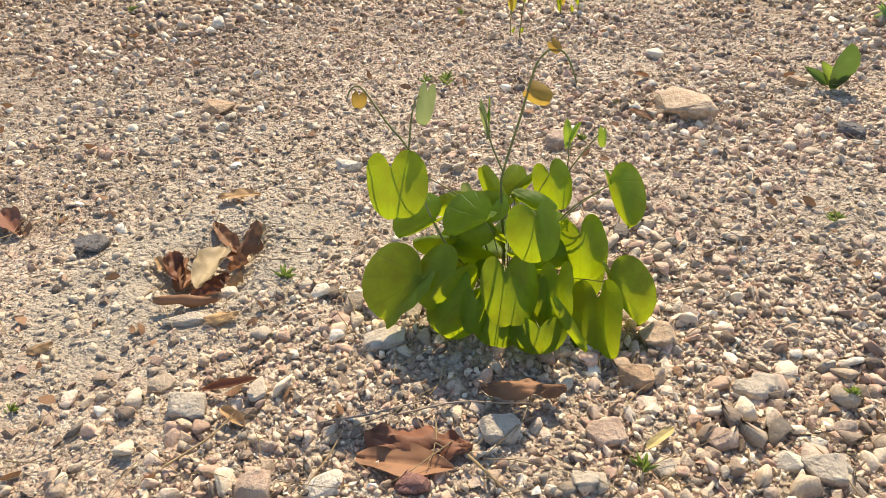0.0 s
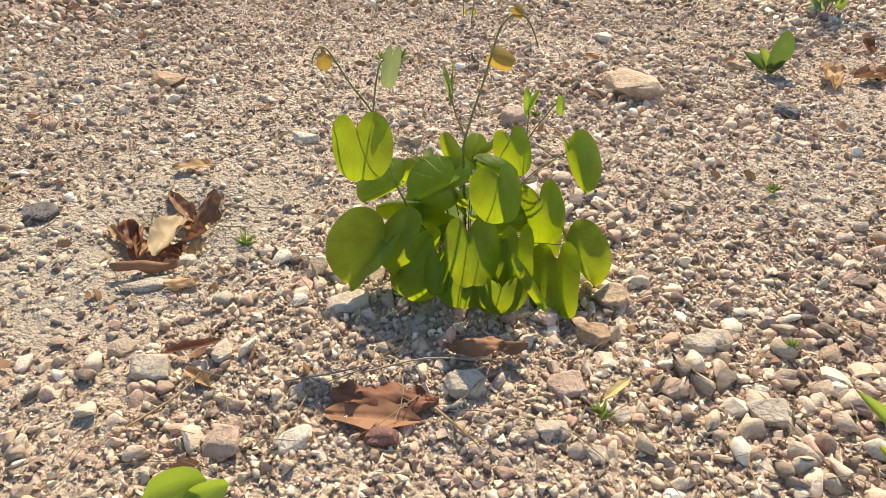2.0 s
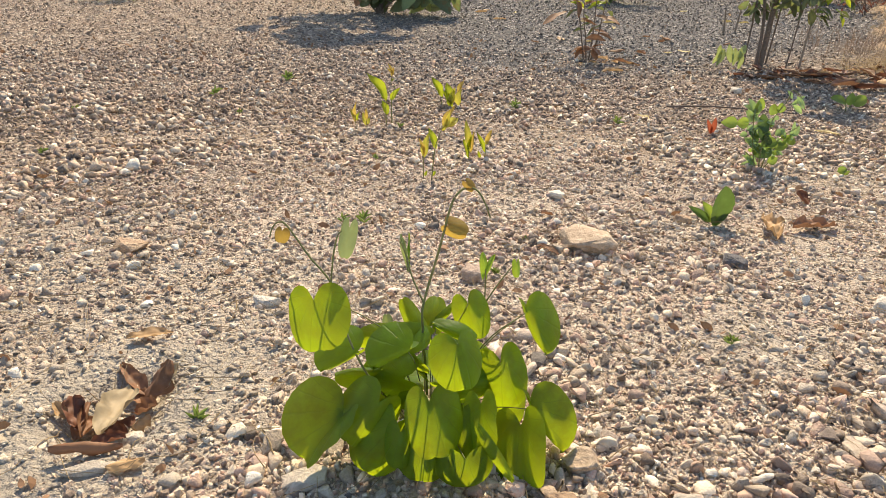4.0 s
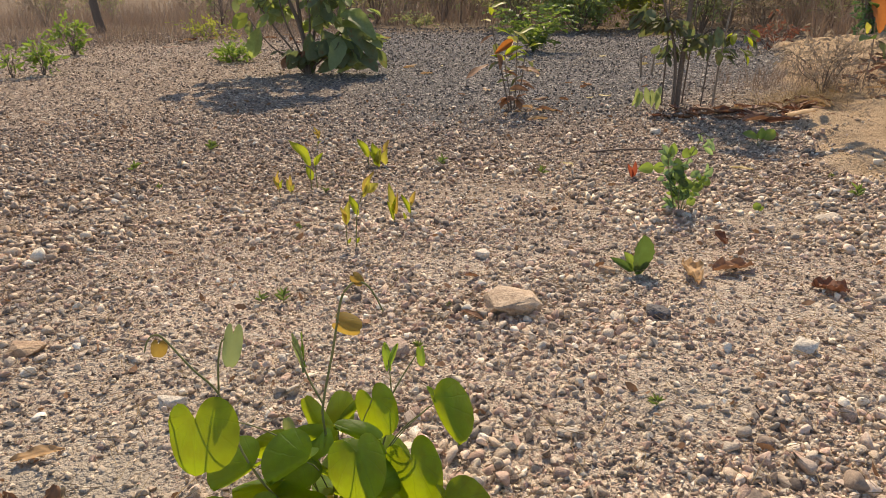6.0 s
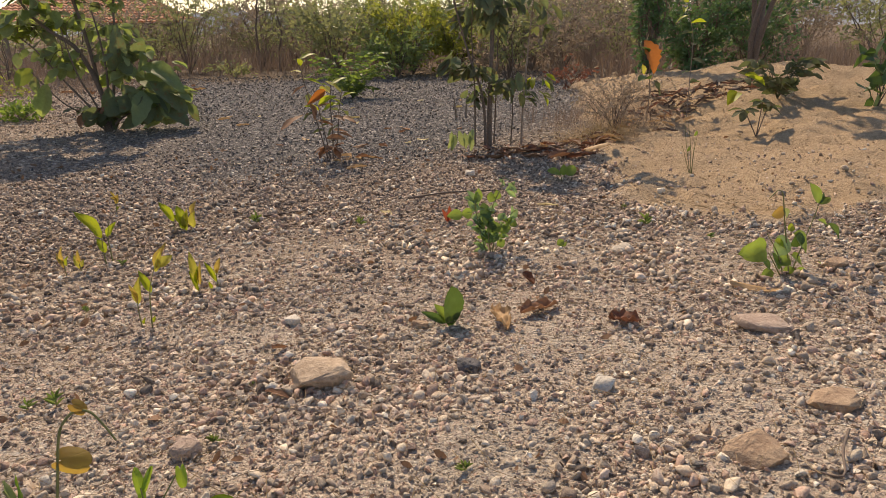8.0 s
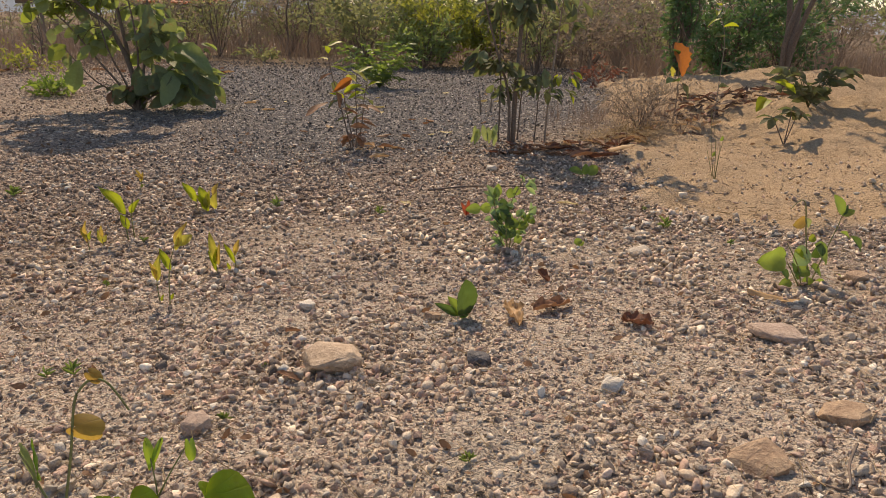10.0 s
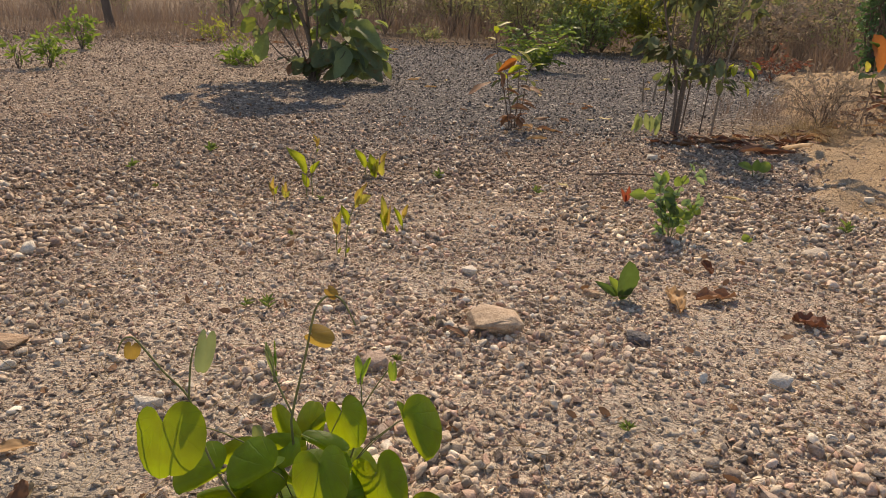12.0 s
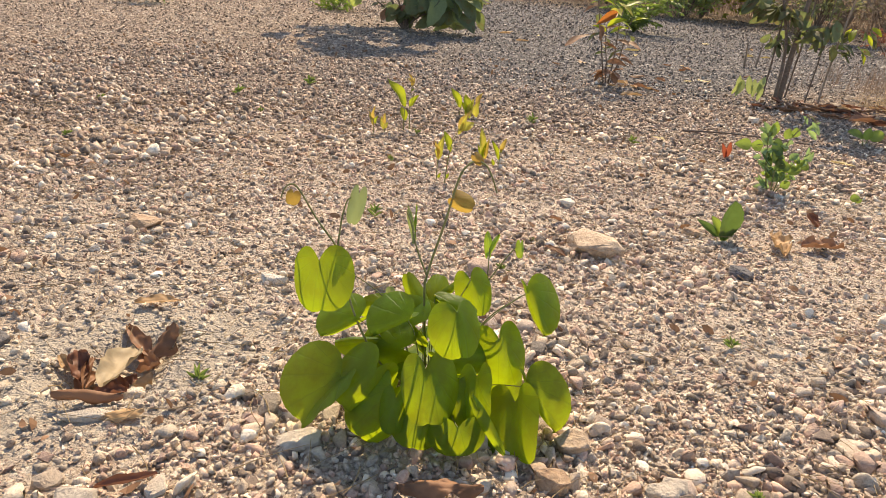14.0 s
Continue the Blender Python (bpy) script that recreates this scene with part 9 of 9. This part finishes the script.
for bx, by, tall, wide, kind in THICKET:
    if kind == "green":
        shrub("green_bush", "dull mid-green bush behind the gravel", "bush", bx, by, tall, wide, 14, 1500, 0.11, CROWN_GREEN, twigs=9, group="thicket bushes")
    elif kind == "far":
        shrub("far_bush", "dull brown-green bush in the far thicket", "bush", bx, by, tall, wide, 9, 900, 0.17, CROWN_BROWN if rng.uniform() < 0.5 else CROWN_OLIVE, twigs=7, thick=0.02, group="thicket bushes")
    elif kind == "dry":
        shrub("dry_bush", "half-bare brown bush in dry grass", "bush", bx, by, tall, wide, 14, 1000, 0.085, CROWN_BROWN, BARK_PALE, twigs=9, thick=0.010, group="thicket bushes")
    else:
        shrub("olive_bush", "dull olive-green bush in dry grass", "bush", bx, by, tall, wide, 13, 1200, 0.10, CROWN_OLIVE, twigs=9, group="thicket bushes")
shrub("columnar_conifer", "dense dark green columnar shrub", "shrub", 6.5, 6.75, 1.9, 0.22, 16, 4200, 0.06, CROWN_DARK, bare=0.02, twigs=14, slim=0.45)
shrub("dark_bush", "dense dark green bush behind the sand", "bush", 7.9, 7.3, 1.25, 0.75, 16, 3600, 0.09, CROWN_DARK, bare=0.05, twigs=12)
shrub("dark_bush", "dark green bush behind the sand", "bush", 9.0, 7.2, 1.5, 0.9, 14, 2600, 0.09, CROWN_DARK, bare=0.05, twigs=12)
shrub("low_weed", "low straggling weed on grey gravel", "weed", 2.75, 14.6, 0.3, 0.45, 8, 260, 0.09, CROWN_OLIVE, twigs=4, thick=0.005)
shrub("low_weed", "low dusty weed at the edge of gravel", "weed", -1.3, 12.6, 0.32, 0.6, 8, 300, 0.08, CROWN_YELLOW, twigs=4, thick=0.005)
shrub("dry_bush", "thin dry sapling in brown grass", "bush", -1.35, 15.8, 1.5, 0.5, 5, 260, 0.10, CROWN_OLIVE, twigs=6)
shrub("young_tree", "young tree with two stems and yellowing leaves", "tree", 6.1, 4.85, 2.7, 0.8, 4, 420, 0.15, CROWN_YELLOW, thick=0.03, bare=0.6, twigs=12, slim=0.5)
shrub("leafy_plant", "broad-leaved green plant at the sand's edge", "plant", 6.1, 3.55, 0.5, 0.3, 5, 60, 0.18, LEAF_GREEN, twigs=3, thick=0.006, slim=0.5)
shrub("leafy_weed", "low sprawling bright green weed beside the large bush", "weed", -0.62, 9.05, 0.16, 0.30, 11, 330, 0.075, CROWN_WEED, twigs=6, thick=0.004, slim=0.4)
shrub("bright_weed", "low bright lime-green plant at the gravel's edge", "plant", -2.84, 10.43, 0.5, 0.26, 7, 200, 0.10, CROWN_WEED, twigs=4, thick=0.006, slim=0.4)
shrub("bright_weed", "upright green weed at the gravel's edge", "plant", -2.53, 8.14, 0.42, 0.13, 6, 160, 0.09, CROWN_WEED, twigs=5, thick=0.006, slim=0.35)
shrub("bright_weed", "thin pale green weed on gravel", "plant", -2.78, 7.97, 0.34, 0.15, 5, 70, 0.08, CROWN_WEED, twigs=4, thick=0.005, slim=0.35)
bare_tree(4.2, 16.6, 2.6, "thin bare tree forking in dry grass")
bare_tree(3.9, 17.4, 2.2, "thin bare sapling in dry grass")
bare_tree(-3.6, 15.3, 4.2, "dark bare tree at the gravel's edge", 0.09)
bare_tree(8.4, 16.0, 2.6, "thin bare tree behind the bushes")
thicket()
hay_tuft(3.80, 4.38, 480, 0.24, 0.14, 3.4, "heap of bleached dry grass beside sand", STRAW, 0.0022)
hay_tuft(4.15, 4.55, 260, 0.34, 0.28, 2.0, "withered thin grass beside sand", DRY_GRASS, 0.0018)
shrub("dry_weed", "withered tangled weed beside sand", "weed", 4.05, 4.5, 0.36, 0.40, 11, 420, 0.04, CROWN_BROWN, BARK, twigs=9, thick=0.004)
shrub("dry_weed", "brown tangled weed beside sand", "weed", 4.35, 4.75, 0.38, 0.35, 9, 380, 0.05, CROWN_BROWN, BARK_PALE, twigs=9, thick=0.004)
hay_tuft(4.3, 5.2, 420, 0.28, 0.35, 0.9, "dry grass at the edge of sand", DRY_GRASS, 0.002)
hay_tuft(0.232, 0.445, 90, 0.035, 0.012, 1.4, "tiny straw-coloured tuft of grass", STRAW, 0.0008)
litter_heap(5.35, 4.85, 130, 0.95, 0.30, 0.14, (DRY_BROWN, DRY_RUST, DRY_DARK, DRY_DARK), 0.11)
litter_heap(3.45, 4.25, 60, 0.45, 0.22, 0.06, (DRY_BROWN, DRY_RUST, DRY_RUST, DRY_TAN), 0.12)
litter_heap(2.95, 4.35, 40, 0.45, 0.3, 0.03, (DRY_BROWN, DRY_RUST, DRY_BROWN), 0.11)
litter_heap(4.35, 4.35, 14, 0.4, 0.25, 0.04, (DRY_BROWN, DRY_TAN), 0.11)
litter_heap(1.75, 4.80, 9, 0.25, 0.12, 0.02, (DRY_BROWN, DRY_TAN), 0.11)
litter_heap(2.4, 5.6, 12, 0.9, 0.6, 0.01, (DRY_TAN, DRY_STRAW, DRY_BROWN), 0.11)
litter_heap(2.8, 7.6, 14, 1.6, 1.4, 0.01, (DRY_TAN, DRY_STRAW), 0.13)
litter_heap(0.0, 12.6, 26, 2.4, 1.6, 0.03, (DRY_BROWN, DRY_RUST, DRY_TAN), 0.2)
house()
far_woods()
straw_bits()
leaf_crumbs()
twig_on_ground([(-0.05, 0.545, 0.014), (0.02, 0.55, 0.03), (0.08, 0.552, 0.026), (0.13, 0.56, 0.016)], 0.0013, BARK_PALE, "thin bent twig across a dry leaf")
twig_on_ground([(-0.14, 0.53, 0.014), (-0.08, 0.545, 0.016), (-0.02, 0.56, 0.022)], 0.0014, BARK_PALE, "thin dry twig on the gravel")
twig_on_ground([(-0.30, 0.47, 0.012), (-0.26, 0.51, 0.014), (-0.24, 0.55, 0.014)], 0.0016, STRAW, "dry straw stalk on the gravel")
twig_on_ground([(0.03, 0.485, 0.014), (0.055, 0.455, 0.014), (0.075, 0.43, 0.014)], 0.002, STRAW, "thick yellow straw stalk on the gravel")
twig_on_ground([(0.40, 0.50, 0.014), (0.415, 0.47, 0.016), (0.425, 0.43, 0.014)], 0.0014, STRAW, "yellow straw stalk on the gravel")
twig_on_ground([(1.62, 3.35, 0.015), (1.9, 3.36, 0.02), (2.25, 3.2, 0.012)], 0.006, BARK, "long dark twig on the gravel")
twig_on_ground([(0.85, 3.42, 0.012), (0.95, 3.43, 0.015), (1.08, 3.45, 0.012)], 0.006, BARK, "short dark twig on the gravel")
twig_on_ground([(1.30, 0.70, 0.016), (1.22, 0.66, 0.02), (1.16, 0.62, 0.016), (1.14, 0.66, 0.014)], 0.003, BARK, "dark bent twig on the gravel")
twig_on_ground([(3.52, 6.35, 0.0), (3.50, 6.33, 0.12), (3.47, 6.3, 0.22)], 0.012, BARK_PALE, "cut grey stake stub in the gravel")
twig_on_ground([(3.62, 6.32, 0.0), (3.63, 6.32, 0.15), (3.63, 6.31, 0.27)], 0.012, BARK_PALE, "cut grey stake stub in the gravel")

# ---------------------------------------------------------------- gravel
lay_gravel()
